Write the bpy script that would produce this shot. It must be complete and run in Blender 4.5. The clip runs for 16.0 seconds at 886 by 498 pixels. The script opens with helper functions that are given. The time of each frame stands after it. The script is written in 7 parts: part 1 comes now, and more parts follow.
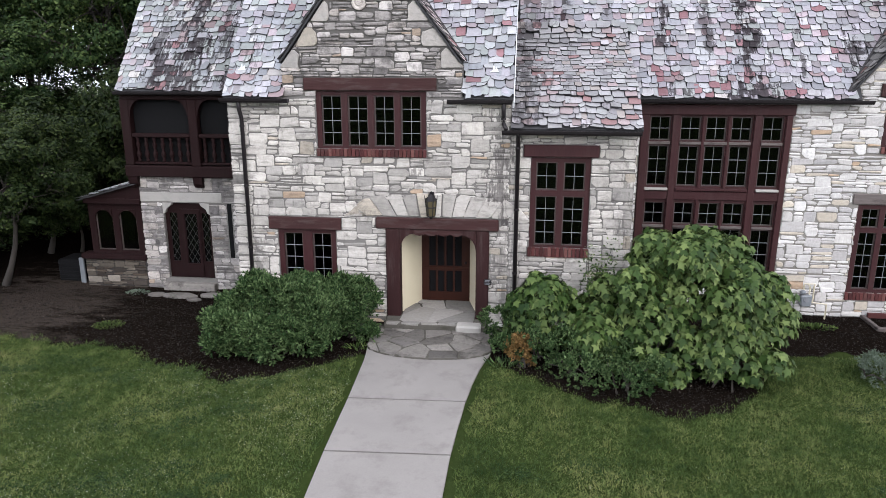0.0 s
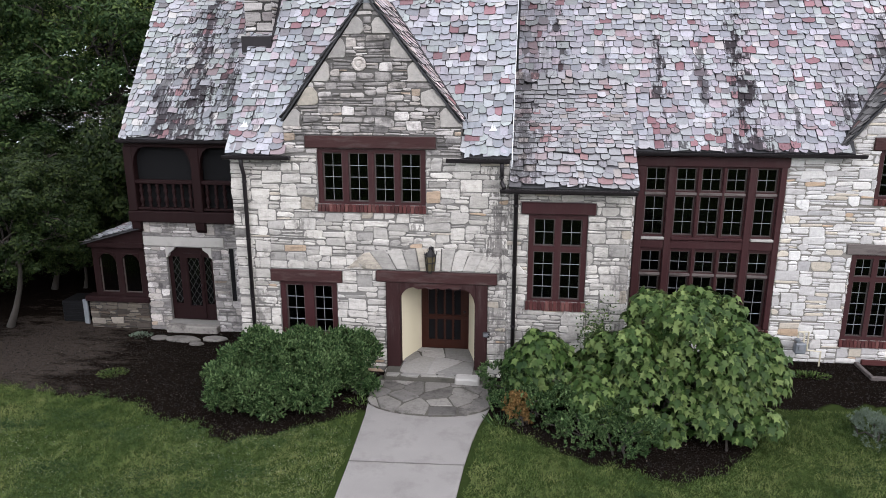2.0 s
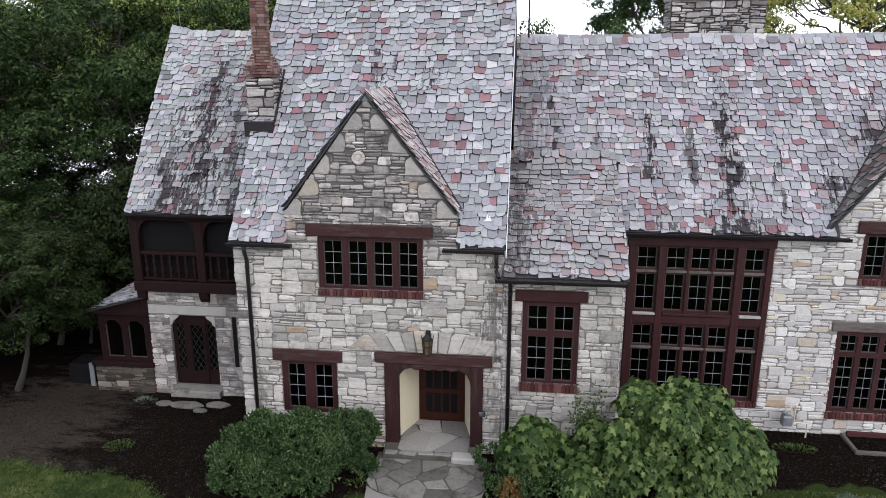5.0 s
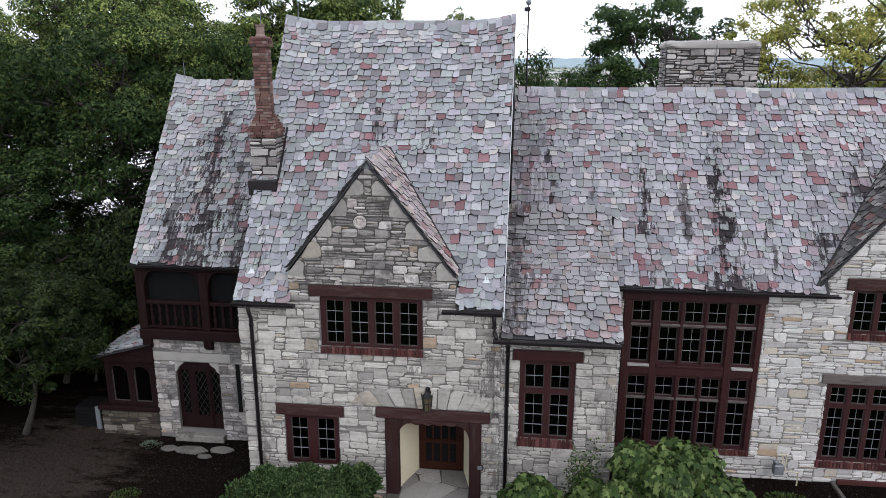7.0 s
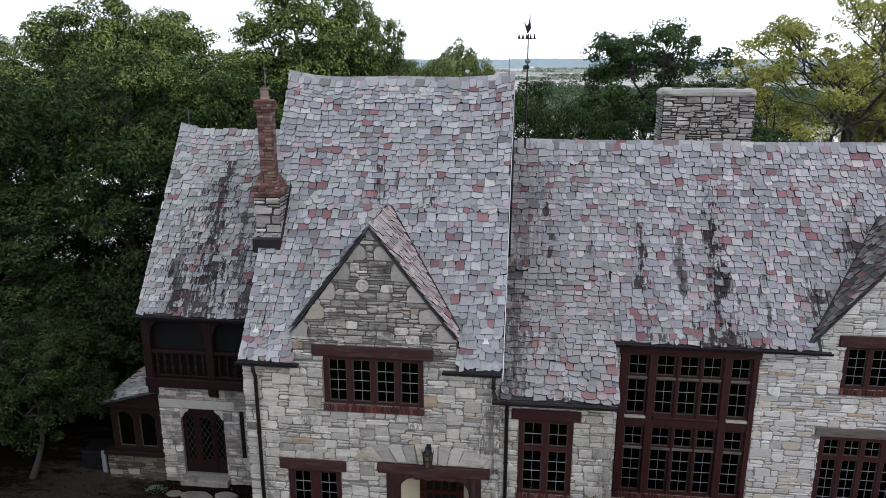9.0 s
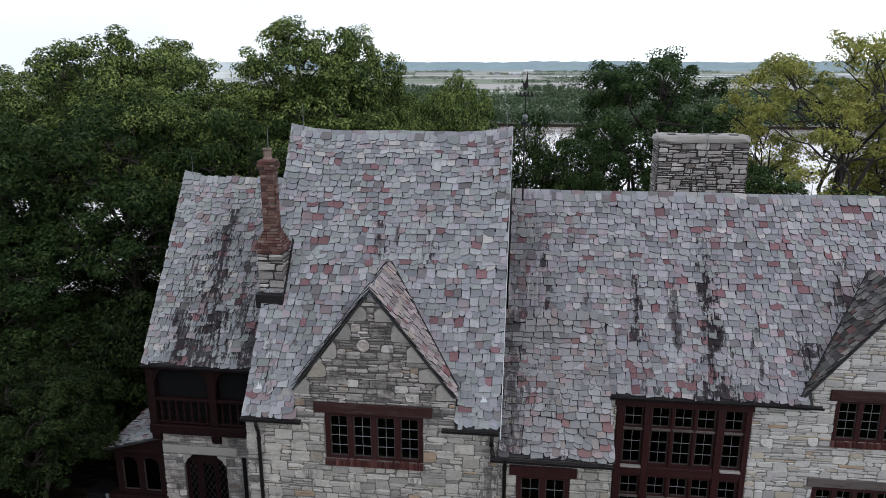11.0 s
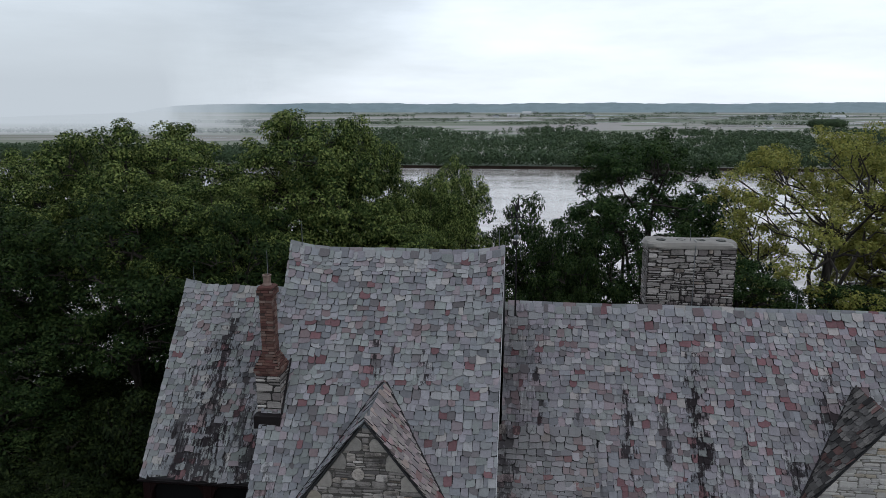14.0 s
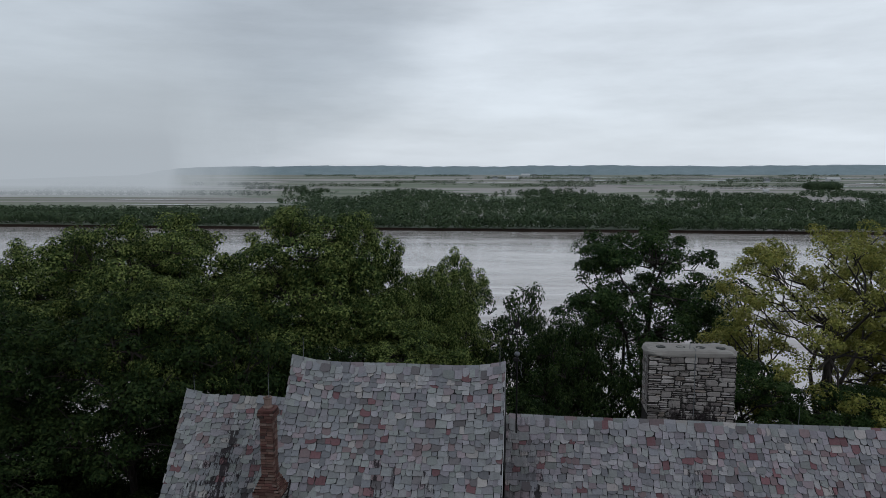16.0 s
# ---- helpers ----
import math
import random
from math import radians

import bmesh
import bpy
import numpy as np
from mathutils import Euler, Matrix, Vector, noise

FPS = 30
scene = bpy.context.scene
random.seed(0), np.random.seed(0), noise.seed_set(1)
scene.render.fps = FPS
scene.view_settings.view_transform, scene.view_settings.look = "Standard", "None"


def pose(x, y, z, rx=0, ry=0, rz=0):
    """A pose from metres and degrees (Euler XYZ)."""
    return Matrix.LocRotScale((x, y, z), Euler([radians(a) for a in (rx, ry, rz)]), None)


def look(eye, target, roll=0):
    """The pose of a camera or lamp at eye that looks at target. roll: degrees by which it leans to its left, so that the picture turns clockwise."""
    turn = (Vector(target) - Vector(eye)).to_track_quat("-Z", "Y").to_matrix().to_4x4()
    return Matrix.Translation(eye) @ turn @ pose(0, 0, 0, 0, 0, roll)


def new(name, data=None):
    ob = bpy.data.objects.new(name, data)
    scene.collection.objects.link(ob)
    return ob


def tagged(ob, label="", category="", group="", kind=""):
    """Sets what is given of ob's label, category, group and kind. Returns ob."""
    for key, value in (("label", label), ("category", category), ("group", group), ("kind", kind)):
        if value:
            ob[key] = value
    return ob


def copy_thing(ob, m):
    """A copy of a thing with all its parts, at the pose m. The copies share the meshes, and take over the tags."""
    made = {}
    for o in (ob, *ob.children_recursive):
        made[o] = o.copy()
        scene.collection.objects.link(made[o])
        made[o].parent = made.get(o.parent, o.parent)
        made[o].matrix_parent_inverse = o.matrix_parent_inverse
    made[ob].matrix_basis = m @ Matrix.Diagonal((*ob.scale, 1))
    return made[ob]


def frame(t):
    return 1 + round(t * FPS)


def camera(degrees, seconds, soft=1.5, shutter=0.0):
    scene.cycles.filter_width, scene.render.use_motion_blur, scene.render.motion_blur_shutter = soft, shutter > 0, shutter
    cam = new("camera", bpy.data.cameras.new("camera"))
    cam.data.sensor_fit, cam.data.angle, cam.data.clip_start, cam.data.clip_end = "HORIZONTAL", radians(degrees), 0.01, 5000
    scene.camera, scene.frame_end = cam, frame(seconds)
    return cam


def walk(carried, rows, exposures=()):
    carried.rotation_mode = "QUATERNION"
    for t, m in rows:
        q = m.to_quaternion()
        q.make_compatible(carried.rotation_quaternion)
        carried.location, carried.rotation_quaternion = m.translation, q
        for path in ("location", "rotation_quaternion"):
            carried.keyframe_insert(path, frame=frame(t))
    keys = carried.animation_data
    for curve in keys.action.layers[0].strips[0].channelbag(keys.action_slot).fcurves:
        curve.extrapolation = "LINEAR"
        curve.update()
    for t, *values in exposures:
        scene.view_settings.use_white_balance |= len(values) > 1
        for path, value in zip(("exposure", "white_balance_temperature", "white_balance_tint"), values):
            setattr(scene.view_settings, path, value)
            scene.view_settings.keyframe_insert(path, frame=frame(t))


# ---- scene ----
cam = camera(64.3, 16.0, soft=0.55)
METRES, EYE, TILT, LEAN, TURN = 11.2, 5.66, -14.9, 0.0, 6.8
ROWS = [
    (0.0, 0.0, 0.0, 0.0, -0.0, 0.0, -0.0),
    (0.5, 0.0005, -0.006, 0.026, 0.0, -0.01, 0.01),
    (1.0, 0.0011, -0.0106, 0.0524, 0.02, 0.0, 0.01),
    (1.5, 0.0017, -0.0156, 0.0784, 0.02, -0.01, 0.01),
    (2.0, 0.002, -0.0208, 0.1048, 0.02, 0.01, 0.02),
    (2.5, 0.0028, -0.0273, 0.1309, 0.03, 0.0, 0.03),
    (3.0, 0.0039, -0.0338, 0.1575, 0.04, 0.02, 0.02),
    (3.5, 0.0052, -0.0405, 0.1849, 0.05, 0.02, 0.03),
    (4.0, 0.0069, -0.0482, 0.2129, 0.06, 0.04, 0.02),
    (6.5, 0.0095, -0.0915, 0.3647, -0.02, -0.06, 0.02),
    (7.0, 0.0092, -0.101, 0.3946, -0.02, -0.03, 0.02),
    (7.5, 0.0092, -0.1086, 0.4258, -0.03, -0.02, 0.01),
    (8.0, 0.0089, -0.116, 0.4572, -0.02, -0.01, -0.0),
    (8.5, 0.0089, -0.1241, 0.4884, -0.02, 0.0, -0.01),
    (9.0, 0.0086, -0.1325, 0.5195, -0.01, 0.0, -0.0),
    (11.5, 0.0113, -0.1753, 0.6705, -0.04, 0.22, 0.0),
    (12.0, 0.0142, -0.1849, 0.7023, -0.03, 0.3, 0.04),
    (12.5, 0.0167, -0.1942, 0.7335, -0.05, 0.93, 0.06),
    (13.0, 0.0199, -0.2032, 0.7645, -0.03, 1.77, 0.06),
    (13.5, 0.0224, -0.2118, 0.7959, -0.04, 2.34, 0.08),
    (14.0, 0.023, -0.2187, 0.8291, -0.06, 3.39, 0.07),
    (14.5, 0.0227, -0.2262, 0.8628, -0.07, 5.1, 0.09),
    (15.0, 0.0207, -0.2355, 0.8982, -0.08, 6.69, 0.09),
    (15.5, 0.0208, -0.2432, 0.9313, -0.09, 7.7, 0.08),
    (16.0, 0.0206, -0.2517, 0.9665, -0.08, 8.32, 0.08),
]
EXPOSURES = [(0.0, 1.65, 6500, 15), (4.0, 1.35, 6500, 15), (9.0, 0.60, 6400, 13), (12.5, -0.06, 6350, 11), (14.0, -0.48, 6300, 10), (15.0, -0.78, 6300, 10), (16.0, -0.93, 6300, 10)]
walk(cam, [(t, pose(0, 0, EYE, TILT, LEAN, TURN) @ pose(METRES * x, METRES * y, METRES * z, 90 + pitch, roll, yaw)) for t, x, y, z, yaw, pitch, roll in ROWS],
     EXPOSURES)

# ---------------------------------------------------------------- world and light
world = bpy.data.worlds.new("overcast_sky")
scene.world = world
world.use_nodes = True
wn, wl = world.node_tree.nodes, world.node_tree.links
wn.clear()
w_out = wn.new("ShaderNodeOutputWorld")
w_bg = wn.new("ShaderNodeBackground")
sky = wn.new("ShaderNodeTexSky")
sky.sky_type = "NISHITA"
sky.sun_disc = False
SUN_ELEV, SUN_ROT = radians(36), radians(145)
sky.sun_elevation, sky.sun_rotation = SUN_ELEV, SUN_ROT
w_tc = wn.new("ShaderNodeTexCoord")
w_map = wn.new("ShaderNodeMapping")
w_map.inputs["Scale"].default_value = (1.0, 1.0, 2.6)
w_map.inputs["Location"].default_value = (0.35, 0.1, 0.3)
w_noise = wn.new("ShaderNodeTexNoise")
w_noise.inputs["Scale"].default_value = 1.9
w_noise.inputs["Detail"].default_value = 5
w_noise.inputs["Roughness"].default_value = 0.5
w_ramp = wn.new("ShaderNodeValToRGB")
w_ramp.color_ramp.elements[0].position = 0.33
w_ramp.color_ramp.elements[0].color = (0.66, 0.70, 0.74, 1)
w_ramp.color_ramp.elements[1].position = 0.58
w_ramp.color_ramp.elements[1].color = (0.82, 0.88, 0.95, 1)
w_scale = wn.new("ShaderNodeVectorMath")
w_scale.operation = "SCALE"
w_scale.inputs["Scale"].default_value = 0.10
w_mix = wn.new("ShaderNodeMixRGB")
w_mix.inputs["Fac"].default_value = 0.93
wl.new(w_tc.outputs["Generated"], w_map.inputs["Vector"])
wl.new(w_map.outputs["Vector"], w_noise.inputs["Vector"])
wl.new(w_noise.outputs["Fac"], w_ramp.inputs["Fac"])


def cloud_bank(colour_in, towards, inner, outer, tone, ragged):
    """A grey cloud bank about one direction of the sky, with ragged edges."""
    dot = wn.new("ShaderNodeVectorMath")
    dot.operation = "DOT_PRODUCT"
    dot.inputs[1].default_value = Vector(towards).normalized()
    wl.new(w_tc.outputs["Generated"], dot.inputs[0])
    fray = wn.new("ShaderNodeMath")
    fray.operation = "MULTIPLY_ADD"
    fray.inputs[1].default_value = ragged
    wl.new(w_noise.outputs["Fac"], fray.inputs[0])
    wl.new(dot.outputs["Value"], fray.inputs[2])
    span = wn.new("ShaderNodeMapRange")
    span.interpolation_type = "SMOOTHSTEP"
    span.inputs["From Min"].default_value = outer + 0.5 * ragged
    span.inputs["From Max"].default_value = inner + 0.5 * ragged
    wl.new(fray.outputs[0], span.inputs["Value"])
    m = wn.new("ShaderNodeMixRGB")
    wl.new(span.outputs["Result"], m.inputs["Fac"])
    wl.new(colour_in, m.inputs["Color1"])
    m.inputs["Color2"].default_value = (*tone, 1)
    return m.outputs["Color"]


clouds = cloud_bank(w_ramp.outputs["Color"], (0.30, 0.94, 0.12), 0.96, 0.70, (0.99, 1.06, 1.125), 0.06)
clouds = cloud_bank(clouds, (-0.36, 0.90, 0.24), 0.995, 0.955, (0.62, 0.68, 0.74), 0.10)
clouds = cloud_bank(clouds, (-0.60, 0.80, 0.02), 0.995, 0.955, (0.80, 0.87, 0.93), 0.02)
wl.new(sky.outputs["Color"], w_scale.inputs[0])
wl.new(w_scale.outputs["Vector"], w_mix.inputs["Color1"])
# soft layers in the overcast
w_map2 = wn.new("ShaderNodeMapping")
w_map2.inputs["Scale"].default_value = (1.0, 1.0, 5.5)
w_layers = wn.new("ShaderNodeTexNoise")
w_layers.inputs["Scale"].default_value = 3.2
w_layers.inputs["Detail"].default_value = 7
w_layers.inputs["Roughness"].default_value = 0.62
w_depth = wn.new("ShaderNodeMapRange")
w_depth.inputs["From Min"].default_value, w_depth.inputs["From Max"].default_value = 0.32, 0.68
w_depth.inputs["To Min"].default_value, w_depth.inputs["To Max"].default_value = 0.86, 1.06
w_veil = wn.new("ShaderNodeVectorMath")
w_veil.operation = "SCALE"
wl.new(w_tc.outputs["Generated"], w_map2.inputs["Vector"])
wl.new(w_map2.outputs["Vector"], w_layers.inputs["Vector"])
wl.new(w_layers.outputs["Fac"], w_depth.inputs["Value"])
wl.new(clouds, w_veil.inputs[0])
wl.new(w_depth.outputs["Result"], w_veil.inputs["Scale"])
wl.new(w_veil.outputs["Vector"], w_mix.inputs["Color2"])
wl.new(w_mix.outputs["Color"], w_bg.inputs["Color"])
w_bg.inputs["Strength"].default_value = 1.4
wl.new(w_bg.outputs["Background"], w_out.inputs["Surface"])

sun = new("sun", bpy.data.lights.new("sun", "SUN"))
sun.data.energy, sun.data.angle, sun.data.color = 0.8, radians(45), (1.0, 0.985, 0.97)
sun.matrix_world = look((18, -12, 24), (0, 14, 3))


# ---------------------------------------------------------------- materials
def shader(name):
    m = bpy.data.materials.new(name)
    m.use_nodes = True
    nt = m.node_tree
    return m, nt, nt.nodes["Principled BSDF"]


def node(nt, kind, **values):
    n = nt.nodes.new(kind)
    for key, value in values.items():
        n.inputs[key.replace("_", " ")].default_value = value
    return n


def math_node(nt, op, a, b=None, clamp=False):
    n = nt.nodes.new("ShaderNodeMath")
    n.operation, n.use_clamp = op, clamp
    for i, v in enumerate((a, b)):
        if v is None:
            continue
        if isinstance(v, (int, float)):
            n.inputs[i].default_value = v
        else:
            nt.links.new(v, n.inputs[i])
    return n.outputs[0]


def mixed(nt, fac, a, b, blend="MIX"):
    n = nt.nodes.new("ShaderNodeMixRGB")
    n.blend_type = blend
    for i, v in enumerate((fac, a, b)):
        if isinstance(v, (int, float)):
            n.inputs[i].default_value = v
        elif isinstance(v, tuple):
            n.inputs[i].default_value = (*v, 1)
        else:
            nt.links.new(v, n.inputs[i])
    return n.outputs[0]


def place(nt, scale=(1, 1, 1)):
    g = nt.nodes.new("ShaderNodeNewGeometry")
    m = nt.nodes.new("ShaderNodeMapping")
    m.inputs["Scale"].default_value = scale
    nt.links.new(g.outputs["Position"], m.inputs["Vector"])
    return m.outputs[0]


def grain(nt, scale, detail=4, rough=0.6, stretch=(1, 1, 1)):
    n = node(nt, "ShaderNodeTexNoise", Scale=scale, Detail=detail, Roughness=rough)
    nt.links.new(place(nt, stretch), n.inputs["Vector"])
    return n.outputs["Fac"]


def ramp(nt, fac, stops, constant=False):
    r = nt.nodes.new("ShaderNodeValToRGB")
    if constant:
        r.color_ramp.interpolation = "CONSTANT"
    e = r.color_ramp.elements
    while len(e) < len(stops):
        e.new(0.5)
    for k, (p, c) in zip(e, stops):
        k.position, k.color = p, (*c, 1)
    nt.links.new(fac, r.inputs["Fac"])
    return r.outputs["Color"]


def piece_random(nt):
    """One number for each piece, loose object or joined island."""
    o = nt.nodes.new("ShaderNodeObjectInfo")
    g = nt.nodes.new("ShaderNodeNewGeometry")
    return math_node(nt, "FRACT", math_node(nt, "ADD", o.outputs["Random"], g.outputs["Random Per Island"]))


def relief(nt, bsdf, height, strength=0.4, distance=0.01):
    b = node(nt, "ShaderNodeBump", Strength=strength, Distance=distance)
    nt.links.new(height, b.inputs["Height"])
    nt.links.new(b.outputs["Normal"], bsdf.inputs["Normal"])


def worn(name, colour, rough=0.7, big=1.5, fine=30, spread=0.35, bump=0.3, stain=None, stain_amount=0.5, stretch=(1, 1, 1), metal=0.0, shine=0.4):
    """Plain material with grain at two scales and an optional stain."""
    m, nt, b = shader(name)
    a = grain(nt, big, 5, 0.65, stretch)
    f = grain(nt, fine, 4, 0.6, stretch)
    lo = tuple(c * (1 - spread) for c in colour)
    hi = tuple(min(1, c * (1 + spread)) for c in colour)
    col = mixed(nt, a, lo, hi)
    col = mixed(nt, 0.35, col, mixed(nt, f, lo, hi))
    if stain:
        s = math_node(nt, "MULTIPLY", math_node(nt, "SUBTRACT", grain(nt, big * 2.3, 6, 0.7, stretch), 0.5, True), 6 * stain_amount, True)
        col = mixed(nt, s, col, stain)
    nt.links.new(col, b.inputs["Base Color"])
    b.inputs["Roughness"].default_value = rough
    b.inputs["Metallic"].default_value = metal
    b.inputs["Specular IOR Level"].default_value = shine
    if bump:
        relief(nt, b, f, bump, 0.01)
    return m


def pieces(name, stops, rough=0.75, fine=18, shade=0.25, bump=0.5, big=0.8, dirt=(0.09, 0.08, 0.07), dirt_at=0.56, dirt_gain=5.0, streaks=(), stretch=(1, 1, 1), cleft=0.0, deep=0.012, soot=0.0):
    """Material of many pieces, each with a tone of its own, dirt in patches and stain streaks at given places."""
    m, nt, b = shader(name)
    r = piece_random(nt)
    col = ramp(nt, r, stops, True)
    r2 = math_node(nt, "FRACT", math_node(nt, "MULTIPLY", r, 37.7))
    val = math_node(nt, "ADD", math_node(nt, "MULTIPLY", r2, 2 * shade), 1 - shade)
    f = grain(nt, fine, 6, 0.7)
    val = math_node(nt, "MULTIPLY", val, math_node(nt, "ADD", math_node(nt, "MULTIPLY", f, 0.7), 0.65))
    hsv = node(nt, "ShaderNodeHueSaturation")
    nt.links.new(col, hsv.inputs["Color"])
    nt.links.new(val, hsv.inputs["Value"])
    col = hsv.outputs["Color"]
    if cleft:
        # ragged darker cleavage marks
        k = math_node(nt, "MULTIPLY", math_node(nt, "SUBTRACT", grain(nt, fine * 0.75, 7, 0.8, (0.55, 0.55, 1.3)), 0.53), 7.0, True)
        col = mixed(nt, math_node(nt, "MULTIPLY", k, cleft * 0.62), col, tuple(2.0 * c for c in dirt))
    d = math_node(nt, "MULTIPLY", math_node(nt, "SUBTRACT", grain(nt, big, 7, 0.75, stretch), dirt_at), dirt_gain, True)
    col = mixed(nt, math_node(nt, "MULTIPLY", d, 0.75), col, dirt)
    if soot:
        # black weathering along the beds of the stone
        k = math_node(nt, "MULTIPLY", math_node(nt, "SUBTRACT", grain(nt, 2.6, 7, 0.8, (0.5, 0.5, 3.2)), 0.50), 6.0, True)
        col = mixed(nt, math_node(nt, "MULTIPLY", k, soot), col, (0.030, 0.028, 0.027))
    if streaks:
        g = nt.nodes.new("ShaderNodeNewGeometry")
        s = nt.nodes.new("ShaderNodeSeparateXYZ")
        nt.links.new(g.outputs["Position"], s.inputs[0])
        wob = math_node(nt, "MULTIPLY", math_node(nt, "SUBTRACT", grain(nt, 1.1, 4), 0.5), 0.7)
        drips = grain(nt, 3.0, 6, 0.7, (4.2, 0.45, 0.45))
        spots = grain(nt, 7.0, 6, 0.8, (1.3, 0.8, 0.8))
        bar = math_node(nt, "ADD", math_node(nt, "MULTIPLY", math_node(nt, "SUBTRACT", 0.5, drips), 2.6), math_node(nt, "MULTIPLY", math_node(nt, "SUBTRACT", 0.5, spots), 2.4))
        bar = math_node(nt, "ADD", math_node(nt, "ADD", bar, math_node(nt, "MULTIPLY", math_node(nt, "SUBTRACT", 0.5, r2), 0.8)), 0.58)
        for x0, wide, za, zb, amount in streaks:
            dx = math_node(nt, "ABSOLUTE", math_node(nt, "ADD", math_node(nt, "SUBTRACT", s.outputs["X"], x0), wob))
            near = math_node(nt, "SUBTRACT", 1.0, math_node(nt, "DIVIDE", dx, wide), True)
            up = math_node(nt, "MULTIPLY", math_node(nt, "SUBTRACT", s.outputs["Z"], za), 2.5, True)
            dn = math_node(nt, "MULTIPLY", math_node(nt, "SUBTRACT", zb, s.outputs["Z"]), 0.6, True)
            k = math_node(nt, "MULTIPLY", math_node(nt, "MULTIPLY", near, up), dn)
            some = math_node(nt, "MULTIPLY", k, 5.0, True)
            k = math_node(nt, "MULTIPLY", math_node(nt, "MULTIPLY", math_node(nt, "SUBTRACT", k, bar), 3.2, True), math_node(nt, "MULTIPLY", some, amount))
            col = mixed(nt, k, col, (0.014, 0.0105, 0.0125))
    nt.links.new(col, b.inputs["Base Color"])
    b.inputs["Roughness"].default_value = rough
    b.inputs["Specular IOR Level"].default_value = 0.12
    relief(nt, b, math_node(nt, "ADD", f, math_node(nt, "MULTIPLY", grain(nt, fine * 3.1, 4), 0.4)), bump, deep)
    return m


STONE = pieces("limestone", [(0.0, (0.3191, 0.3005, 0.2756)), (0.22, (0.2697, 0.2545, 0.2357)), (0.42, (0.3650, 0.3442, 0.3181)), (0.60, (0.2428, 0.2297, 0.2151)),
                             (0.72, (0.3415, 0.3213, 0.2956)), (0.905, (0.2972, 0.2640, 0.2206)), (0.950, (0.2767, 0.2060, 0.1490)), (0.975, (0.1696, 0.1612, 0.1513))],
               fine=13, shade=0.22, bump=0.9, dirt=(0.0596, 0.0543, 0.0534), dirt_at=0.55, dirt_gain=7, big=1.5, cleft=0.6, deep=0.022, soot=0.45,
               streaks=[(-0.55, 0.45, 1.9, 5.4, 0.7), (-0.5, 0.5, 0.2, 3.4, 0.5), (-4.9, 0.5, 2.4, 3.8, 0.5), (-2.2, 0.7, 2.9, 3.9, 0.6), (-6.0, 0.3, 0.2, 3.0, 0.5), (2.1, 0.3, 1.0, 4.6, 0.5), (-7.2, 0.9, -0.8, 1.3, 0.85), (-8.2, 0.6, -0.8, 0.6, 0.8), (-9.9, 0.6, -0.8, 1.0, 0.8)])
EAST_STONE = pieces("clean_limestone", [(0.0, (0.3784, 0.3655, 0.3526)), (0.22, (0.3225, 0.3096, 0.3010)), (0.42, (0.4300, 0.4171, 0.4042)), (0.60, (0.2967, 0.2881, 0.2838)),
                                        (0.72, (0.4042, 0.3870, 0.3698)), (0.90, (0.3612, 0.3225, 0.2666)), (0.965, (0.3096, 0.2279, 0.1591))],
                    fine=13, shade=0.14, bump=0.8, dirt=(0.13, 0.125, 0.125), dirt_at=0.58, dirt_gain=6, big=1.5, cleft=0.5, deep=0.025, soot=0.10)
# Weathered gable stone; on the west wall its dark tone also stands for shade.
GABLE_STONE = pieces("weathered_and_shaded_limestone", [(0.0, (0.262, 0.243, 0.231)), (0.25, (0.176, 0.163, 0.157)), (0.45, (0.356, 0.332, 0.318)), (0.65, (0.140, 0.131, 0.128)),
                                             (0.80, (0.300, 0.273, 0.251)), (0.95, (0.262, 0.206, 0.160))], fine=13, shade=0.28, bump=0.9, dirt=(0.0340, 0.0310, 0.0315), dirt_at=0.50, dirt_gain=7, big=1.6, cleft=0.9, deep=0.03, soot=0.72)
RAKE_STONE = pieces("cream_gable_block", [(0.0, (0.2436, 0.2279, 0.2109)), (0.4, (0.2100, 0.1984, 0.1862)), (0.75, (0.2604, 0.2349, 0.1976)), (0.92, (0.1680, 0.1618, 0.1577))], fine=11, shade=0.12, bump=0.8, dirt=(0.0588, 0.0566, 0.0570), dirt_at=0.55, big=1.8, cleft=0.5, deep=0.03)
CHIMNEY_STONE = pieces("bleached_chimney_stone", [(0.0, (0.300, 0.280, 0.268)), (0.3, (0.215, 0.198, 0.190)), (0.55, (0.372, 0.350, 0.335)), (0.78, (0.158, 0.140, 0.138)), (0.9, (0.238, 0.204, 0.180))], fine=13, shade=0.28, bump=0.9, dirt=(0.0319, 0.0285, 0.0290), dirt_at=0.53, dirt_gain=6, big=1.6, cleft=0.8, deep=0.03, soot=0.5,
                       streaks=[(5.85, 1.35, 7.0, 9.9, 0.9), (5.3, 0.5, 8.0, 10.3, 0.8), (6.3, 0.4, 8.0, 10.5, 0.7)])
BASE_STONE = pieces("damp_fieldstone", [(0.0, (0.062, 0.053, 0.043)), (0.25, (0.034, 0.028, 0.024)), (0.5, (0.090, 0.078, 0.064)), (0.68, (0.046, 0.036, 0.028)), (0.85, (0.130, 0.115, 0.098)), (0.93, (0.028, 0.022, 0.018))], fine=12, shade=0.3, dirt_at=0.5, dirt=(0.0177, 0.0153, 0.0130))
MORTAR = worn("grey_mortar", (0.150, 0.140, 0.128), 0.95, 2.0, 60, 0.35, 0.5, shine=0.2)
DARK_MORTAR = worn("stained_mortar", (0.112, 0.106, 0.100), 0.95, 2.0, 60, 0.45, 0.5, shine=0.2)
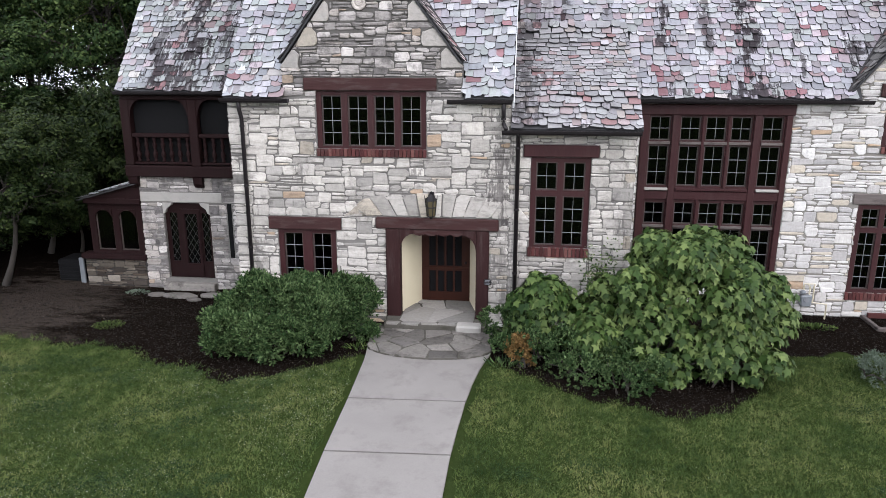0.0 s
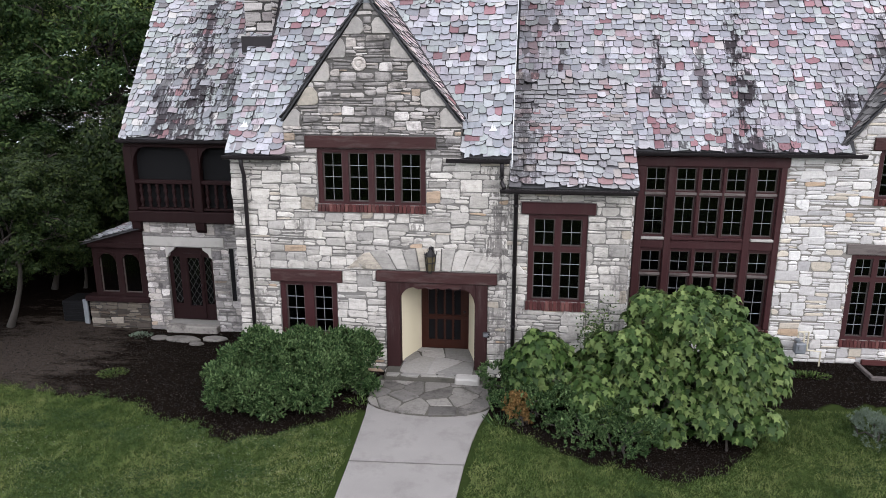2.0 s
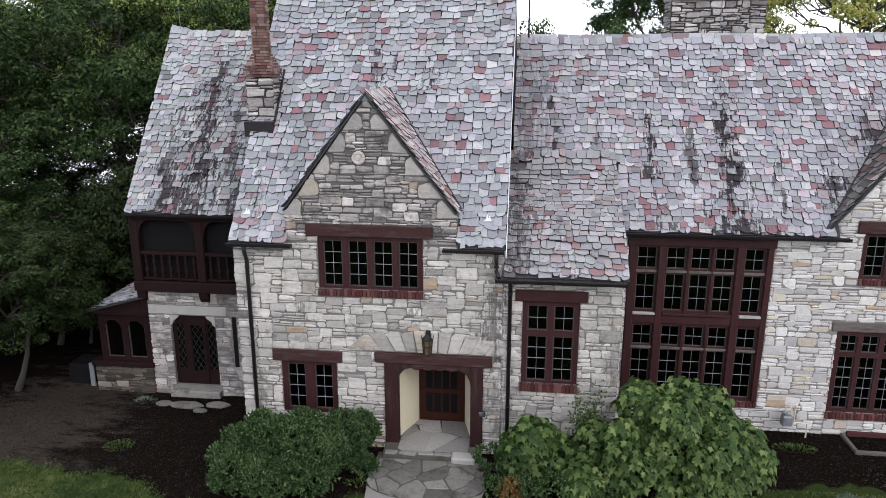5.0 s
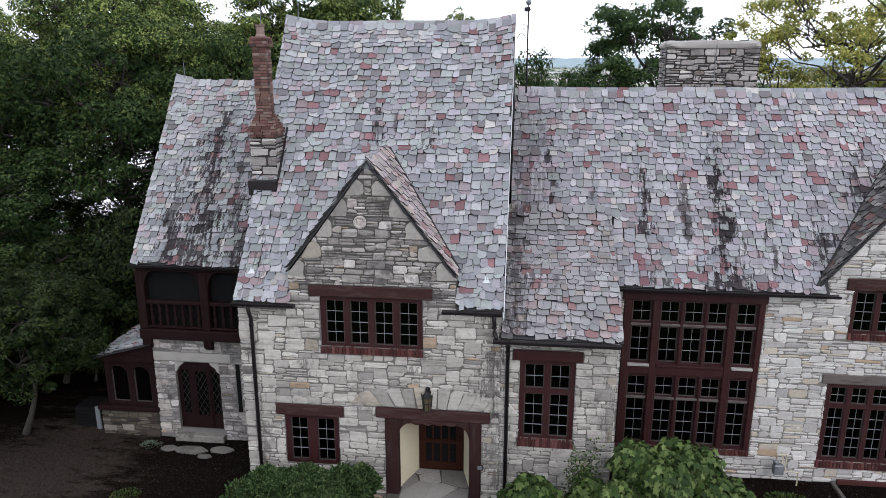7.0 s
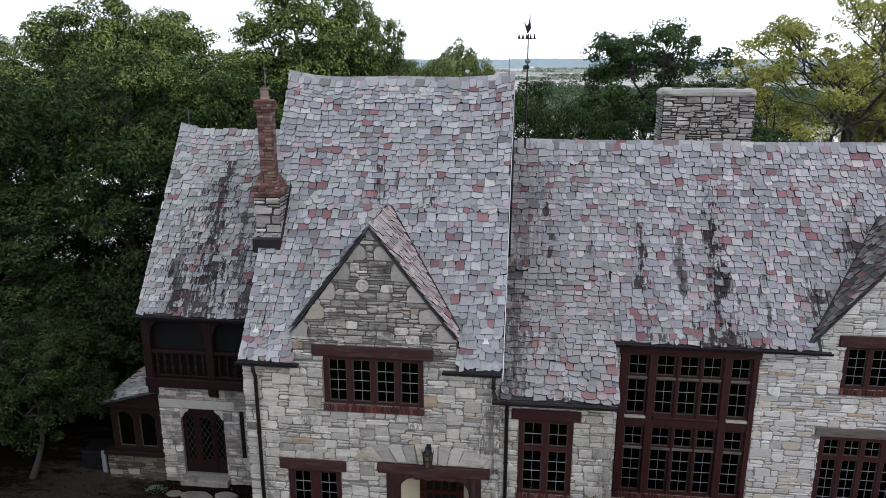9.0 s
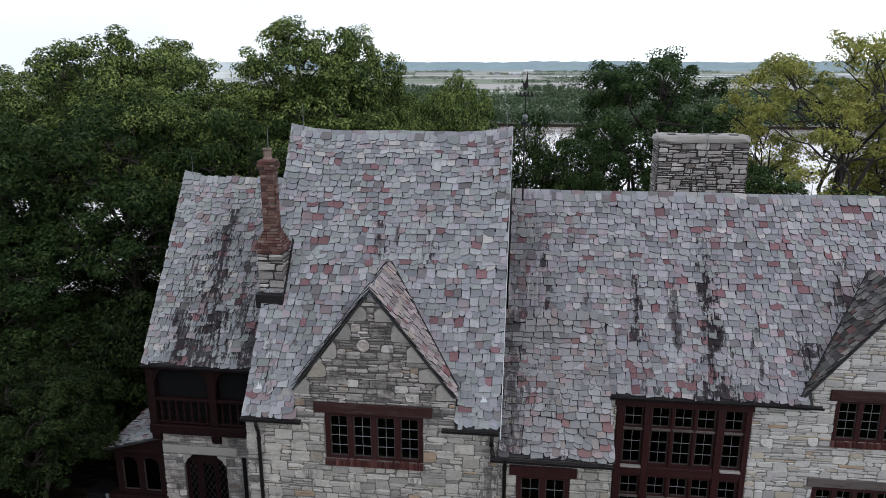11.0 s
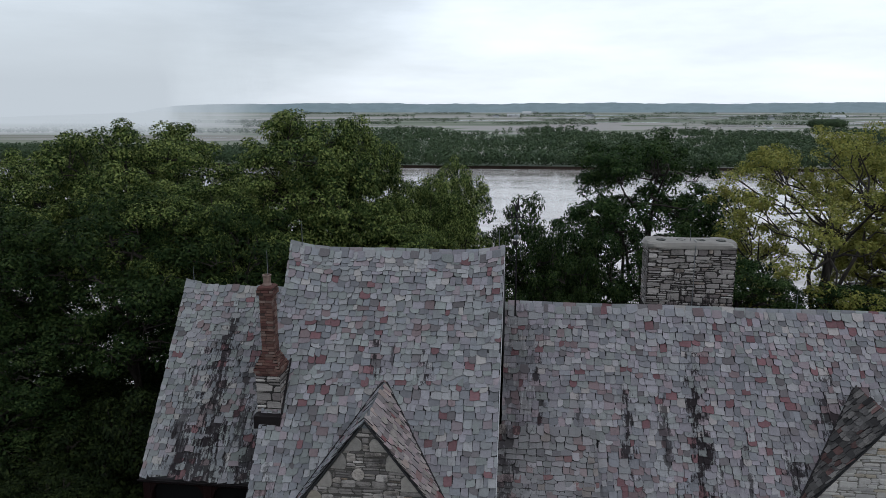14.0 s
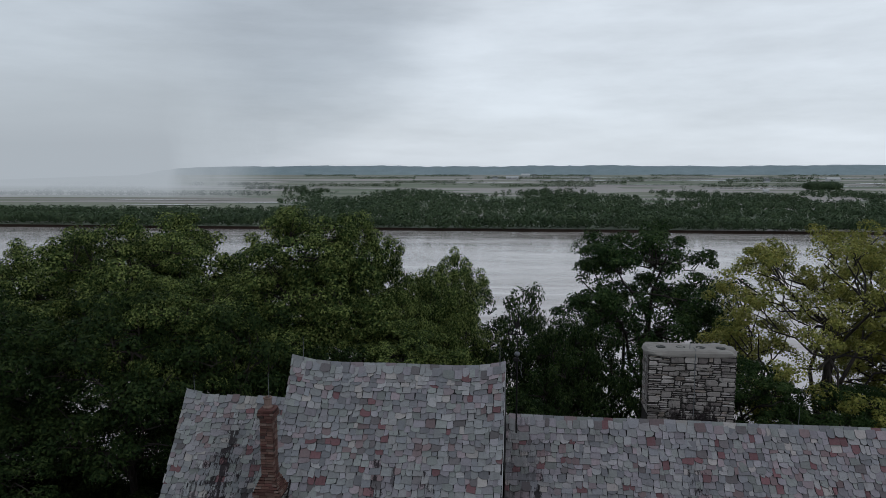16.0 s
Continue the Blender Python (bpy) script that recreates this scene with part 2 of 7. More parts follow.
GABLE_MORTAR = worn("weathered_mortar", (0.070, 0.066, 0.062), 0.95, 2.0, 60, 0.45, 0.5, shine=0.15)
SOOTY_MORTAR = worn("sooty_mortar", (0.030, 0.028, 0.027), 0.95, 2.0, 60, 0.35, 0.5, shine=0.1)
SLATE_TONES = [(0.0, (0.172, 0.184, 0.188)), (0.14, (0.142, 0.152, 0.164)), (0.27, (0.198, 0.204, 0.208)), (0.40, (0.166, 0.163, 0.180)), (0.52, (0.152, 0.168, 0.164)), (0.63, (0.178, 0.180, 0.194)),
               (0.73, (0.112, 0.117, 0.126)), (0.79, (0.182, 0.160, 0.172)), (0.855, (0.098, 0.094, 0.098)), (0.885, (0.134, 0.106, 0.110)), (0.928, (0.118, 0.065, 0.071)), (0.972, (0.222, 0.217, 0.210))]


def slates(name, tint, streaks, dirt_at=0.56):
    stops = [(p, tuple(1.19 * c * k for c, k in zip(col, tint))) for p, col in SLATE_TONES]
    return pieces(name, stops, rough=0.62, fine=15, shade=0.23, bump=0.9, dirt=(0.072, 0.070, 0.072), dirt_at=dirt_at, dirt_gain=4, stretch=(2.4, 0.6, 0.6), big=1.6, cleft=0.62, streaks=streaks)


SLATE = slates("slate", (1.015, 0.99, 1.0), [(-2.3, 0.22, 7.9, 9.5, 0.95), (-3.6, 0.22, 8.1, 9.9, 0.95), (-3.2, 0.15, 8.3, 10.2, 0.7), (-6.0, 0.35, 5.2, 7.0, 0.6), (-1.5, 0.15, 7.0, 8.6, 0.5)])
WEST_SLATE = slates("stained_slate", (1.0, 0.98, 0.97), [(-8.7, 0.75, 5.2, 9.8, 0.95), (-8.9, 1.7, 4.4, 7.0, 0.9), (-7.3, 0.6, 4.4, 7.4, 0.9), (-9.5, 0.5, 4.8, 8.4, 0.75), (-7.8, 0.4, 5.4, 9.2, 0.8)], 0.55)
EAST_SLATE = slates("streaked_slate", (1.02, 0.965, 0.985), [(5.05, 0.42, 4.9, 9.2, 1.0), (5.15, 1.5, 4.3, 6.4, 0.95), (3.1, 0.30, 5.6, 8.7, 0.95), (3.35, 0.6, 4.6, 6.4, 0.85), (0.75, 0.22, 6.2, 8.9, 0.85),
                                                            (0.1, 1.3, 5.0, 10.0, 0.45), (4.15, 0.20, 5.6, 8.8, 0.8), (7.4, 0.5, 5.2, 7.2, 0.95), (8.5, 0.7, 6.4, 8.6, 0.9), (1.9, 0.16, 6.4, 8.2, 0.7), (6.2, 0.18, 5.0, 7.6, 0.8)], 0.55)
PALE_SLATE = slates("bleached_slate", (1.28, 1.06, 1.00), [], 0.58)
DARK_SLATE = pieces("mossy_dark_slate", [(0.0, (0.078, 0.074, 0.072)), (0.25, (0.120, 0.114, 0.112)), (0.5, (0.044, 0.042, 0.042)), (0.74, (0.112, 0.066, 0.062)), (0.84, (0.165, 0.155, 0.148))], fine=18, shade=0.35, big=1.9, dirt_at=0.50, dirt_gain=9, dirt=(0.020, 0.017, 0.018), cleft=0.5)
WING_SLATE = pieces("brown_grey_slate", [(0.0, (0.1932, 0.1909, 0.1966)), (0.22, (0.1610, 0.1598, 0.1650)), (0.42, (0.2162, 0.2042, 0.2147)), (0.58, (0.1357, 0.1310, 0.1401)), (0.70, (0.1840, 0.1865, 0.1876)),
                                         (0.80, (0.1817, 0.1465, 0.1492)), (0.88, (0.1817, 0.1621, 0.1537)), (0.94, (0.1495, 0.0888, 0.0904))], rough=0.65, fine=20, shade=0.2, dirt_at=0.52, dirt=(0.070, 0.060, 0.056),
                    streaks=[(-0.1, 0.8, 4.0, 9.0, 0.75), (1.3, 1.0, 4.1, 5.0, 0.85), (0.9, 0.3, 4.6, 6.4, 0.6)], cleft=0.5)
UNDERLAY = worn("roof_underlay", (0.03, 0.03, 0.032), 0.9, shine=0.1)
# Rim colour: weathering plus the painted shadow of the gap below each tail.
SLATE_EDGE = worn("weathered_gap_shadow_edge", (0.042, 0.041, 0.043), 0.9, 3, 30, 0.4, 0.3, shine=0.1)
TIMBER = worn("maroon_painted_timber", (0.024, 0.0058, 0.0066), 0.6, 2.0, 26, 0.45, 0.45, (0.0364, 0.0237, 0.0218), 0.28, (1, 1, 0.25), shine=0.2)
STAINED = worn("dark_stained_timber", (0.0090, 0.0030, 0.0032), 0.7, 2.0, 26, 0.45, 0.45, (0.0165, 0.0120, 0.0109), 0.25, (1, 1, 0.25), shine=0.1)
SCREEN = worn("dark_insect_screen", (0.0035, 0.0035, 0.004), 0.8, 3, 60, 0.3, 0.2, shine=0.1)
LINTEL = worn("weathered_timber", (0.028, 0.0112, 0.0108), 0.75, 4.0, 26, 0.55, 0.8, (0.075, 0.060, 0.056), 0.4, (0.22, 1, 1), shine=0.15)
POST_TIMBER = worn("weathered_post_timber", (0.021, 0.0086, 0.0086), 0.8, 3.0, 26, 0.55, 0.9, (0.060, 0.046, 0.044), 0.35, (1, 1, 0.16), shine=0.1)
GREY_TIMBER = worn("grey_weathered_timber", (0.082, 0.070, 0.066), 0.85, 3.0, 24, 0.5, 0.7, (0.024, 0.016, 0.015), 0.6, (0.25, 1, 1), shine=0.1)
SASH = worn("dark_metal_sash", (0.03, 0.022, 0.02), 0.55, 3, 40, 0.3, 0.2)
LEAD = worn("pale_glazing_bar", (0.125, 0.130, 0.140), 0.6, 3, 40, 0.4, 0.2)
BRICK = pieces("sill_brick", [(0.0, (0.058, 0.019, 0.018)), (0.4, (0.042, 0.014, 0.014)), (0.75, (0.078, 0.032, 0.029))], fine=30, shade=0.25)
CHIMNEY_BRICK = pieces("chimney_brick", [(0.0, (0.1104, 0.0627, 0.0529)), (0.25, (0.0736, 0.0380, 0.0333)), (0.45, (0.1380, 0.0855, 0.0725)), (0.62, (0.0902, 0.0437, 0.0392)), (0.78, (0.1564, 0.1121, 0.0980)), (0.92, (0.0552, 0.0399, 0.0372))], fine=30, shade=0.3, dirt=(0.0276, 0.0247, 0.0245), dirt_at=0.54, big=2.4)
PLASTER = worn("cream_plaster", (0.432, 0.388, 0.285), 0.85, 1.2, 40, 0.08, 0.15)
DOOR_WOOD = worn("brown_door_wood", (0.024, 0.0070, 0.0040), 0.5, 2.5, 30, 0.45, 0.25, None, 0, (1, 1, 0.15), shine=0.12)
IRON = worn("black_iron", (0.012, 0.011, 0.012), 0.55, 3, 40, 0.3, 0.2, shine=0.15)
GUTTER = worn("dark_painted_gutter", (0.011, 0.009, 0.010), 0.5, 1.5, 30, 0.4, 0.15, shine=0.2)
DULL_LEAD = worn("dull_lead_lattice", (0.022, 0.022, 0.022), 0.6, 3, 40, 0.4, 0.2)
WHITE_METAL = worn("white_flashing", (0.40, 0.412, 0.425), 0.5, 2, 40, 0.12, 0.1)
CONCRETE = worn("pale_concrete", (0.142, 0.131, 0.125), 0.9, 0.7, 45, 0.30, 0.3, (0.082, 0.074, 0.069), 0.45, shine=0.2)
PORCH_FLAG = pieces("swept_flagstone", [(0.0, (0.165, 0.155, 0.143)), (0.35, (0.205, 0.193, 0.180)), (0.7, (0.140, 0.132, 0.124))], fine=14, shade=0.15, dirt=(0.07, 0.064, 0.058), dirt_at=0.54, dirt_gain=5, big=1.6, cleft=0.5)
LANDING_BED = worn("mossy_landing_mortar", (0.060, 0.056, 0.048), 0.95, 1.4, 40, 0.5, 0.5, (0.018, 0.018, 0.013), 0.5, shine=0.1)
FLAG = pieces("flagstone", [(0.0, (0.096, 0.088, 0.081)), (0.3, (0.118, 0.109, 0.100)), (0.6, (0.078, 0.072, 0.067)), (0.82, (0.136, 0.125, 0.115))], fine=14, shade=0.25, dirt=(0.020, 0.018, 0.016), dirt_at=0.50, dirt_gain=6, big=1.9, cleft=0.8)
PALE_STONE = worn("pale_dressed_stone", (0.230, 0.219, 0.204), 0.85, 1.5, 40, 0.15, 0.3, (0.143, 0.133, 0.122), 0.4)
DARK_ROOM = worn("dark_interior", (0.040, 0.044, 0.042), 0.9)
GREY_BOX = worn("grey_metal_box", (0.106, 0.115, 0.125), 0.5, 3, 40, 0.15, 0.1)
CREAM_PIPE = worn("cream_pipe", (0.372, 0.336, 0.252), 0.5, 3, 40, 0.12, 0.1)
BARK = worn("bark", (0.0260, 0.0215, 0.0185), 0.95, 3, 14, 0.5, 0.8, None, 0, (1, 1, 0.3))


def glass_material():
    m, nt, b = shader("window_glass")
    nt.nodes.remove(b)
    t = nt.nodes.new("ShaderNodeBsdfTransparent")
    t.inputs["Color"].default_value = (0.40, 0.42, 0.44, 1)
    g = node(nt, "ShaderNodeBsdfGlossy", Roughness=0.04)
    g.inputs["Color"].default_value = (0.62, 0.62, 0.66, 1)
    f = node(nt, "ShaderNodeFresnel", IOR=1.5)
    bp = node(nt, "ShaderNodeBump", Strength=0.12, Distance=0.01)
    nt.links.new(grain(nt, 5, 2), bp.inputs["Height"])
    nt.links.new(bp.outputs["Normal"], g.inputs["Normal"])
    x = nt.nodes.new("ShaderNodeMixShader")
    nt.links.new(f.outputs[0], x.inputs[0])
    nt.links.new(t.outputs[0], x.inputs[1])
    nt.links.new(g.outputs[0], x.inputs[2])
    nt.links.new(x.outputs[0], nt.nodes["Material Output"].inputs["Surface"])
    return m


GLASS = glass_material()
AMBER = worn("amber_glass", (0.062, 0.050, 0.026), 0.25, 8, 30, 0.3, 0.1)


def leaf_material(name, stops, through_part=0.16, rough=0.6, spread=1.0, own=0.5):
    m, nt, b = shader(name)
    g = nt.nodes.new("ShaderNodeNewGeometry")
    o = nt.nodes.new("ShaderNodeObjectInfo")
    r = math_node(nt, "FRACT", math_node(nt, "ADD", g.outputs["Random Per Island"], math_node(nt, "MULTIPLY", o.outputs["Random"], 0.23)))
    big = math_node(nt, "ADD", math_node(nt, "MULTIPLY", grain(nt, 0.55 / spread, 3), 0.55), math_node(nt, "MULTIPLY", grain(nt, 2.3 / spread, 4), 0.45))
    mid = math_node(nt, "ADD", math_node(nt, "MULTIPLY", r, own), math_node(nt, "MULTIPLY", math_node(nt, "SUBTRACT", big, 0.25), 1.5 - own))
    col = ramp(nt, mid, stops)
    nt.links.new(col, b.inputs["Base Color"])
    b.inputs["Roughness"].default_value = rough
    t = nt.nodes.new("ShaderNodeBsdfTranslucent")
    nt.links.new(col, t.inputs["Color"])
    x = nt.nodes.new("ShaderNodeMixShader")
    b.inputs["Specular IOR Level"].default_value = 0.07
    x.inputs[0].default_value = through_part
    nt.links.new(b.outputs[0], x.inputs[1])
    nt.links.new(t.outputs[0], x.inputs[2])
    nt.links.new(x.outputs[0], nt.nodes["Material Output"].inputs["Surface"])
    return m


LEAF_OAK = leaf_material("oak_leaves", [(0.25, (0.013, 0.028, 0.009)), (0.5, (0.058, 0.092, 0.026)), (0.76, (0.210, 0.250, 0.078))], 0.24, own=0.55)
# Tree shade is put into this dark green; the lawn weeds share it.
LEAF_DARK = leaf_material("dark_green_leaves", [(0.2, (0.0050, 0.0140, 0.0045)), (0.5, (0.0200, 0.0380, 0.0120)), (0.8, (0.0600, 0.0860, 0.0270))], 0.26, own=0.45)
LEAF_AIRY = leaf_material("open_tree_leaves", [(0.2, (0.0070, 0.0184, 0.0062)), (0.5, (0.0240, 0.0480, 0.0150)), (0.8, (0.0680, 0.1000, 0.0320))], own=0.4)
LEAF_YELLOW = leaf_material("yellow_green_leaves", [(0.2, (0.085, 0.108, 0.028)), (0.5, (0.225, 0.232, 0.060)), (0.8, (0.350, 0.315, 0.092))], 0.3, own=0.4)
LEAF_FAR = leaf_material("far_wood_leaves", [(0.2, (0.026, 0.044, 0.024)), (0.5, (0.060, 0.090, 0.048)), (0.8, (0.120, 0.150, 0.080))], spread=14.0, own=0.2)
LEAF_YEW = leaf_material("yew_needles", [(0.2, (0.007, 0.020, 0.006)), (0.5, (0.024, 0.047, 0.016)), (0.8, (0.088, 0.128, 0.054))], 0.1, own=0.6)
LEAF_RUST = leaf_material("rusty_leaves", [(0.2, (0.06, 0.045, 0.015)), (0.5, (0.16, 0.090, 0.035)), (0.8, (0.25, 0.160, 0.070))], own=0.4)
LEAF_LOBED = leaf_material("lobed_shrub_leaves", [(0.2, (0.008, 0.020, 0.005)), (0.5, (0.028, 0.050, 0.013)), (0.8, (0.098, 0.130, 0.044))], 0.12, 0.40, own=0.5)
LEAF_LAVENDER = leaf_material("grey_green_leaves", [(0.2, (0.0443, 0.0605, 0.0432)), (0.5, (0.0738, 0.0958, 0.0691)), (0.8, (0.1082, 0.1310, 0.1080))])
# A darker leaf green whose low tone stands for shade under the trees.
LEAF_SHADE = leaf_material("shade_painted_leaves", [(0.2, (0.0023, 0.0062, 0.0016)), (0.5, (0.0094, 0.0172, 0.0047)), (0.8, (0.0328, 0.0452, 0.0133))], 0.12, own=0.5)
GRASS = leaf_material("lawn_grass", [(0.22, (0.015, 0.031, 0.009)), (0.45, (0.054, 0.079, 0.022)), (0.72, (0.156, 0.160, 0.064))], 0.2, spread=0.9, own=0.25)
CLOVER = worn("clover_flower", (0.20, 0.215, 0.16), 0.8)


def ground_material():
    """Lawn, bare soil beds near the house, and far fields with haze in their colour, by place."""
    m, nt, b = shader("ground_earth")
    g = nt.nodes.new("ShaderNodeNewGeometry")
    s = nt.nodes.new("ShaderNodeSeparateXYZ")
    nt.links.new(g.outputs["Position"], s.inputs[0])
    grass = mixed(nt, grain(nt, 0.5, 5), (0.012, 0.022, 0.007), (0.034, 0.046, 0.014))
    grass = mixed(nt, 0.4, grass, mixed(nt, grain(nt, 9, 5), (0.008, 0.014, 0.005), (0.035, 0.048, 0.016)))
    # deep tree shade is put into the soil tones, hence nearly black
    soil = mixed(nt, grain(nt, 1.1, 6, 0.7), (0.0012, 0.0009, 0.0008), (0.010, 0.0072, 0.0060))
    soil = mixed(nt, 0.5, soil, mixed(nt, grain(nt, 22, 6, 0.75), (0.001, 0.0008, 0.0007), (0.016, 0.0118, 0.0094)))
    # a dry, trodden patch west of the beds
    away = nt.nodes.new("ShaderNodeVectorMath")
    away.operation = "DISTANCE"
    away.inputs[1].default_value = (-12.6, 7.45, 0)
    nt.links.new(place(nt, (1, 0.5, 0)), away.inputs[0])
    dry = math_node(nt, "MULTIPLY", math_node(nt, "SUBTRACT", 1.0, math_node(nt, "DIVIDE", away.outputs["Value"], 3.6), True), 1.1)
    dry = math_node(nt, "MULTIPLY", math_node(nt, "ADD", dry, math_node(nt, "SUBTRACT", math_node(nt, "MULTIPLY", grain(nt, 1.7, 8, 0.8, (0.6, 1.5, 1)), 3.0), 1.80)), 2.4, True)
    soil = mixed(nt, math_node(nt, "MULTIPLY", dry, 0.8), soil, mixed(nt, grain(nt, 14, 6, 0.8), (0.006, 0.0047, 0.0040), (0.080, 0.064, 0.054)))
    a = nt.nodes.new("ShaderNodeAttribute")
    a.attribute_name = "soil"
    edge = math_node(nt, "ADD", a.outputs["Fac"], math_node(nt, "MULTIPLY", math_node(nt, "SUBTRACT", grain(nt, 2.2, 5), 0.5), 0.5))
    bed = math_node(nt, "MULTIPLY", math_node(nt, "SUBTRACT", edge, 0.42), 6, True)
    near = mixed(nt, bed, grass, soil)
    # far fields: the pale, greyed tones carry the haze of distance
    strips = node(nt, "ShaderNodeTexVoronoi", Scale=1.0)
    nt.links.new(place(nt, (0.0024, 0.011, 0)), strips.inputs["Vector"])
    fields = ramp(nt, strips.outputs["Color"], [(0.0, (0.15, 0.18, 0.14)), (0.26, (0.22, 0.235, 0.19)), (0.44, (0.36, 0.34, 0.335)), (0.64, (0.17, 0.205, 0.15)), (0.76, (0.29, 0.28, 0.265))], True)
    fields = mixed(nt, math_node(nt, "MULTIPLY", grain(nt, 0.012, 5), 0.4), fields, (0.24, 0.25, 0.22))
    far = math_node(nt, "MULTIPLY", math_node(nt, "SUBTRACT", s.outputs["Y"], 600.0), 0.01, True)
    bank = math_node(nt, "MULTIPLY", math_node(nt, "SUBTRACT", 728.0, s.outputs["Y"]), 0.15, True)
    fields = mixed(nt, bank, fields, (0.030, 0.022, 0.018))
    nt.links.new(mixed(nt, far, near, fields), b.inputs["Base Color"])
    b.inputs["Roughness"].default_value = 0.95
    b.inputs["Specular IOR Level"].default_value = 0.0
    relief(nt, b, math_node(nt, "ADD", grain(nt, 25, 6, 0.7), math_node(nt, "MULTIPLY", grain(nt, 6, 5, 0.7), 1.6)), 1.0, 0.05)
    return m


GROUND = ground_material()


def water_material():
    m, nt, b = shader("river_water")
    nt.links.new(mixed(nt, math_node(nt, "MULTIPLY", math_node(nt, "SUBTRACT", grain(nt, 0.03, 6, 0.65, (0.16, 1, 1)), 0.32), 2.6, True), (0.22, 0.185, 0.17), (0.58, 0.55, 0.54)), b.inputs["Base Color"])
    b.inputs["Roughness"].default_value = 0.10
    b.inputs["IOR"].default_value = 1.33
    h = math_node(nt, "ADD", grain(nt, 0.35, 4, 0.6, (0.6, 1, 1)), math_node(nt, "MULTIPLY", grain(nt, 0.02, 4, 0.6, (0.5, 1.6, 1)), 2.5))
    relief(nt, b, h, 0.24, 0.8)
    return m


WATER = water_material()


# ---------------------------------------------------------------- mesh helpers
rng = random.Random(7)


class Geo:
    """Vertices and faces that are gathered into one mesh."""

    def __init__(self):
        self.v, self.f = [], []

    def add(self, verts, faces):
        k = len(self.v)
        self.v += [tuple(p) for p in verts]
        self.f += [[i + k for i in f] for f in faces]
        return self

    def box(self, x0, x1, y0, y1, z0, z1, c=0.006):
        """A box with chamfered edges."""
        xs, ys, zs = (x0, x1), (y0, y1), (z0, z1)
        c = min(c, 0.45 * min(x1 - x0, y1 - y0, z1 - z0))
        vs, idx = [], {}
        for i in (0, 1):
            for j in (0, 1):
                for k in (0, 1):
                    p = (xs[i], ys[j], zs[k])
                    s = (1 - 2 * i, 1 - 2 * j, 1 - 2 * k)
                    for a in range(3):
                        q = [p[b] + (0 if b == a else s[b] * c) for b in range(3)]
                        idx[i, j, k, a] = len(vs)
                        vs.append(q)
        fs = []
        fs.append([idx[0, 0, 0, 0], idx[0, 0, 1, 0], idx[0, 1, 1, 0], idx[0, 1, 0, 0]])
        fs.append([idx[1, 0, 0, 0], idx[1, 1, 0, 0], idx[1, 1, 1, 0], idx[1, 0, 1, 0]])
        fs.append([idx[0, 0, 0, 1], idx[1, 0, 0, 1], idx[1, 0, 1, 1], idx[0, 0, 1, 1]])
        fs.append([idx[0, 1, 0, 1], idx[0, 1, 1, 1], idx[1, 1, 1, 1], idx[1, 1, 0, 1]])
        fs.append([idx[0, 0, 0, 2], idx[0, 1, 0, 2], idx[1, 1, 0, 2], idx[1, 0, 0, 2]])
        fs.append([idx[0, 0, 1, 2], idx[1, 0, 1, 2], idx[1, 1, 1, 2], idx[0, 1, 1, 2]])
        for i in (0, 1):
            for j in (0, 1):
                fs.append([idx[i, j, 0, 0], idx[i, j, 1, 0], idx[i, j, 1, 1], idx[i, j, 0, 1]])
                fs.append([idx[i, 0, j, 0], idx[i, 1, j, 0], idx[i, 1, j, 2], idx[i, 0, j, 2]])
                fs.append([idx[0, i, j, 1], idx[1, i, j, 1], idx[1, i, j, 2], idx[0, i, j, 2]])
                for k in (0, 1):
                    fs.append([idx[i, j, k, 0], idx[i, j, k, 1], idx[i, j, k, 2]])
        return self.add(vs, fs)

    def tube(self, pts, radii, n=8, cap=True):
        """A tapered tube along points."""
        pts = [Vector(p) for p in pts]
        if isinstance(radii, (int, float)):
            radii = [radii] * len(pts)
        vs, fs = [], []
        for i, p in enumerate(pts):
            d = (pts[min(i + 1, len(pts) - 1)] - pts[max(i - 1, 0)]).normalized()
            u = d.orthogonal() if abs(d.z) > 0.9 else d.cross(Vector((0, 0, 1)))
            u.normalize()
            if abs(d.z) > 0.9:
                u = Vector((1, 0, 0)) - d * d.x
                u.normalize()
            w = d.cross(u)
            for k in range(n):
                a = 2 * math.pi * k / n
                vs.append(p + radii[i] * (math.cos(a) * u + math.sin(a) * w))
        for i in range(len(pts) - 1):
            for k in range(n):
                fs.append([i * n + k, i * n + (k + 1) % n, (i + 1) * n + (k + 1) % n, (i + 1) * n + k])
        if cap:
            fs += [list(range(n))[::-1], [(len(pts) - 1) * n + k for k in range(n)]]
        return self.add(vs, fs)

    def lathe(self, x, y, profile, n=12):
        """Rings of (radius, z) about an upright axis."""
        return self.tube_rings([[(x + r * math.cos(2 * math.pi * k / n), y + r * math.sin(2 * math.pi * k / n), z) for k in range(n)] for r, z in profile])

    def tube_rings(self, rings):
        n = len(rings[0])
        vs = [p for ring in rings for p in ring]
        fs = [[i * n + k, i * n + (k + 1) % n, (i + 1) * n + (k + 1) % n, (i + 1) * n + k] for i in range(len(rings) - 1) for k in range(n)]
        fs += [list(range(n))[::-1], [(len(rings) - 1) * n + k for k in range(n)]]
        return self.add(vs, fs)

    def prism(self, poly, axis, a, b):
        """A flat polygon of (u, v), pushed from a to b along an axis; (u, v) are the other two axes in order."""
        def at(u, v, w):
            return {"x": (w, u, v), "y": (u, w, v), "z": (u, v, w)}[axis]
        n = len(poly)
        vs = [at(u, v, a) for u, v in poly] + [at(u, v, b) for u, v in poly]
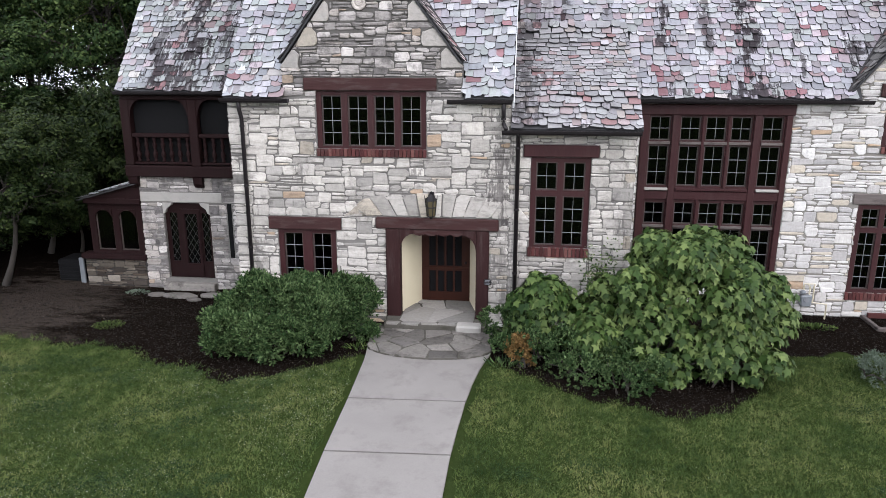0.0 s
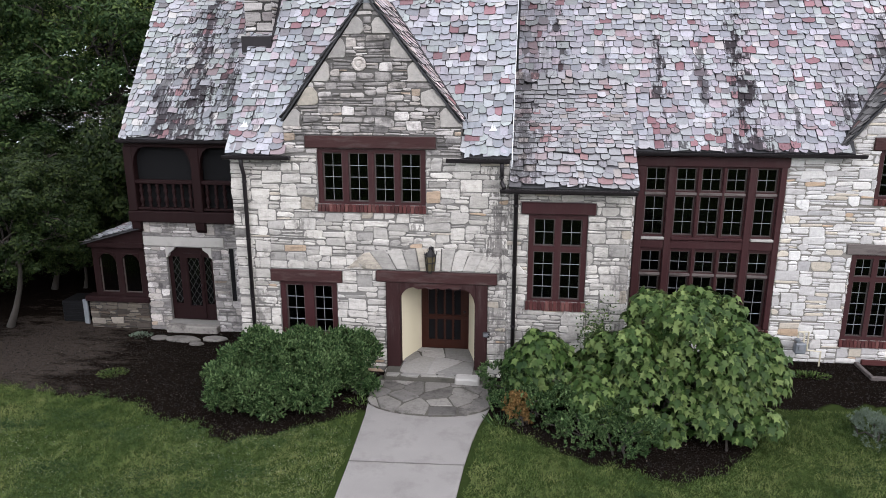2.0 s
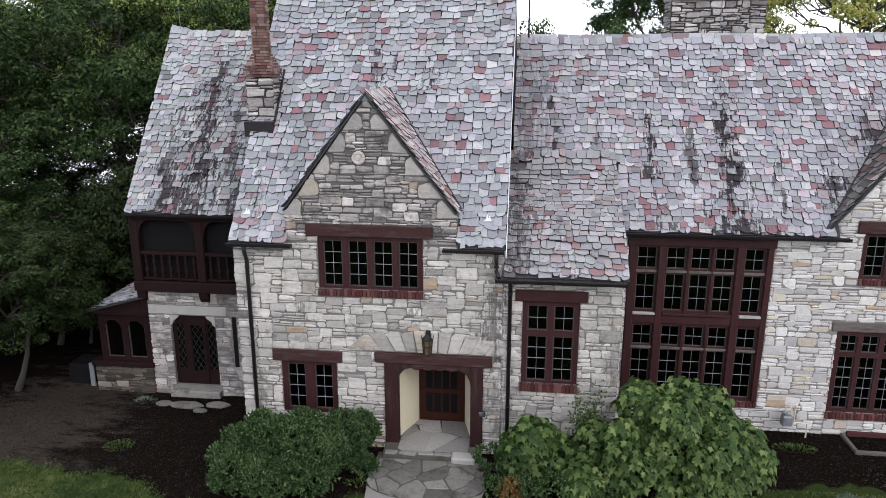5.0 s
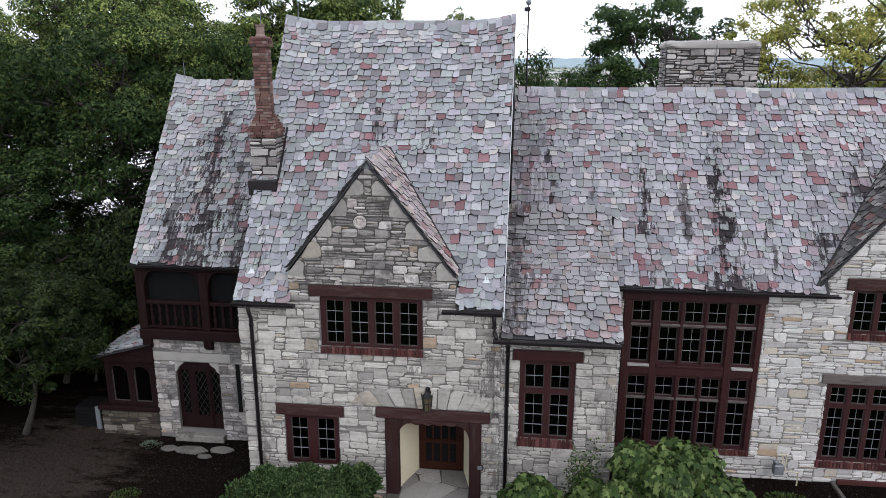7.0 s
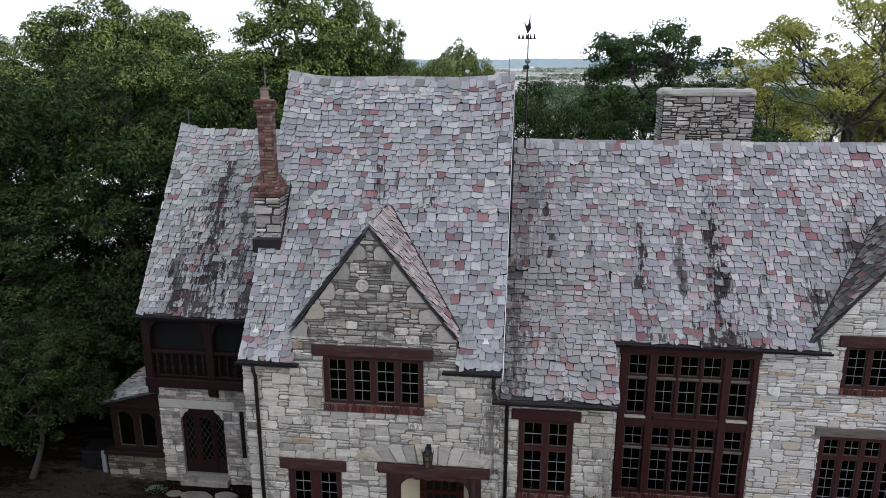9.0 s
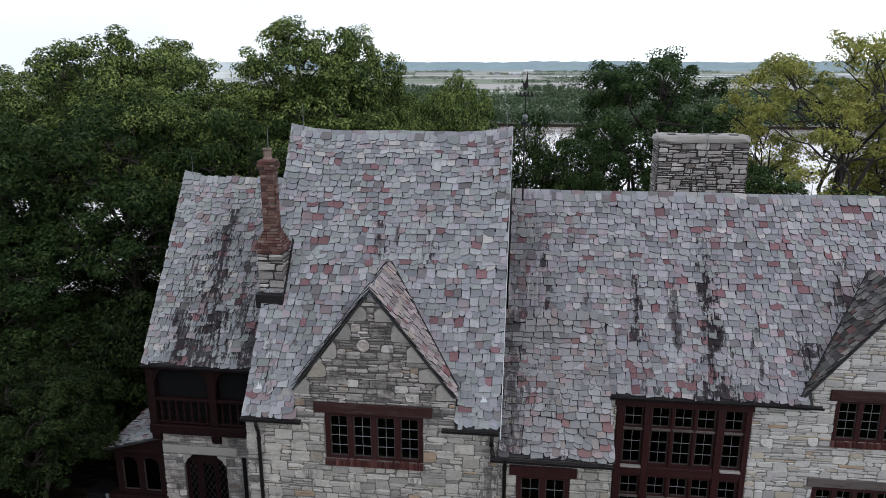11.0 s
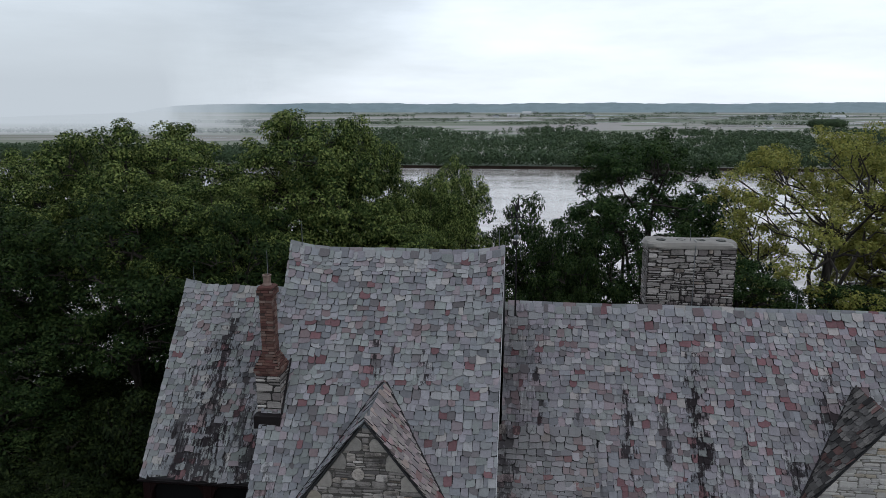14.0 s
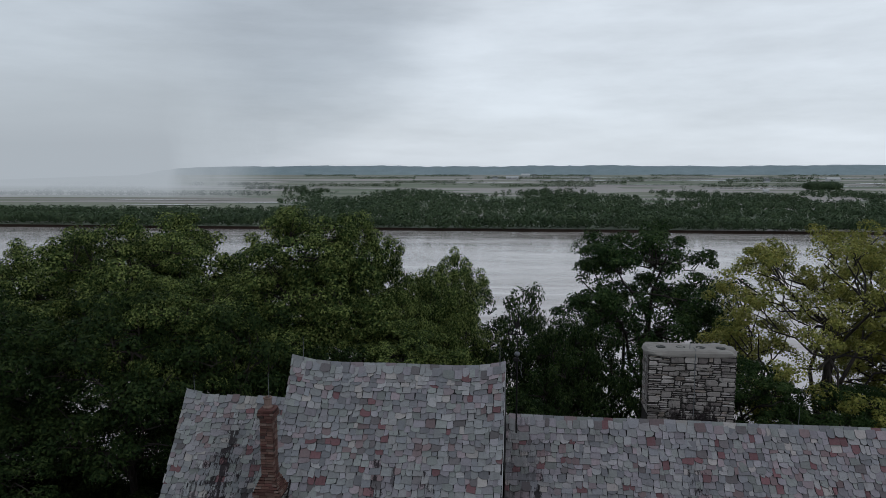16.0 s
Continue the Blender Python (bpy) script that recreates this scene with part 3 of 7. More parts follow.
        fs = [list(range(n))[::-1], [n + i for i in range(n)]] + [[i, (i + 1) % n, n + (i + 1) % n, n + i] for i in range(n)]
        return self.add(vs, fs)

    def mesh(self, name, material, smooth=False):
        me = bpy.data.meshes.new(name)
        me.from_pydata(self.v, [], self.f)
        if material:
            me.materials.append(material)
        if smooth:
            me.shade_smooth()
        me.update()
        return me


BASE = {}


def empty(name, at, label="", category="", group="", kind=""):
    ob = new(name)
    ob.location = at
    ob.empty_display_size = 0.2
    BASE[ob] = Vector(at)
    return tagged(ob, label, category, group, kind)


def hang(ob, parent):
    ob.parent = parent
    if parent in BASE:
        ob.matrix_parent_inverse = Matrix.Translation(-BASE[parent])
    return ob


def fix_normals(me):
    bm = bmesh.new()
    bm.from_mesh(me)
    bmesh.ops.recalc_face_normals(bm, faces=bm.faces)
    bm.to_mesh(me)
    bm.free()
    return me


def part(name, geo, material, parent=None, label="", smooth=False, kind="", fix=True):
    me = geo.mesh(name, material, smooth)
    if fix and len(geo.f) < 6000:
        fix_normals(me)
    ob = new(name, me)
    if parent:
        hang(ob, parent)
    return tagged(ob, label, kind=kind)


def solid(name, geo, material, label, category, kind="", group="", smooth=False):
    """A top-level thing of one mesh."""
    ob = part(name, geo, material, None, label, smooth)
    return tagged(ob, label, category, group, kind)


def slab_with_holes(geo, x0, x1, z0, z1, y0, y1, holes):
    """A wall between y0 and y1 with rectangular holes (xa, xb, za, zb) right through it."""
    xs = sorted({x0, x1, *[min(max(v, x0), x1) for h in holes for v in h[:2]]})
    zs = sorted({z0, z1, *[min(max(v, z0), z1) for h in holes for v in h[2:]]})

    def full(i, k):
        if not (0 <= i < len(xs) - 1 and 0 <= k < len(zs) - 1):
            return False
        cx, cz = (xs[i] + xs[i + 1]) / 2, (zs[k] + zs[k + 1]) / 2
        return not any(a < cx < b and c < cz < d for a, b, c, d in holes)

    for i in range(len(xs) - 1):
        for k in range(len(zs) - 1):
            if not full(i, k):
                continue
            a, b, c, d = xs[i], xs[i + 1], zs[k], zs[k + 1]
            geo.add([(a, y0, c), (b, y0, c), (b, y0, d), (a, y0, d)], [[0, 1, 2, 3]])
            geo.add([(a, y1, c), (b, y1, c), (b, y1, d), (a, y1, d)], [[3, 2, 1, 0]])
            if not full(i - 1, k):
                geo.add([(a, y0, c), (a, y1, c), (a, y1, d), (a, y0, d)], [[3, 2, 1, 0]])
            if not full(i + 1, k):
                geo.add([(b, y0, c), (b, y1, c), (b, y1, d), (b, y0, d)], [[0, 1, 2, 3]])
            if not full(i, k - 1):
                geo.add([(a, y0, c), (b, y0, c), (b, y1, c), (a, y1, c)], [[3, 2, 1, 0]])
            if not full(i, k + 1):
                geo.add([(a, y0, d), (b, y0, d), (b, y1, d), (a, y1, d)], [[0, 1, 2, 3]])
    return geo


def cut(poly, nx, nz, d):
    """The part of a convex polygon where nx*u + nz*v <= d."""
    out = []
    for i in range(len(poly)):
        p, q = poly[i], poly[(i + 1) % len(poly)]
        a, b = nx * p[0] + nz * p[1] - d, nx * q[0] + nz * q[1] - d
        if a <= 0:
            out.append(p)
        if a * b < 0:
            t = a / (a - b)
            out.append((p[0] + t * (q[0] - p[0]), p[1] + t * (q[1] - p[1])))
    return out


def area(poly):
    return 0.5 * abs(sum(poly[i][0] * poly[(i + 1) % len(poly)][1] - poly[(i + 1) % len(poly)][0] * poly[i][1] for i in range(len(poly))))


def less(rects, hole):
    """Rectangles (xa, xb, za, zb) without a hole."""
    out = []
    ha, hb, hc, hd = hole
    for a, b, c, d in rects:
        if hb <= a or ha >= b or hd <= c or hc >= d:
            out.append((a, b, c, d))
            continue
        if c < hc:
            out.append((a, b, c, hc))
        if d > hd:
            out.append((a, b, hd, d))
        lo, hi = max(c, hc), min(d, hd)
        if a < ha:
            out.append((a, ha, lo, hi))
        if b > hb:
            out.append((hb, b, lo, hi))
    return out


def ashlar(x0, x1, z0, z1, r, unit=0.066, long=0.56):
    """Random ledge stones filling a rectangle: each is laid on the lowest place so far."""
    line, out = [[x0, x1, z0]], []
    while True:
        i = min(range(len(line)), key=lambda k: (line[k][2], line[k][0]))
        a, b, z = line[i]
        if z >= z1 - 0.02:
            return out
        w = b - a
        left = line[i - 1][2] if i else 1e9
        right = line[i + 1][2] if i + 1 < len(line) else 1e9
        well = min(left, right) - z
        if well < 0.022:
            # a slight step is left to the mortar
            line[i][2] = z + well
            k = max(i - 1, 0)
            while k + 1 < len(line) and k <= i:
                if abs(line[k][2] - line[k + 1][2]) < 1e-4:
                    line[k][1] = line[k + 1][1]
                    del line[k + 1]
                else:
                    k += 1
            continue
        h = r.choice((1, 1, 1, 1, 1.2, 1.2, 1.4, 1.6, 1.9, 2.2, 2.6, 3.0, 3.8)) * unit
        lw = r.uniform(0.16, long) if h < 1.8 * unit else r.uniform(0.18, 0.5) if h < 2.5 * unit else r.uniform(0.24, 0.48)
        if min(left, right) < 1e8 and abs(min(left, right) - z - h) < 0.045:
            h = min(left, right) - z
        if w < 0.40 and well < (4.6 if w > 0.2 else 9) * unit:
            h = well
        if w - lw < 0.16:
            lw = w if w < 0.62 else w / 2
        h = min(h, z1 - z)
        if z1 - z - h < 0.05:
            h = z1 - z
        out.append((a, a + lw, z, z + h))
        fresh = [[a, a + lw, z + h]] + ([[a + lw, b, z]] if lw < w - 1e-6 else [])
        line[i:i + 1] = fresh
        k = 0
        while k + 1 < len(line):
            if abs(line[k][2] - line[k + 1][2]) < 1e-4:
                line[k][1] = line[k + 1][1]
                del line[k + 1]
            else:
                k += 1


def stone_geo(geo, poly, to3, r, joint=0.006, proud=(0.006, 0.026), rough=0.014):
    """One hewn stone of a convex outline: sunk back, worn edge, bulging face."""
    n0 = len(poly)
    pts = []
    for i in range(n0):
        o, p, q = poly[i - 1], poly[i], poly[(i + 1) % n0]
        k = rough * (2.4 if r.random() < 0.25 else 1.0)
        p = (p[0] + r.uniform(-k, k), p[1] + r.uniform(-k, k))
        a, b = math.hypot(o[0] - p[0], o[1] - p[1]), math.hypot(q[0] - p[0], q[1] - p[1])
        if min(a, b) < 0.05:
            pts.append(p)
            continue
        c = r.uniform(0.010, 0.030) if r.random() < 0.8 else r.uniform(0.03, 0.07)
        ta, tb = min(0.4, c * r.uniform(0.6, 1.6) / a), min(0.4, c * r.uniform(0.6, 1.6) / b)
        pts.append((p[0] + ta * (o[0] - p[0]), p[1] + ta * (o[1] - p[1])))
        pts.append((p[0] + tb * (q[0] - p[0]), p[1] + tb * (q[1] - p[1])))
    cx, cz = sum(p[0] for p in pts) / len(pts), sum(p[1] for p in pts) / len(pts)
    wide = max(p[0] for p in pts) - min(p[0] for p in pts)
    tall = max(p[1] for p in pts) - min(p[1] for p in pts)

    def shrink(p, by):
        return (cx + (p[0] - cx) * max(0.3, 1 - 2 * by / max(wide, 0.02)), cz + (p[1] - cz) * max(0.3, 1 - 2 * by / max(tall, 0.02)))

    d = r.uniform(*proud)
    n = len(pts)
    tilt_u, tilt_v = r.uniform(-0.02, 0.02), r.uniform(-0.03, 0.03)
    rings = [[to3(*shrink(p, joint), -0.03) for p in pts],
             [to3(*shrink(p, joint + 0.002), d * 0.55) for p in pts],
             [to3(*shrink(p, joint + r.uniform(0.008, 0.018)), d + tilt_u * (p[0] - cx) + tilt_v * (p[1] - cz) + r.uniform(-0.003, 0.003)) for p in pts]]
    k = len(geo.v)
    geo.v += [p for ring in rings for p in ring] + [to3(cx + r.uniform(-0.2, 0.2) * wide, cz + r.uniform(-0.15, 0.15) * tall, d + r.uniform(0.0, 0.007))]
    for j in range(2):
        geo.f += [[k + j * n + i, k + j * n + (i + 1) % n, k + (j + 1) * n + (i + 1) % n, k + (j + 1) * n + i] for i in range(n)]
    geo.f += [[k + 2 * n + i, k + 2 * n + (i + 1) % n, k + 3 * n] for i in range(n)]


def lay_stones(parent, polys, to3, material, r, near, name="stone", most=300, **kw):
    """Stones as parts of a wall: those nearest to a place of the plan singly, the rest joined."""
    polys = [p for p in polys if len(p) > 2 and area(p) > 0.0022]
    polys.sort(key=lambda p: math.hypot(sum(q[0] for q in p) / len(p) - near[0], sum(q[1] for q in p) / len(p) - near[1]))
    for p in polys[:most]:
        g = Geo()
        stone_geo(g, p, to3, r, **kw)
        part(name, g, material, parent, fix=False)
    if polys[most:]:
        g = Geo()
        for p in polys[most:]:
            stone_geo(g, p, to3, r, **kw)
        part(name + "work", g, material, parent, "remaining stones of the wall", kind="stuff", fix=False)


def rect_poly(a, b, c, d):
    return [(a, c), (b, c), (b, d), (a, d)]


# ---------------------------------------------------------------- ground and river
FRONT, EAST, WEST = 14.82, 17.25, 17.45          # the three front planes of the house


def smooth(a, b, x):
    t = np.clip((x - a) / (b - a), 0, 1)
    return t * t * (3 - 2 * t)


def ground_z(x, y):
    """The height of the ground: level by the door, lower at both ends, a bluff behind the house, a river plain."""
    z = -0.06 - 0.30 * smooth(1.5, 7.0, np.abs(x + 1.9)) - 0.02 * np.clip(13.0 - y, 0, 60)
    z = z + 0.05 * np.sin(x * 0.7) * np.sin(y * 0.5) * smooth(14, 9, y)
    z = z - 8.0 * smooth(25, 42, y) - 40.0 * smooth(38, 125, y)
    return z + np.where(y > 420, 3.0 * smooth(690, 712, y) + 21.0 * smooth(1500, 4600, y), 0)


def soil_mask(x, y):
    """1 in the planting beds along the house, 0 on the lawn."""
    left = np.interp(x, [-60, -14, -11.5, -8.4, -6.6, -5.4, -4.2, -3.2], [11.9, 12.9, 13.7, 13.2, 12.2, 11.75, 12.1, 12.9])
    right = np.interp(x, [-0.7, -0.4, 0.5, 1.3, 2.2, 3.2, 4.2, 5.5, 6.7, 9, 30], [13.2, 12.7, 12.1, 11.6, 11.4, 11.6, 12.5, 14.4, 15.0, 14.6, 14.0])
    line = np.where(x < -1.9, left, right)
    ragged = 0.12 * np.sin(2.1 * x + 1.7 * np.sin(1.3 * y)) + 0.09 * np.sin(5.3 * x + 2.2 * y) + 0.07 * np.sin(11.0 * x - 6.0 * y)
    return smooth(-0.45, 0.40, y - line + ragged * smooth(0.8, 2.5, np.abs(x + 1.9))) * smooth(60, 40, y)


def make_ground():
    xs = np.r_[-2400, -1500, -900, -500, -300, -180, -110, -70, -45, np.arange(-30, 18.01, 0.25), 25, 40, 60, 90, 140, 220, 350, 550, 900, 1500, 2400]
    ys = np.r_[-300, -120, -50, -20, -8, np.arange(-2, 19.01, 0.25), np.arange(20, 130, 3), 150, 300, 500, 690, 700, 712, 730, 800, 1000, 1300, 1700, 2200, 2800, 3500, 4600]
    X, Y = np.meshgrid(xs, ys)
    Z = ground_z(X, Y)
    n = len(xs)
    verts = np.stack([X, Y, Z], -1).reshape(-1, 3)
    faces = [[j * n + i, j * n + i + 1, (j + 1) * n + i + 1, (j + 1) * n + i] for j in range(len(ys) - 1) for i in range(n - 1)]
    me = bpy.data.meshes.new("ground")
    me.from_pydata(verts.tolist(), [], faces)
    me.materials.append(GROUND)
    at = me.attributes.new("soil", "FLOAT", "POINT")
    at.data.foreach_set("value", soil_mask(X, Y).ravel().astype(np.float32))
    me.shade_smooth()
    return tagged(new("ground", me), "green lawn with dark soil beds and farmland beyond a river", "ground", kind="structure")


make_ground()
solid("water", Geo().add([(-2400, 60, -46.6), (2400, 60, -46.6), (2400, 716, -46.6), (-2400, 716, -46.6)], [[0, 1, 2, 3]]), WATER,
      "broad muddy river with a rippled pale surface", "river", "structure")

# ---------------------------------------------------------------- walls
W1 = (-5.49, -4.16, 0.74, 2.05)
W2 = (-4.49, -2.12, 3.85, 5.06)
W3 = (0.09, 1.33, 1.79, 3.73)
PORCH = (-3.02, -0.77, -0.4, 2.13)
BIG = (2.64, 6.05, 0.42, 4.66)
W5 = (7.74, 9.9, 0.26, 2.42)
W6 = (8.02, 10.4, 3.76, 4.88)
WDOOR = (-9.61, -8.31, -0.06, 2.03)


def front_plane(y):
    return lambda u, v, n: (u, y - n, v)


def gable(poly_rects, foot_l, foot_r, apex):
    """Clip stones to a gable between its two rakes."""
    out = []
    for p in poly_rects:
        for foot in (foot_l, foot_r):
            dx, dz = apex[0] - foot[0], apex[1] - foot[1]
            nx, nz = (-dz, dx) if foot is foot_l else (dz, -dx)
            p = cut(p, nx, nz, nx * apex[0] + nz * apex[1])
            if len(p) < 3:
                break
        if len(p) > 2:
            out.append(p)
    return out


g = Geo()
slab_with_holes(g, -6.45, -0.35, -0.6, 4.92, FRONT, FRONT + 0.32, [W1, W2, PORCH])
slab_with_holes(g, -5.20, -1.36, 4.92, 5.07, FRONT, FRONT + 0.3, [W2])
slab_with_holes(g, -0.35, 2.22, -0.6, 4.30, FRONT, FRONT + 0.32, [W3])
g.box(-6.45, -6.13, FRONT + 0.32, 24.2, -0.6, 4.9)
g.prism([(FRONT + 0.2, 4.9), (24.2, 4.9), (19.5, 11.0)], "x", -6.40, -6.15)
g.prism([(FRONT + 0.2, 4.2), (24.2, 4.9), (19.5, 11.0), (FRONT + 0.2, 4.9)], "x", -0.62, -0.37)
g.box(1.9, 2.22, FRONT + 0.32, EAST + 0.2, -0.6, 4.25)
g.box(-12.0, 12.0, 24.0, 24.3, -8.0, 4.9)
wall_front = solid("wall_front", g, DARK_MORTAR, "pale coursed limestone wall of the main block with dark stained joints", "wall", "structure")

g = Geo()
slab_with_holes(g, 2.22, 12.0, -0.6, 4.9, EAST, EAST + 0.32, [BIG, W5, W6])
g.prism([(7.2, 4.88), (11.35, 4.88), (9.27, 7.58)], "y", EAST, EAST + 0.3)
g.box(11.7, 12.0, EAST + 0.3, 24.0, -0.6, 4.6)
g.prism([(EAST + 0.3, 4.6), (24.0, 4.6), (20.6, 9.1)], "x", 11.7, 12.0)
wall_east = solid("wall_east", g, MORTAR, "pale limestone wall of the east wing with tall windows", "wall", "structure")

g = Geo()
slab_with_holes(g, -10.22, -6.45, -0.7, 2.74, WEST, WEST + 0.32, [WDOOR])
g.box(-10.22, -9.95, WEST + 0.32, 24.0, -1.0, 4.8)
wall_west = solid("wall_west", g, DARK_MORTAR, "weathered limestone wall below a timber balcony with shade put into its stone colour", "wall", "structure")

g = Geo().prism([(-5.20, 5.07), (-1.36, 5.07), (-1.36, 5.58), (-3.30, 8.10), (-5.20, 5.58)], "y", FRONT, FRONT + 0.3)
wall_gable = solid("wall_gable", g, GABLE_MORTAR, "weathered stone gable above the upper window", "wall", "structure")

# dark rooms behind the windows
g = Geo().box(-6.1, 1.9, FRONT + 1.3, 23.9, 2.5, 2.62).box(-6.1, -0.7, FRONT + 0.34, 23.9, 5.25, 5.35)
g.box(-0.6, -0.5, FRONT + 0.4, 23.9, 0, 4.2).box(2.3, 11.6, 21.5, 21.6, -0.5, 5.0).box(-6.1, -0.7, 18.8, 18.9, 0, 5.2)
g.box(-6.1, 1.9, FRONT + 1.4, 23.9, 0.02, 0.12).box(2.3, 11.6, EAST + 0.35, 21.5, -0.1, 0.0).box(2.3, 11.6, EAST + 0.35, 21.5, 4.95, 5.05).box(6.6, 6.7, EAST + 0.35, 21.5, 0, 4.9)
g.box(-9.9, -6.5, 18.9, 19.0, -0.6, 2.5).box(0.0, 1.9, 19.0, 19.1, 0, 4.2)
solid("interior_partition", g, DARK_ROOM, "dark inner walls and floors behind the windows", "partition", "structure")

# ---------------------------------------------------------------- roofs
SLOPE = 1.30
EXPOSE = 0.17


def slate_mesh(k):
    """A slate of unit width: x from 0 to 1, y up the slope from 0, z off the roof; most have square tails, some a broken or rounded corner."""
    r = random.Random(100 + k)
    t, length = r.uniform(0.012, 0.024), EXPOSE + 0.10
    skew = r.uniform(-0.022, 0.022)
    cut_a, cut_b = ((0, 0), (1, 1), (0, 1), (1, 0), (1, 1), (0, 0))[k % 6]
    a = r.uniform(0.14, 0.36) if cut_a else r.uniform(0.03, 0.06)
    b = r.uniform(0.14, 0.36) if cut_b else r.uniform(0.03, 0.06)
    ca = r.uniform(0.03, 0.07) if cut_a else r.uniform(0.002, 0.012)
    cb = r.uniform(0.03, 0.07) if cut_b else r.uniform(0.002, 0.012)
    e, f = r.uniform(0.012, 0.05), r.uniform(0.012, 0.05)
    mid = (r.uniform(0.4, 0.6), r.uniform(-0.006, 0.006))
    outline = [(e + r.uniform(0, 0.02), length), (e, ca + skew), (a, skew), mid, (1 - b, -skew), (1 - f, cb - skew), (1 - f - r.uniform(0, 0.02), length)]
    tail = r.uniform(0.028, 0.046)
    def lift(y):
        return tail * (1 - y / length) + 0.002
    tip = r.uniform(-0.010, 0.010)
    top = [(x, y, lift(y) + t + tip * (x - 0.5)) for x, y in outline]
    low = [(x, y, lift(y) + tip * (x - 0.5)) for x, y in outline]
    n = len(outline)
    geo = Geo().add(top + low, [list(range(n))] + [[i, n + i, n + i + 1, i + 1] for i in range(n - 1)])
    return geo


SLATES = [slate_mesh(k) for k in range(24)]


def edged(me, faces_each):
    """The rim of every slate takes the dark edge, weathering and gap shadow in one colour; only its first face is the
    riven surface.
    """
    me.materials.append(SLATE_EDGE)
    n = len(me.polygons)
    me.polygons.foreach_set("material_index", (np.arange(n) % faces_each > 0).astype(np.int32))
    me.update()
    return me


def roof(name, x0, x1, y0, z0, slope, y1, material, label, keep=None, lift=None, near=(0, 0), seed=1, axis="y", sign=1, single=300, expose=EXPOSE, edges=None):
    """A slated slope. It rises from (y0, z0) to y1; along x from x0 to x1. axis 'x': it rises along x instead, and x0, x1 are y places.
    edges(v): the two ends of a row v metres up the slope. keep(u, v): where slates lie. lift(u, v): how far the roof swells upward."""
    r = random.Random(seed)
    run = abs(y1 - y0)
    length = run * math.hypot(1, slope)
    c, s = 1 / math.hypot(1, slope), slope / math.hypot(1, slope)

    def at(u, v, n=0.0):
        up = lift(u, v) if lift else 0.0
        w = y0 + sign * (v * c - n * s)
        z = z0 + v * s + n * c + up
        return (u, w, z) if axis == "y" else (w, u, z)

    base = Geo()
    nu, nv = max(2, int((x1 - x0) / 0.5)), max(2, int(length / 0.5))
    for i in range(nu):
        for j in range(nv):
            va, vb = length * j / nv, length * (j + 1) / nv
            ends = [edges(v) if edges else (x0, x1) for v in (va, vb)]
            q = [(ends[0][0] + (ends[0][1] - ends[0][0]) * (i + d) / nu, va) for d in (0, 1)] + [(ends[1][0] + (ends[1][1] - ends[1][0]) * (i + d) / nu, vb) for d in (1, 0)]
            cu, cv = sum(p[0] for p in q) / 4, sum(p[1] for p in q) / 4
            if keep and not keep(cu, cv):
                continue
            base.add([at(*p) for p in q] + [at(*p, -0.035) for p in q], [[0, 1, 2, 3], [7, 6, 5, 4], [0, 4, 5, 1], [1, 5, 6, 2], [2, 6, 7, 3], [3, 7, 4, 0]])
    ob = solid(name, base, UNDERLAY, label, "roof", "structure")
    laid = []
    v = -expose * 0.5
    while v < length - 0.34:
        v += expose * (r.choice((0.72, 0.9, 1.0, 1.0, 1.1, 1.22)) if v > 0 else 0.5)
        wave = r.uniform(0, 6.3)
        if v > length - 0.05:
            break
        a, b = edges(v) if edges else (x0, x1)
        u = a - r.uniform(0, 0.12)
        while u < b - 0.03:
            w = min(r.choice((0.12, 0.15, 0.17, 0.19, 0.21, 0.23, 0.25, 0.28, 0.32)) * r.uniform(0.92, 1.08), b - u)
            lo = max(u, a)
            if u + w - lo > 0.05 and (not keep or keep(lo + (u + w - lo) / 2, v + 0.08)):
                laid.append((lo, u + w - lo, v + 0.014 * math.sin(u * 1.9 + wave) + 0.012 * math.sin(u * 5.3 + 2 * wave), r.randrange(24), r.uniform(-0.055, 0.055), r.uniform(0, 0.016), r.uniform(-0.032, 0.032)))
            u += w
    meshes = {}
    laid.sort(key=lambda q: math.hypot(q[0] - near[0], q[2] - near[1]))
    rest = Geo()
    for i, (u, w, v, k, turn, up, jog) in enumerate(laid):
        p0, pu, pv, pn = (Vector(at(*q)) for q in ((u, v), (u + 0.2, v), (u, v + 0.2), (u, v, 0.2)))
        eu, ev, en = (pu - p0) * 5, (pv - p0) * 5, (pn - p0) * 5
        eu2 = eu * math.cos(turn) + ev * math.sin(turn)
        ev2 = ev * math.cos(turn) - eu * math.sin(turn)
        cols = (eu2 * w, ev2, en)
        o = p0 + ev * jog + en * up
        if i < single:
            if k not in meshes:
                meshes[k] = edged(SLATES[k].mesh("slate", material), len(SLATES[k].f))
            m = Matrix(((cols[0].x, cols[1].x, cols[2].x, o.x), (cols[0].y, cols[1].y, cols[2].y, o.y), (cols[0].z, cols[1].z, cols[2].z, o.z), (0, 0, 0, 1)))
            piece = new("slate", meshes[k])
            piece.matrix_basis = m
            piece.parent = ob
        else:
            rest.add([o + cols[0] * p[0] + cols[1] * p[1] + cols[2] * p[2] for p in SLATES[k].v], SLATES[k].f)
    if rest.v:
        edged(part("slates", rest, material, ob, "remaining slates", kind="stuff", fix=False).data, len(SLATES[0].f))
    return ob


def swell_main(u, v):
    d = max(0.0, abs(u + 3.36) - 1.7) / 1.4
    return 0.17 * d * d * (v / 8.2) ** 2 + 0.012 * math.sin(u * 1.7 + 1) * math.sin(v * 1.1)


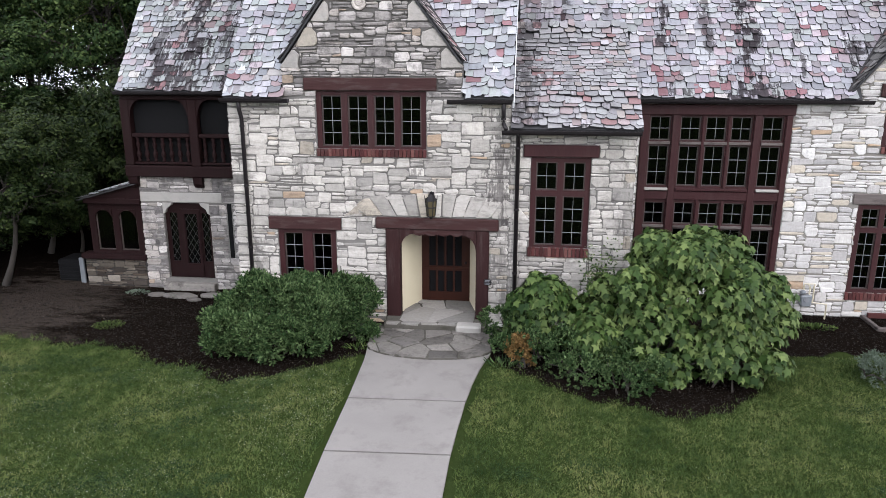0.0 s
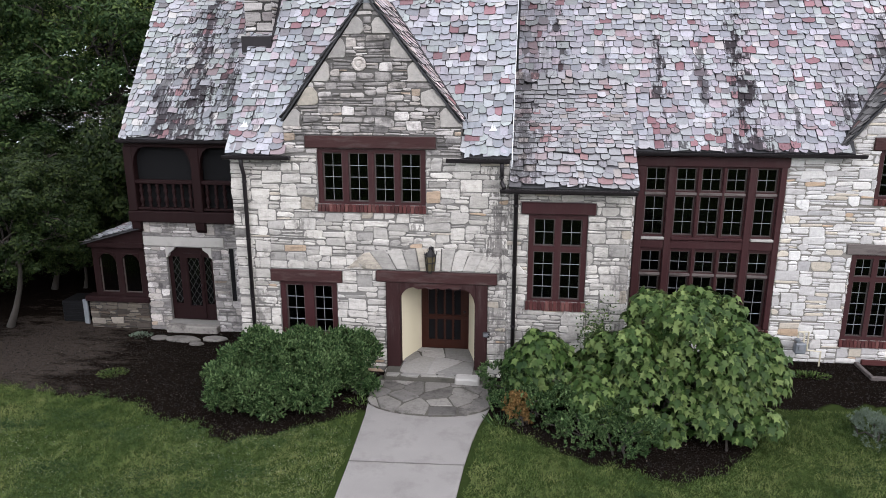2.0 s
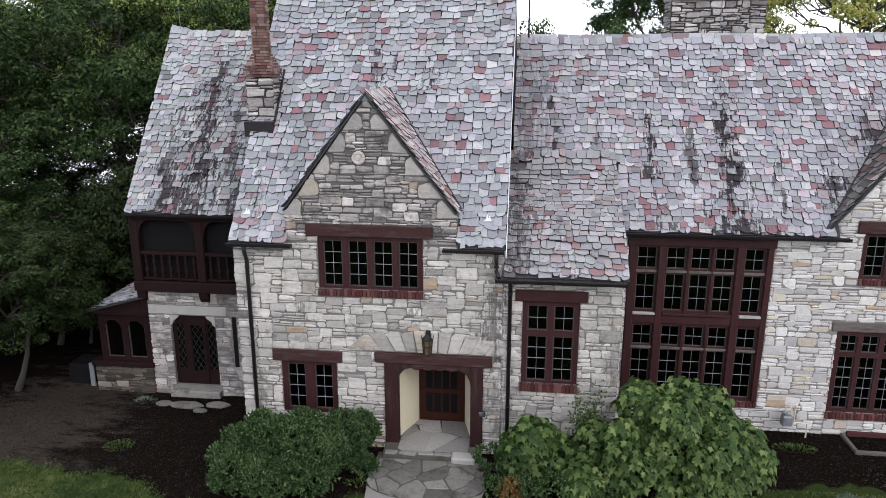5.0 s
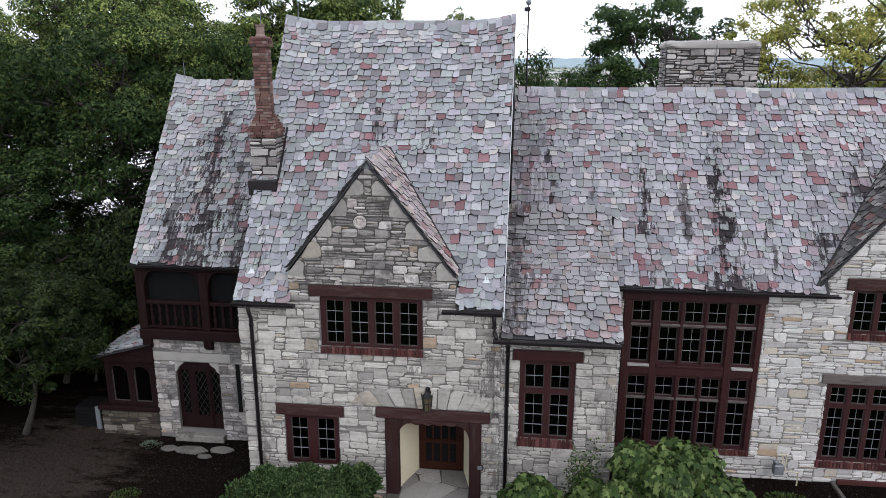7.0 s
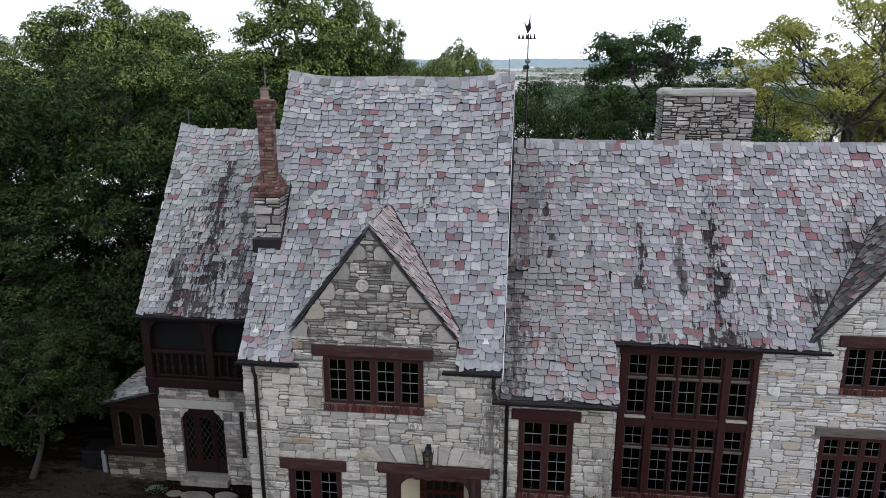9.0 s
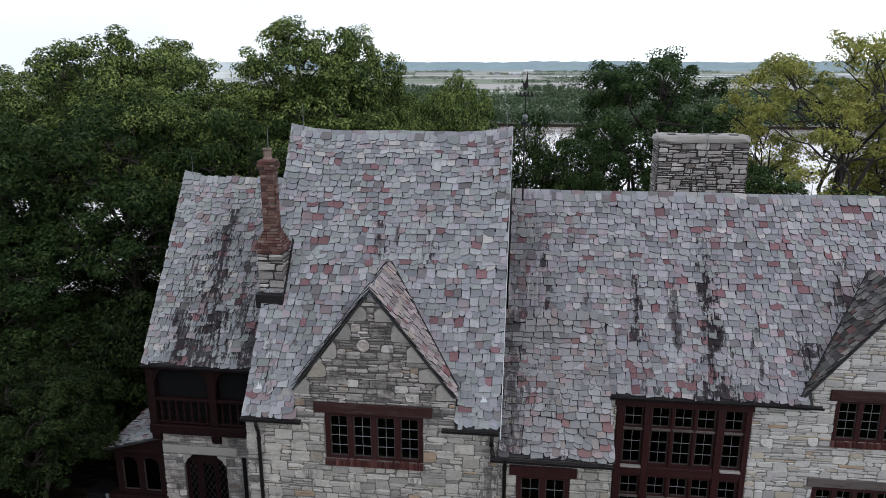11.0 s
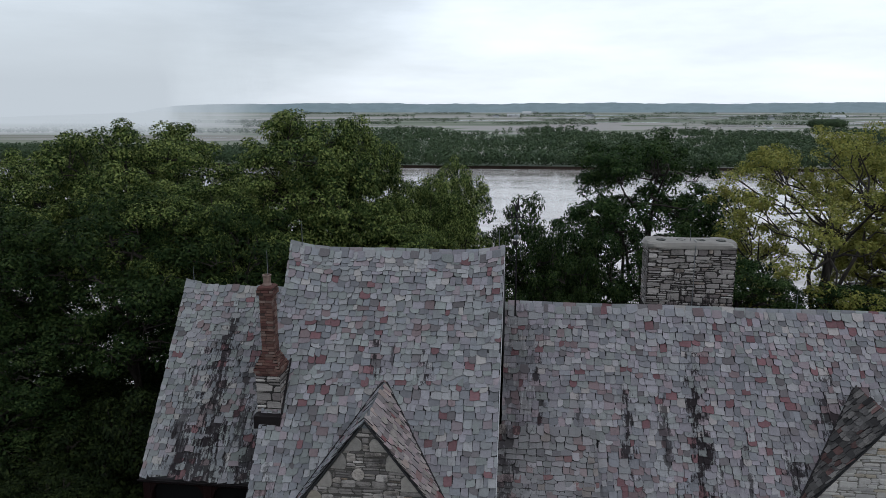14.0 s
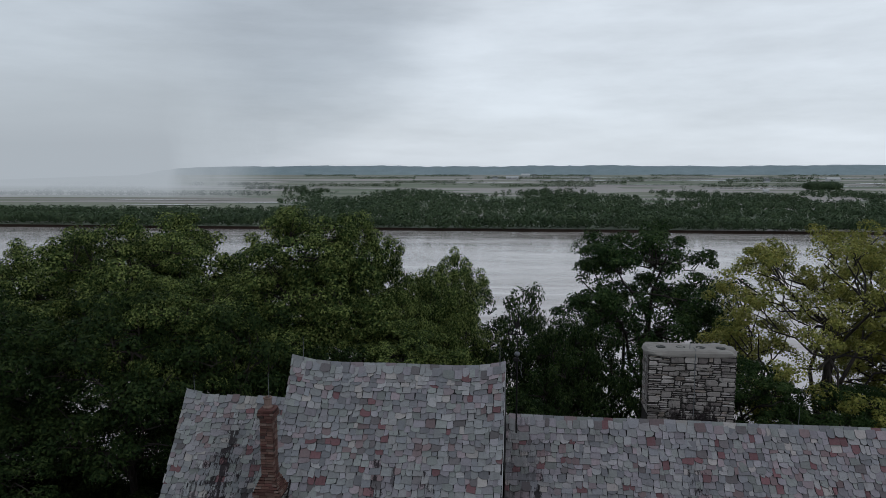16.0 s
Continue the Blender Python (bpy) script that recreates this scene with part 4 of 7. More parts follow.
def swell_west(u, v):
    d = max(0.0, -8.9 - u) / 1.6
    return 0.16 * d * d * (v / 5.9) ** 2 + 0.012 * math.sin(u * 2.1) * math.sin(v * 1.3)


def swell_east(u, v):
    return 0.014 * math.sin(u * 1.3 + 2) * math.sin(v * 1.2)


def swell_wing(u, v):
    return 0.13 * math.sin(2 * math.pi * min(v / 4.31, 1.0)) + 0.010 * math.sin(u * 2.3) * math.sin(v * 1.9)


def main_keep(u, v):
    y = 14.67 + v / math.hypot(1, SLOPE)
    if -5.20 < u < -1.36 and y < 14.98:
        return False
    return abs(u + 3.28) > 1.92 or 4.77 + SLOPE * (y - 14.56) > 8.17 - 1.31 * abs(u + 3.30) - 0.25


def east_keep(u, v):
    y = 17.03 + v / math.hypot(1, SLOPE)
    if u < 2.3 and y < 18.2:
        return False
    if 7.25 < u < 11.3 and y < 17.4:
        return False
    return abs(u - 9.27) > 2.05 or 4.72 + SLOPE * (y - 16.95) > 7.75 - 1.31 * abs(u - 9.27) - 0.25


roof_main = roof("roof_main", -6.47, -0.30, 14.67, 4.913, SLOPE, 19.52, SLATE, "steep multicoloured slate roof with swept-up ridge ends", main_keep, swell_main, (-3.3, 2.2), 11)
roof_east = roof("roof_east", -0.28, 12.0, 17.03, 4.824, SLOPE, 20.60, EAST_SLATE, "steep grey slate roof of the east wing streaked with dark stains", east_keep, swell_east, (4.6, 1.0), 12)
roof_west = roof("roof_west", -10.46, -6.40, 17.23, 4.93, SLOPE, 20.82, WEST_SLATE, "grey slate roof above the balcony with dark stains", None, swell_west, (-8.4, 1.5), 13)
roof_wing = roof("roof_wing", -0.34, 2.30, 14.58, 4.33, 0.60, 18.28, WING_SLATE, "low brown-grey slate roof over the stair window", None, swell_wing, (1.0, 0.0), 14, single=300)
# gable roofs rise along x towards their ridges
roof("roof_gable_left", 14.75, 17.25, -5.23, 5.643, 1.31, -3.30, SLATE, "slate slope of the front gable", lambda u, v: u < 15.79 + (v / 1.648) * 1.31 / 1.30, None, (14.7, 0), 15, "x", 1, 60)
roof("roof_gable_right", 14.75, 17.25, -1.37, 5.643, 1.31, -3.30, PALE_SLATE, "slate slope of the front gable", lambda u, v: u < 15.79 + (v / 1.648) * 1.31 / 1.30, None, (14.7, 0), 16, "x", -1, 120)
roof("roof_cross_left", 17.10, 19.45, 7.12, 4.94, 1.31, 9.27, DARK_SLATE, "dark mossy slate slope of the east gable", lambda u, v: u < 17.2 + (v / 1.648) * 1.31 / 1.30 + 0.35, None, (17.1, 0), 17, "x", 1, 150)
roof("roof_cross_right", 17.10, 19.45, 11.42, 4.94, 1.31, 9.27, DARK_SLATE, "dark mossy slate slope of the east gable", lambda u, v: u < 17.2 + (v / 1.648) * 1.31 / 1.30 + 0.35, None, (17.1, 0), 18, "x", -1, 20)

# back slopes
g = Geo()
for xa, xb, yr, zr, ye, ze, lf in ((-6.47, -0.30, 19.52, 11.22, 24.6, 4.7, swell_main), (-0.28, 12.0, 20.60, 9.46, 24.4, 4.6, swell_east), (-10.46, -6.4, 20.82, 9.59, 24.6, 4.7, swell_west)):
    n = 12
    for i in range(n):
        a, b = xa + (xb - xa) * i / n, xa + (xb - xa) * (i + 1) / n
        za, zb = zr + lf(a, 8), zr + lf(b, 8)
        g.add([(a, yr, za), (b, yr, zb), (b, ye, ze), (a, ye, ze), (a, yr, za - 0.1), (b, yr, zb - 0.1), (b, ye, ze - 0.1), (a, ye, ze - 0.1)],
              [[0, 1, 2, 3], [7, 6, 5, 4], [0, 4, 5, 1], [1, 5, 6, 2], [2, 6, 7, 3], [3, 7, 4, 0]])
solid("roof_back", g, SLATE, "rear slate slopes of the house", "roof", "structure")


def ridge_caps(name, xa, xb, y, z, lf, v, label, r):
    """Flat slates bent over the ridge, two a length."""
    top = empty(name, ((xa + xb) / 2, y, z), label, "ridge", kind="structure")
    u = xa
    while u < xb - 0.05:
        w = min(r.uniform(0.26, 0.42), xb - u)
        a, b = z + lf(u, v) + r.uniform(0, 0.012), z + lf(u + w, v) + r.uniform(0, 0.012)
        q = Geo()
        e, d = 0.006, r.uniform(0.15, 0.2)
        prof = [(-d, -d * 1.28 + 0.02), (0, 0.045), (d, -d * 1.28 + 0.02)]
        vs = [(x, y + py, zz + pz) for x, zz in ((u + e, a), (u + w - e, b)) for py, pz in prof] + [(x, y + py, zz + pz - 0.02) for x, zz in ((u + e, a), (u + w - e, b)) for py, pz in prof]
        q.add(vs, [[0, 1, 4, 3], [1, 2, 5, 4], [0, 3, 9, 6], [2, 8, 11, 5], [0, 6, 7, 1], [1, 7, 8, 2], [3, 4, 10, 9], [4, 5, 11, 10]])
        part("ridge_slate", q, SLATE, top, fix=False)
        u += w
    return top


rr = random.Random(5)
ridge_caps("ridge_main", -6.5, -0.28, 19.52, 11.22, swell_main, 8.1, "row of grey slate ridge caps", rr)
ridge_caps("ridge_east", -0.2, 12.0, 20.60, 9.47, swell_east, 6.0, "row of grey slate ridge caps", rr)
ridge_caps("ridge_west", -10.48, -6.5, 20.82, 9.60, swell_west, 6.0, "row of grey slate ridge caps", rr)


def gable_ridge(x, ya, yb, z, material):
    q = Geo().add([(x - 0.16, ya, z - 0.17), (x, ya, z + 0.04), (x + 0.16, ya, z - 0.17), (x - 0.16, yb, z - 0.17), (x, yb, z + 0.04), (x + 0.16, yb, z - 0.17)], [[0, 1, 4, 3], [1, 2, 5, 4], [0, 2, 1]])
    return solid("ridge_gable", q, material, "dark metal ridge cap of a gable", "ridge", "structure")


gable_ridge(-3.30, 14.77, 17.3, 8.17, GREY_BOX)
gable_ridge(9.27, 17.1, 19.5, 7.76, DARK_SLATE)


def rake_board(foot, apex, y0, y1, thick, material, name="trim"):
    """A dark verge board along one side of a gable."""
    d = Vector((apex[0] - foot[0], 0, apex[1] - foot[1])).normalized()
    n = Vector((-d.z, 0, d.x))
    if n.z > 0:
        n = -n
    a, b = Vector((foot[0], 0, foot[1])), Vector((apex[0], 0, apex[1]))
    q = Geo().prism([(p.x, p.z) for p in (a, b, b + n * thick, a + n * thick)], "y", y0, y1)
    return solid(name, q, material, "dark wooden verge board under the slates", "trim", "structure")


rake_board((-5.23, 5.643), (-3.30, 8.17), 14.77, 14.80, 0.022, STAINED)
rake_board((-1.37, 5.643), (-3.30, 8.17), 14.77, 14.80, 0.022, STAINED)
rake_board((7.12, 4.94), (9.27, 7.75), 17.12, 17.22, 0.05, GUTTER)
rake_board((11.42, 4.94), (9.27, 7.75), 17.12, 17.22, 0.05, GUTTER)
# dark valleys where the gables meet the slopes behind them
for ax, az, fxs, fz, y0, z0 in ((-3.30, 8.14, (-5.22, -1.38), 5.64, 14.56, 4.77), (9.27, 7.72, (7.16, 11.38), 4.98, 16.95, 4.72)):
    for fx in fxs:
        a, b = (Vector((x, y0 + (z - z0) / SLOPE, z)) for x, z in ((fx, fz), (ax, az)))
        side = Vector((1 if fx > ax else -1, 0, 0)) * 0.075
        up = Vector((0, -0.79, 0.61)) * 0.085
        q = Geo().tube_rings([[p + up - side * 0.3, p + up + side * 0.8, p + up * 0.9 + side * 1.2, p + up * 0.2 + side * 0.5] for p in (a, a.lerp(b, 0.35) + up * 0.1, a.lerp(b, 0.7) - up * 0.06, b)])
        solid("trim", q, GUTTER, "dark metal valley flashing beside a gable", "trim", "structure")
# pale metal edge where the main roof stands above the east wing
q = Geo().add([(-0.303, 14.54, 4.82), (-0.285, 14.54, 4.82), (-0.285, 19.5, 11.27), (-0.303, 19.5, 11.27), (-0.303, 14.54, 4.76), (-0.285, 14.54, 4.76), (-0.285, 19.5, 11.2), (-0.303, 19.5, 11.2)],
              [[0, 1, 2, 3], [7, 6, 5, 4], [0, 4, 5, 1], [1, 5, 6, 2], [2, 6, 7, 3], [3, 7, 4, 0]])
solid("trim", q, WHITE_METAL, "pale metal drip edge along the roof verge", "trim", "structure")


# ---------------------------------------------------------------- gutters and downspouts
def gutter(xa, xb, y, z, label="dark half-round metal gutter under the slates"):
    q = Geo()
    prof = [(0.0, 0.0)] + [(-0.075 + 0.075 * math.cos(a), -0.085 * math.sin(a)) for a in np.linspace(0.2, math.pi - 0.1, 7)] + [(-0.152, 0.008), (-0.138, 0.008)] + [(-0.075 + 0.063 * math.cos(a), -0.073 * math.sin(a)) for a in np.linspace(math.pi - 0.1, 0.2, 7)]
    q.tube_rings([[(x, y + py, z + pz) for py, pz in prof] for x in (xa, xb)])
    ob = solid("gutter", q, GUTTER, label, "gutter", group="gutters")
    x = xa + 0.3
    while x < xb:
        part("bracket", Geo().box(x, x + 0.02, y - 0.135, y + 0.16, z - 0.08, z - 0.065, 0.002), GUTTER, ob)
        x += 0.9
    return ob


gutter(-6.52, -5.02, 14.69, 4.90)
gutter(-1.66, -0.34, 14.69, 4.90)
gutter(-0.52, 2.26, 14.58, 4.30)
gutter(2.36, 7.62, 17.06, 4.81)
gutter(-10.48, -6.5, 17.26, 4.92)


def downspout(pts, straps):
    top = solid("downspout", Geo().tube(pts, 0.045, 10), GUTTER, "dark round metal downspout fixed to the stone wall", "downspout", group="downspouts", smooth=True)
    for x, y, z in straps:
        part("strap", Geo().tube([(x, y, z), (x, y, z + 0.04)], 0.055, 10), GUTTER, top)


downspout([(-6.12, 14.62, 4.86), (-6.12, 14.63, 4.70), (-6.12, 14.74, 4.48), (-6.12, 14.74, 0.0)], [(-6.12, 14.74, z) for z in (4.3, 3.0, 1.6)])
downspout([(-0.19, 14.52, 4.26), (-0.19, 14.55, 4.18), (-0.19, 14.74, 4.05), (-0.19, 14.74, -0.05)], [(-0.19, 14.74, z) for z in (3.9, 2.6, 1.2)])
downspout([(-0.5, 14.62, 4.86), (-0.5, 14.62, 4.68), (-0.5, 14.70, 4.56), (-0.5, 14.70, 4.42), (-0.44, 14.55, 4.32)], [(-0.5, 14.70, 4.5)])


# ---------------------------------------------------------------- windows and doors
def window(name, hole, y, lights, label, timber=TIMBER, deep=0.12, set_back=0.04):
    """A timber window: a frame with one opening for each light (xa, xb, za, zb, columns, rows), each with a metal sash, glazing bars and a pane."""
    x0, x1, z0, z1 = hole
    top = empty(name, ((x0 + x1) / 2, y, z0), label, "window", kind="structure")
    q = slab_with_holes(Geo(), x0, x1, z0, z1, y + set_back, y + set_back + deep, [l[:4] for l in lights])
    fr = part("window_frame", q, timber, top)
    for xa, xb, za, zb, cols, rows in lights:
        s = Geo()
        b, ys, ye = 0.028, y + set_back + 0.035, y + set_back + 0.075
        s.box(xa, xa + b, ys, ye, za, zb, 0.004).box(xb - b, xb, ys, ye, za, zb, 0.004).box(xa + b, xb - b, ys, ye, za, za + b, 0.004).box(xa + b, xb - b, ys, ye, zb - b, zb, 0.004)
        sash = part("sash", s, SASH, top, "dark metal casement")
        ia, ib, ja, jb = xa + b, xb - b, za + b, zb - b
        yb = ys + 0.008
        for i in range(1, cols):
            x = ia + (ib - ia) * i / cols
            part("glazing_bar", Geo().box(x - 0.0048, x + 0.0048, yb, yb + 0.022, ja, jb, 0.003), LEAD, sash)
        for k in range(1, rows):
            z = ja + (jb - ja) * k / rows
            part("glazing_bar", Geo().box(ia, ib, yb - 0.002, yb + 0.018, z - 0.0058, z + 0.0058, 0.002), LEAD, sash)
        p = part("pane", Geo().box(ia - 0.004, ib + 0.004, yb + 0.024, yb + 0.030, ja - 0.004, jb + 0.004, 0.001), GLASS, sash)
        p.visible_shadow = False
    return top


def lintel(x0, x1, z0, z1, y, material, label, proud=0.05):
    return solid("lintel", Geo().box(x0, x1, y - proud, y + 0.2, z0, z1, 0.014), material, label, "lintel", "structure")


def brick_sill(x0, x1, z0, z1, y):
    top = solid("sill", Geo().box(x0, x1, y - 0.02, y + 0.14, z0 + 0.01, z1 - 0.012, 0.003), MORTAR, "red brick sill laid on edge", "sill", "structure")
    n = max(3, round((x1 - x0) / 0.085))
    for i in range(n):
        a, b = x0 + (x1 - x0) * i / n + 0.005, x0 + (x1 - x0) * (i + 1) / n - 0.005
        part("brick", Geo().box(a, b, y - 0.06 + rng.uniform(-0.005, 0.005), y + 0.13, z0, z1 + rng.uniform(-0.004, 0.004), 0.005), BRICK, top, fix=False)


def row_of(x0, x1, n, edge, mid, za, zb, cols, rows):
    """Equal lights across a window."""
    w = (x1 - x0 - 2 * edge - (n - 1) * mid) / n
    return [(x0 + edge + i * (w + mid), x0 + edge + i * (w + mid) + w, za, zb, cols, rows) for i in range(n)]


window("window_1", W1, FRONT, row_of(W1[0], W1[1], 2, 0.12, 0.22, 0.82, 1.96, 2, 4), "dark maroon two-light casement window with leaded panes")
lintel(-5.68, -4.03, 2.05, 2.33, FRONT, LINTEL, "weathered dark timber lintel")
window("window_2", W2, FRONT, row_of(W2[0], W2[1], 4, 0.11, 0.13, 3.90, 4.97, 2, 4), "dark maroon four-light casement window with leaded panes")
lintel(-4.73, -1.90, 5.07, 5.33, FRONT, LINTEL, "peeling weathered timber lintel")
brick_sill(-4.50, -2.11, 3.69, 3.85, FRONT)
window("window_3", W3, FRONT, row_of(W3[0], W3[1], 2, 0.11, 0.13, 3.03, 3.63, 2, 2) + row_of(W3[0], W3[1], 2, 0.11, 0.13, 1.83, 2.91, 2, 4), "tall maroon window with two lights below a transom")
lintel(-0.07, 1.48, 3.74, 3.99, FRONT, TIMBER, "dark maroon timber lintel")
brick_sill(0.06, 1.35, 1.60, 1.79, FRONT)
cols = [(2.86, 3.33), (3.56, 4.02), (4.14, 4.60), (4.71, 5.17), (5.40, 5.86)]
lights = []
for a, b in cols:
    lights += [(a, b, 3.86, 4.42, 2, 2), (a, b, 2.78, 3.74, 2, 3), (a, b, 1.84, 2.38, 2, 2), (a, b, 0.50, 1.74, 2, 4)]
big = window("window_4", BIG, EAST, lights, "two-storey maroon timber window wall with leaded lights", deep=0.16, set_back=0.02)
for xa, xb in ((2.65, 2.82), (3.36, 3.52), (5.20, 5.36), (5.90, 6.04)):
    part("mullion", Geo().box(xa, xb, EAST - 0.045, EAST + 0.02, 0.45, 4.64, 0.012), TIMBER, big)
for xa, xb in ((4.045, 4.115), (4.625, 4.685)):
    part("mullion", Geo().box(xa, xb, EAST - 0.02, EAST + 0.02, 0.5, 4.44, 0.012), TIMBER, big)
part("spandrel_rail", Geo().box(2.66, 6.03, EAST - 0.03, EAST + 0.02, 2.45, 2.66, 0.012), TIMBER, big)
part("head_board", Geo().box(2.60, 6.08, EAST - 0.06, EAST + 0.02, 4.46, 4.70, 0.012), TIMBER, big)
for xa, xb in ((2.82, 3.36), (3.54, 5.19), (5.38, 5.90)):
    part("window_sill", Geo().box(xa, xb, EAST - 0.075, EAST + 0.03, 2.675, 2.735, 0.01), PALE_STONE if xb - xa < 1 else TIMBER, big, "paint-worn sill board")
    part("transom", Geo().box(xa + 0.02, xb - 0.02, EAST - 0.015, EAST + 0.025, 3.765, 3.835, 0.01), GREY_TIMBER, big, "weathered transom")
    part("transom", Geo().box(xa + 0.02, xb - 0.02, EAST - 0.015, EAST + 0.025, 1.755, 1.825, 0.01), GREY_TIMBER, big, "weathered transom")
brick_sill(2.65, 6.04, 0.28, 0.42, EAST)
window("window_5", W5, EAST, row_of(W5[0], W5[1], 4, 0.13, 0.12, 1.86, 2.32, 2, 2) + row_of(W5[0], W5[1], 4, 0.13, 0.12, 0.34, 1.75, 2, 5), "tall maroon window with a transom and leaded lights")
lintel(7.60, 10.05, 2.43, 2.68, EAST, GREY_TIMBER, "grey weathered timber lintel", 0.03)
brick_sill(7.72, 9.92, 0.09, 0.26, EAST)
window("window_6", W6, EAST, row_of(W6[0], W6[1], 4, 0.11, 0.12, 3.82, 4.82, 2, 4), "dark maroon casement window in the east gable")
lintel(7.85, 10.55, 4.89, 5.18, EAST, LINTEL, "weathered timber lintel")
brick_sill(8.02, 10.40, 3.62, 3.76, EAST)


def porch():
    """The entrance: timber posts and lintel, splayed cream walls, ceiling, glazed door."""
    top = empty("porch_surround", (-1.9, FRONT, 0.0), "dark maroon timber porch surround with a scalloped head", "porch", kind="structure")
    part("lintel", Geo().box(-3.24, -0.56, FRONT - 0.09, FRONT + 0.2, 2.13, 2.38, 0.02), LINTEL, top, "weathered timber lintel")
    for xa, xb in ((-3.03, -2.72), (-1.04, -0.76)):
        part("post", Geo().box(xa, xb, FRONT - 0.07, FRONT + 0.22, -0.05, 2.13, 0.02), POST_TIMBER, top, "cracked timber post")
    for sx, x in ((1, -2.72), (-1, -1.04)):
        q = Geo().prism([(x, 2.13), (x, 1.62)] + [(x + sx * 0.30 * (1 - math.cos(a)), 1.62 + 0.40 * math.sin(a)) for a in np.linspace(0.15, math.pi / 2, 6)] + [(x + sx * 0.34, 2.13)], "y", FRONT - 0.05, FRONT + 0.06)
        part("brace", q, POST_TIMBER, top)
    pts = [(-2.42, 2.13)]
    for i in range(4):
        a, b = -2.42 + i * 0.27, -2.42 + (i + 1) * 0.27
        pts += [(a + (b - a) * t, 2.03 - 0.05 * math.sin(math.pi * t)) for t in (0.0, 0.25, 0.5, 0.75)]
    pts += [(-1.34, 2.03), (-1.34, 2.13)]
    part("valance", Geo().prism(pts, "y", FRONT - 0.045, FRONT + 0.03), LINTEL, top, "scalloped timber valance")
    for xo, xi in ((-2.74, -2.40), (-1.02, -1.26)):
        s = -1 if xo < -2 else 1
        q = Geo().prism([(xo, FRONT + 0.2), (xi, 15.9), (xi + s * 0.12, 15.95), (xo + s * 0.3, FRONT + 0.2)], "z", -0.1, 2.5)
        part("splayed_wall", q, PLASTER, top, "cream plastered side wall")
    part("porch_ceiling", Geo().box(-3.0, -0.78, FRONT + 0.2, 16.0, 2.36, 2.44), DOOR_WOOD, top, "brown boarded ceiling")
    part("back_wall", slab_with_holes(Geo(), -3.0, -0.78, -0.1, 2.45, 15.9, 16.0, [(-2.40, -1.26, -0.2, 2.14)]), DOOR_WOOD, top)
    d = empty("door_1", (-1.83, 15.92, 0.12), "brown wooden entrance door with eight narrow dark screened panels", "door", kind="structure")
    holes = [(-2.23 + 0.205 * i, -2.07 + 0.205 * i, za, zb) for i in range(4) for za, zb in ((0.34, 0.86), (0.98, 1.98))]
    part("door_leaf", slab_with_holes(Geo(), -2.40, -1.26, 0.12, 2.14, 15.93, 15.98, holes), DOOR_WOOD, d)
    for a, b, c, e in holes:
        part("pane", Geo().box(a, b, 15.955, 15.962, c, e, 0.001), SCREEN, d)
    part("door_handle", Geo().lathe(-1.36, 15.90, [(0.0, 1.04), (0.025, 1.05), (0.025, 1.10), (0.0, 1.11)], 8), IRON, d, "dark round door handle")
    part("mid_rail", Geo().box(-2.38, -1.28, 15.915, 15.93, 0.88, 0.96, 0.004), DOOR_WOOD, d)


porch()
pl = solid("plaque", Geo().box(-0.85, -0.70, FRONT - 0.095, FRONT - 0.07, 0.92, 1.05, 0.003), IRON, "small dark notice plaque on the porch post", "plaque")
for k in range(4):
    part("writing_bar", Geo().box(-0.835, -0.715 - 0.02 * (k % 2), FRONT - 0.098, FRONT - 0.094, 1.024 - 0.028 * k, 1.034 - 0.028 * k, 0.001), LEAD, pl, "pale line of illegible writing")


def lantern():
    top = empty("wall_lantern", (-2.0, 14.62, 2.4), "black iron wall lantern with amber glass", "lantern")
    x, y = -2.0, 14.60
    part("bracket", Geo().tube([(x, 14.83, 2.86), (x, 14.72, 2.98), (x, 14.62, 2.98), (x, y, 2.92)], 0.012, 8), IRON, top)
    part("wall_plate", Geo().box(x - 0.05, x + 0.05, 14.77, 14.80, 2.72, 2.96, 0.005), IRON, top)
    part("crown", Geo().lathe(x, y, [(0.13, 2.80), (0.12, 2.84), (0.07, 2.88), (0.03, 2.92), (0.012, 2.95)], 6), IRON, top)
    for k in range(6):
        a = 2 * math.pi * k / 6
        part("finial", Geo().tube([(x + 0.125 * math.cos(a), y + 0.125 * math.sin(a), 2.82), (x + 0.14 * math.cos(a), y + 0.14 * math.sin(a), 2.92)], [0.012, 0.004], 5), IRON, top)
        part("corner_bar", Geo().tube([(x + 0.12 * math.cos(a), y + 0.12 * math.sin(a), 2.80), (x + 0.085 * math.cos(a), y + 0.085 * math.sin(a), 2.46)], 0.011, 5), IRON, top)
    part("glass_body", Geo().lathe(x, y, [(0.08, 2.46), (0.113, 2.80)], 6), AMBER, top, "amber glass body")
    part("band", Geo().lathe(x, y, [(0.105, 2.64), (0.112, 2.645), (0.112, 2.665), (0.105, 2.67)], 6), IRON, top)
    part("base", Geo().lathe(x, y, [(0.0, 2.39), (0.02, 2.40), (0.05, 2.44), (0.095, 2.46), (0.095, 2.475), (0.0, 2.478)], 6), IRON, top)


lantern()


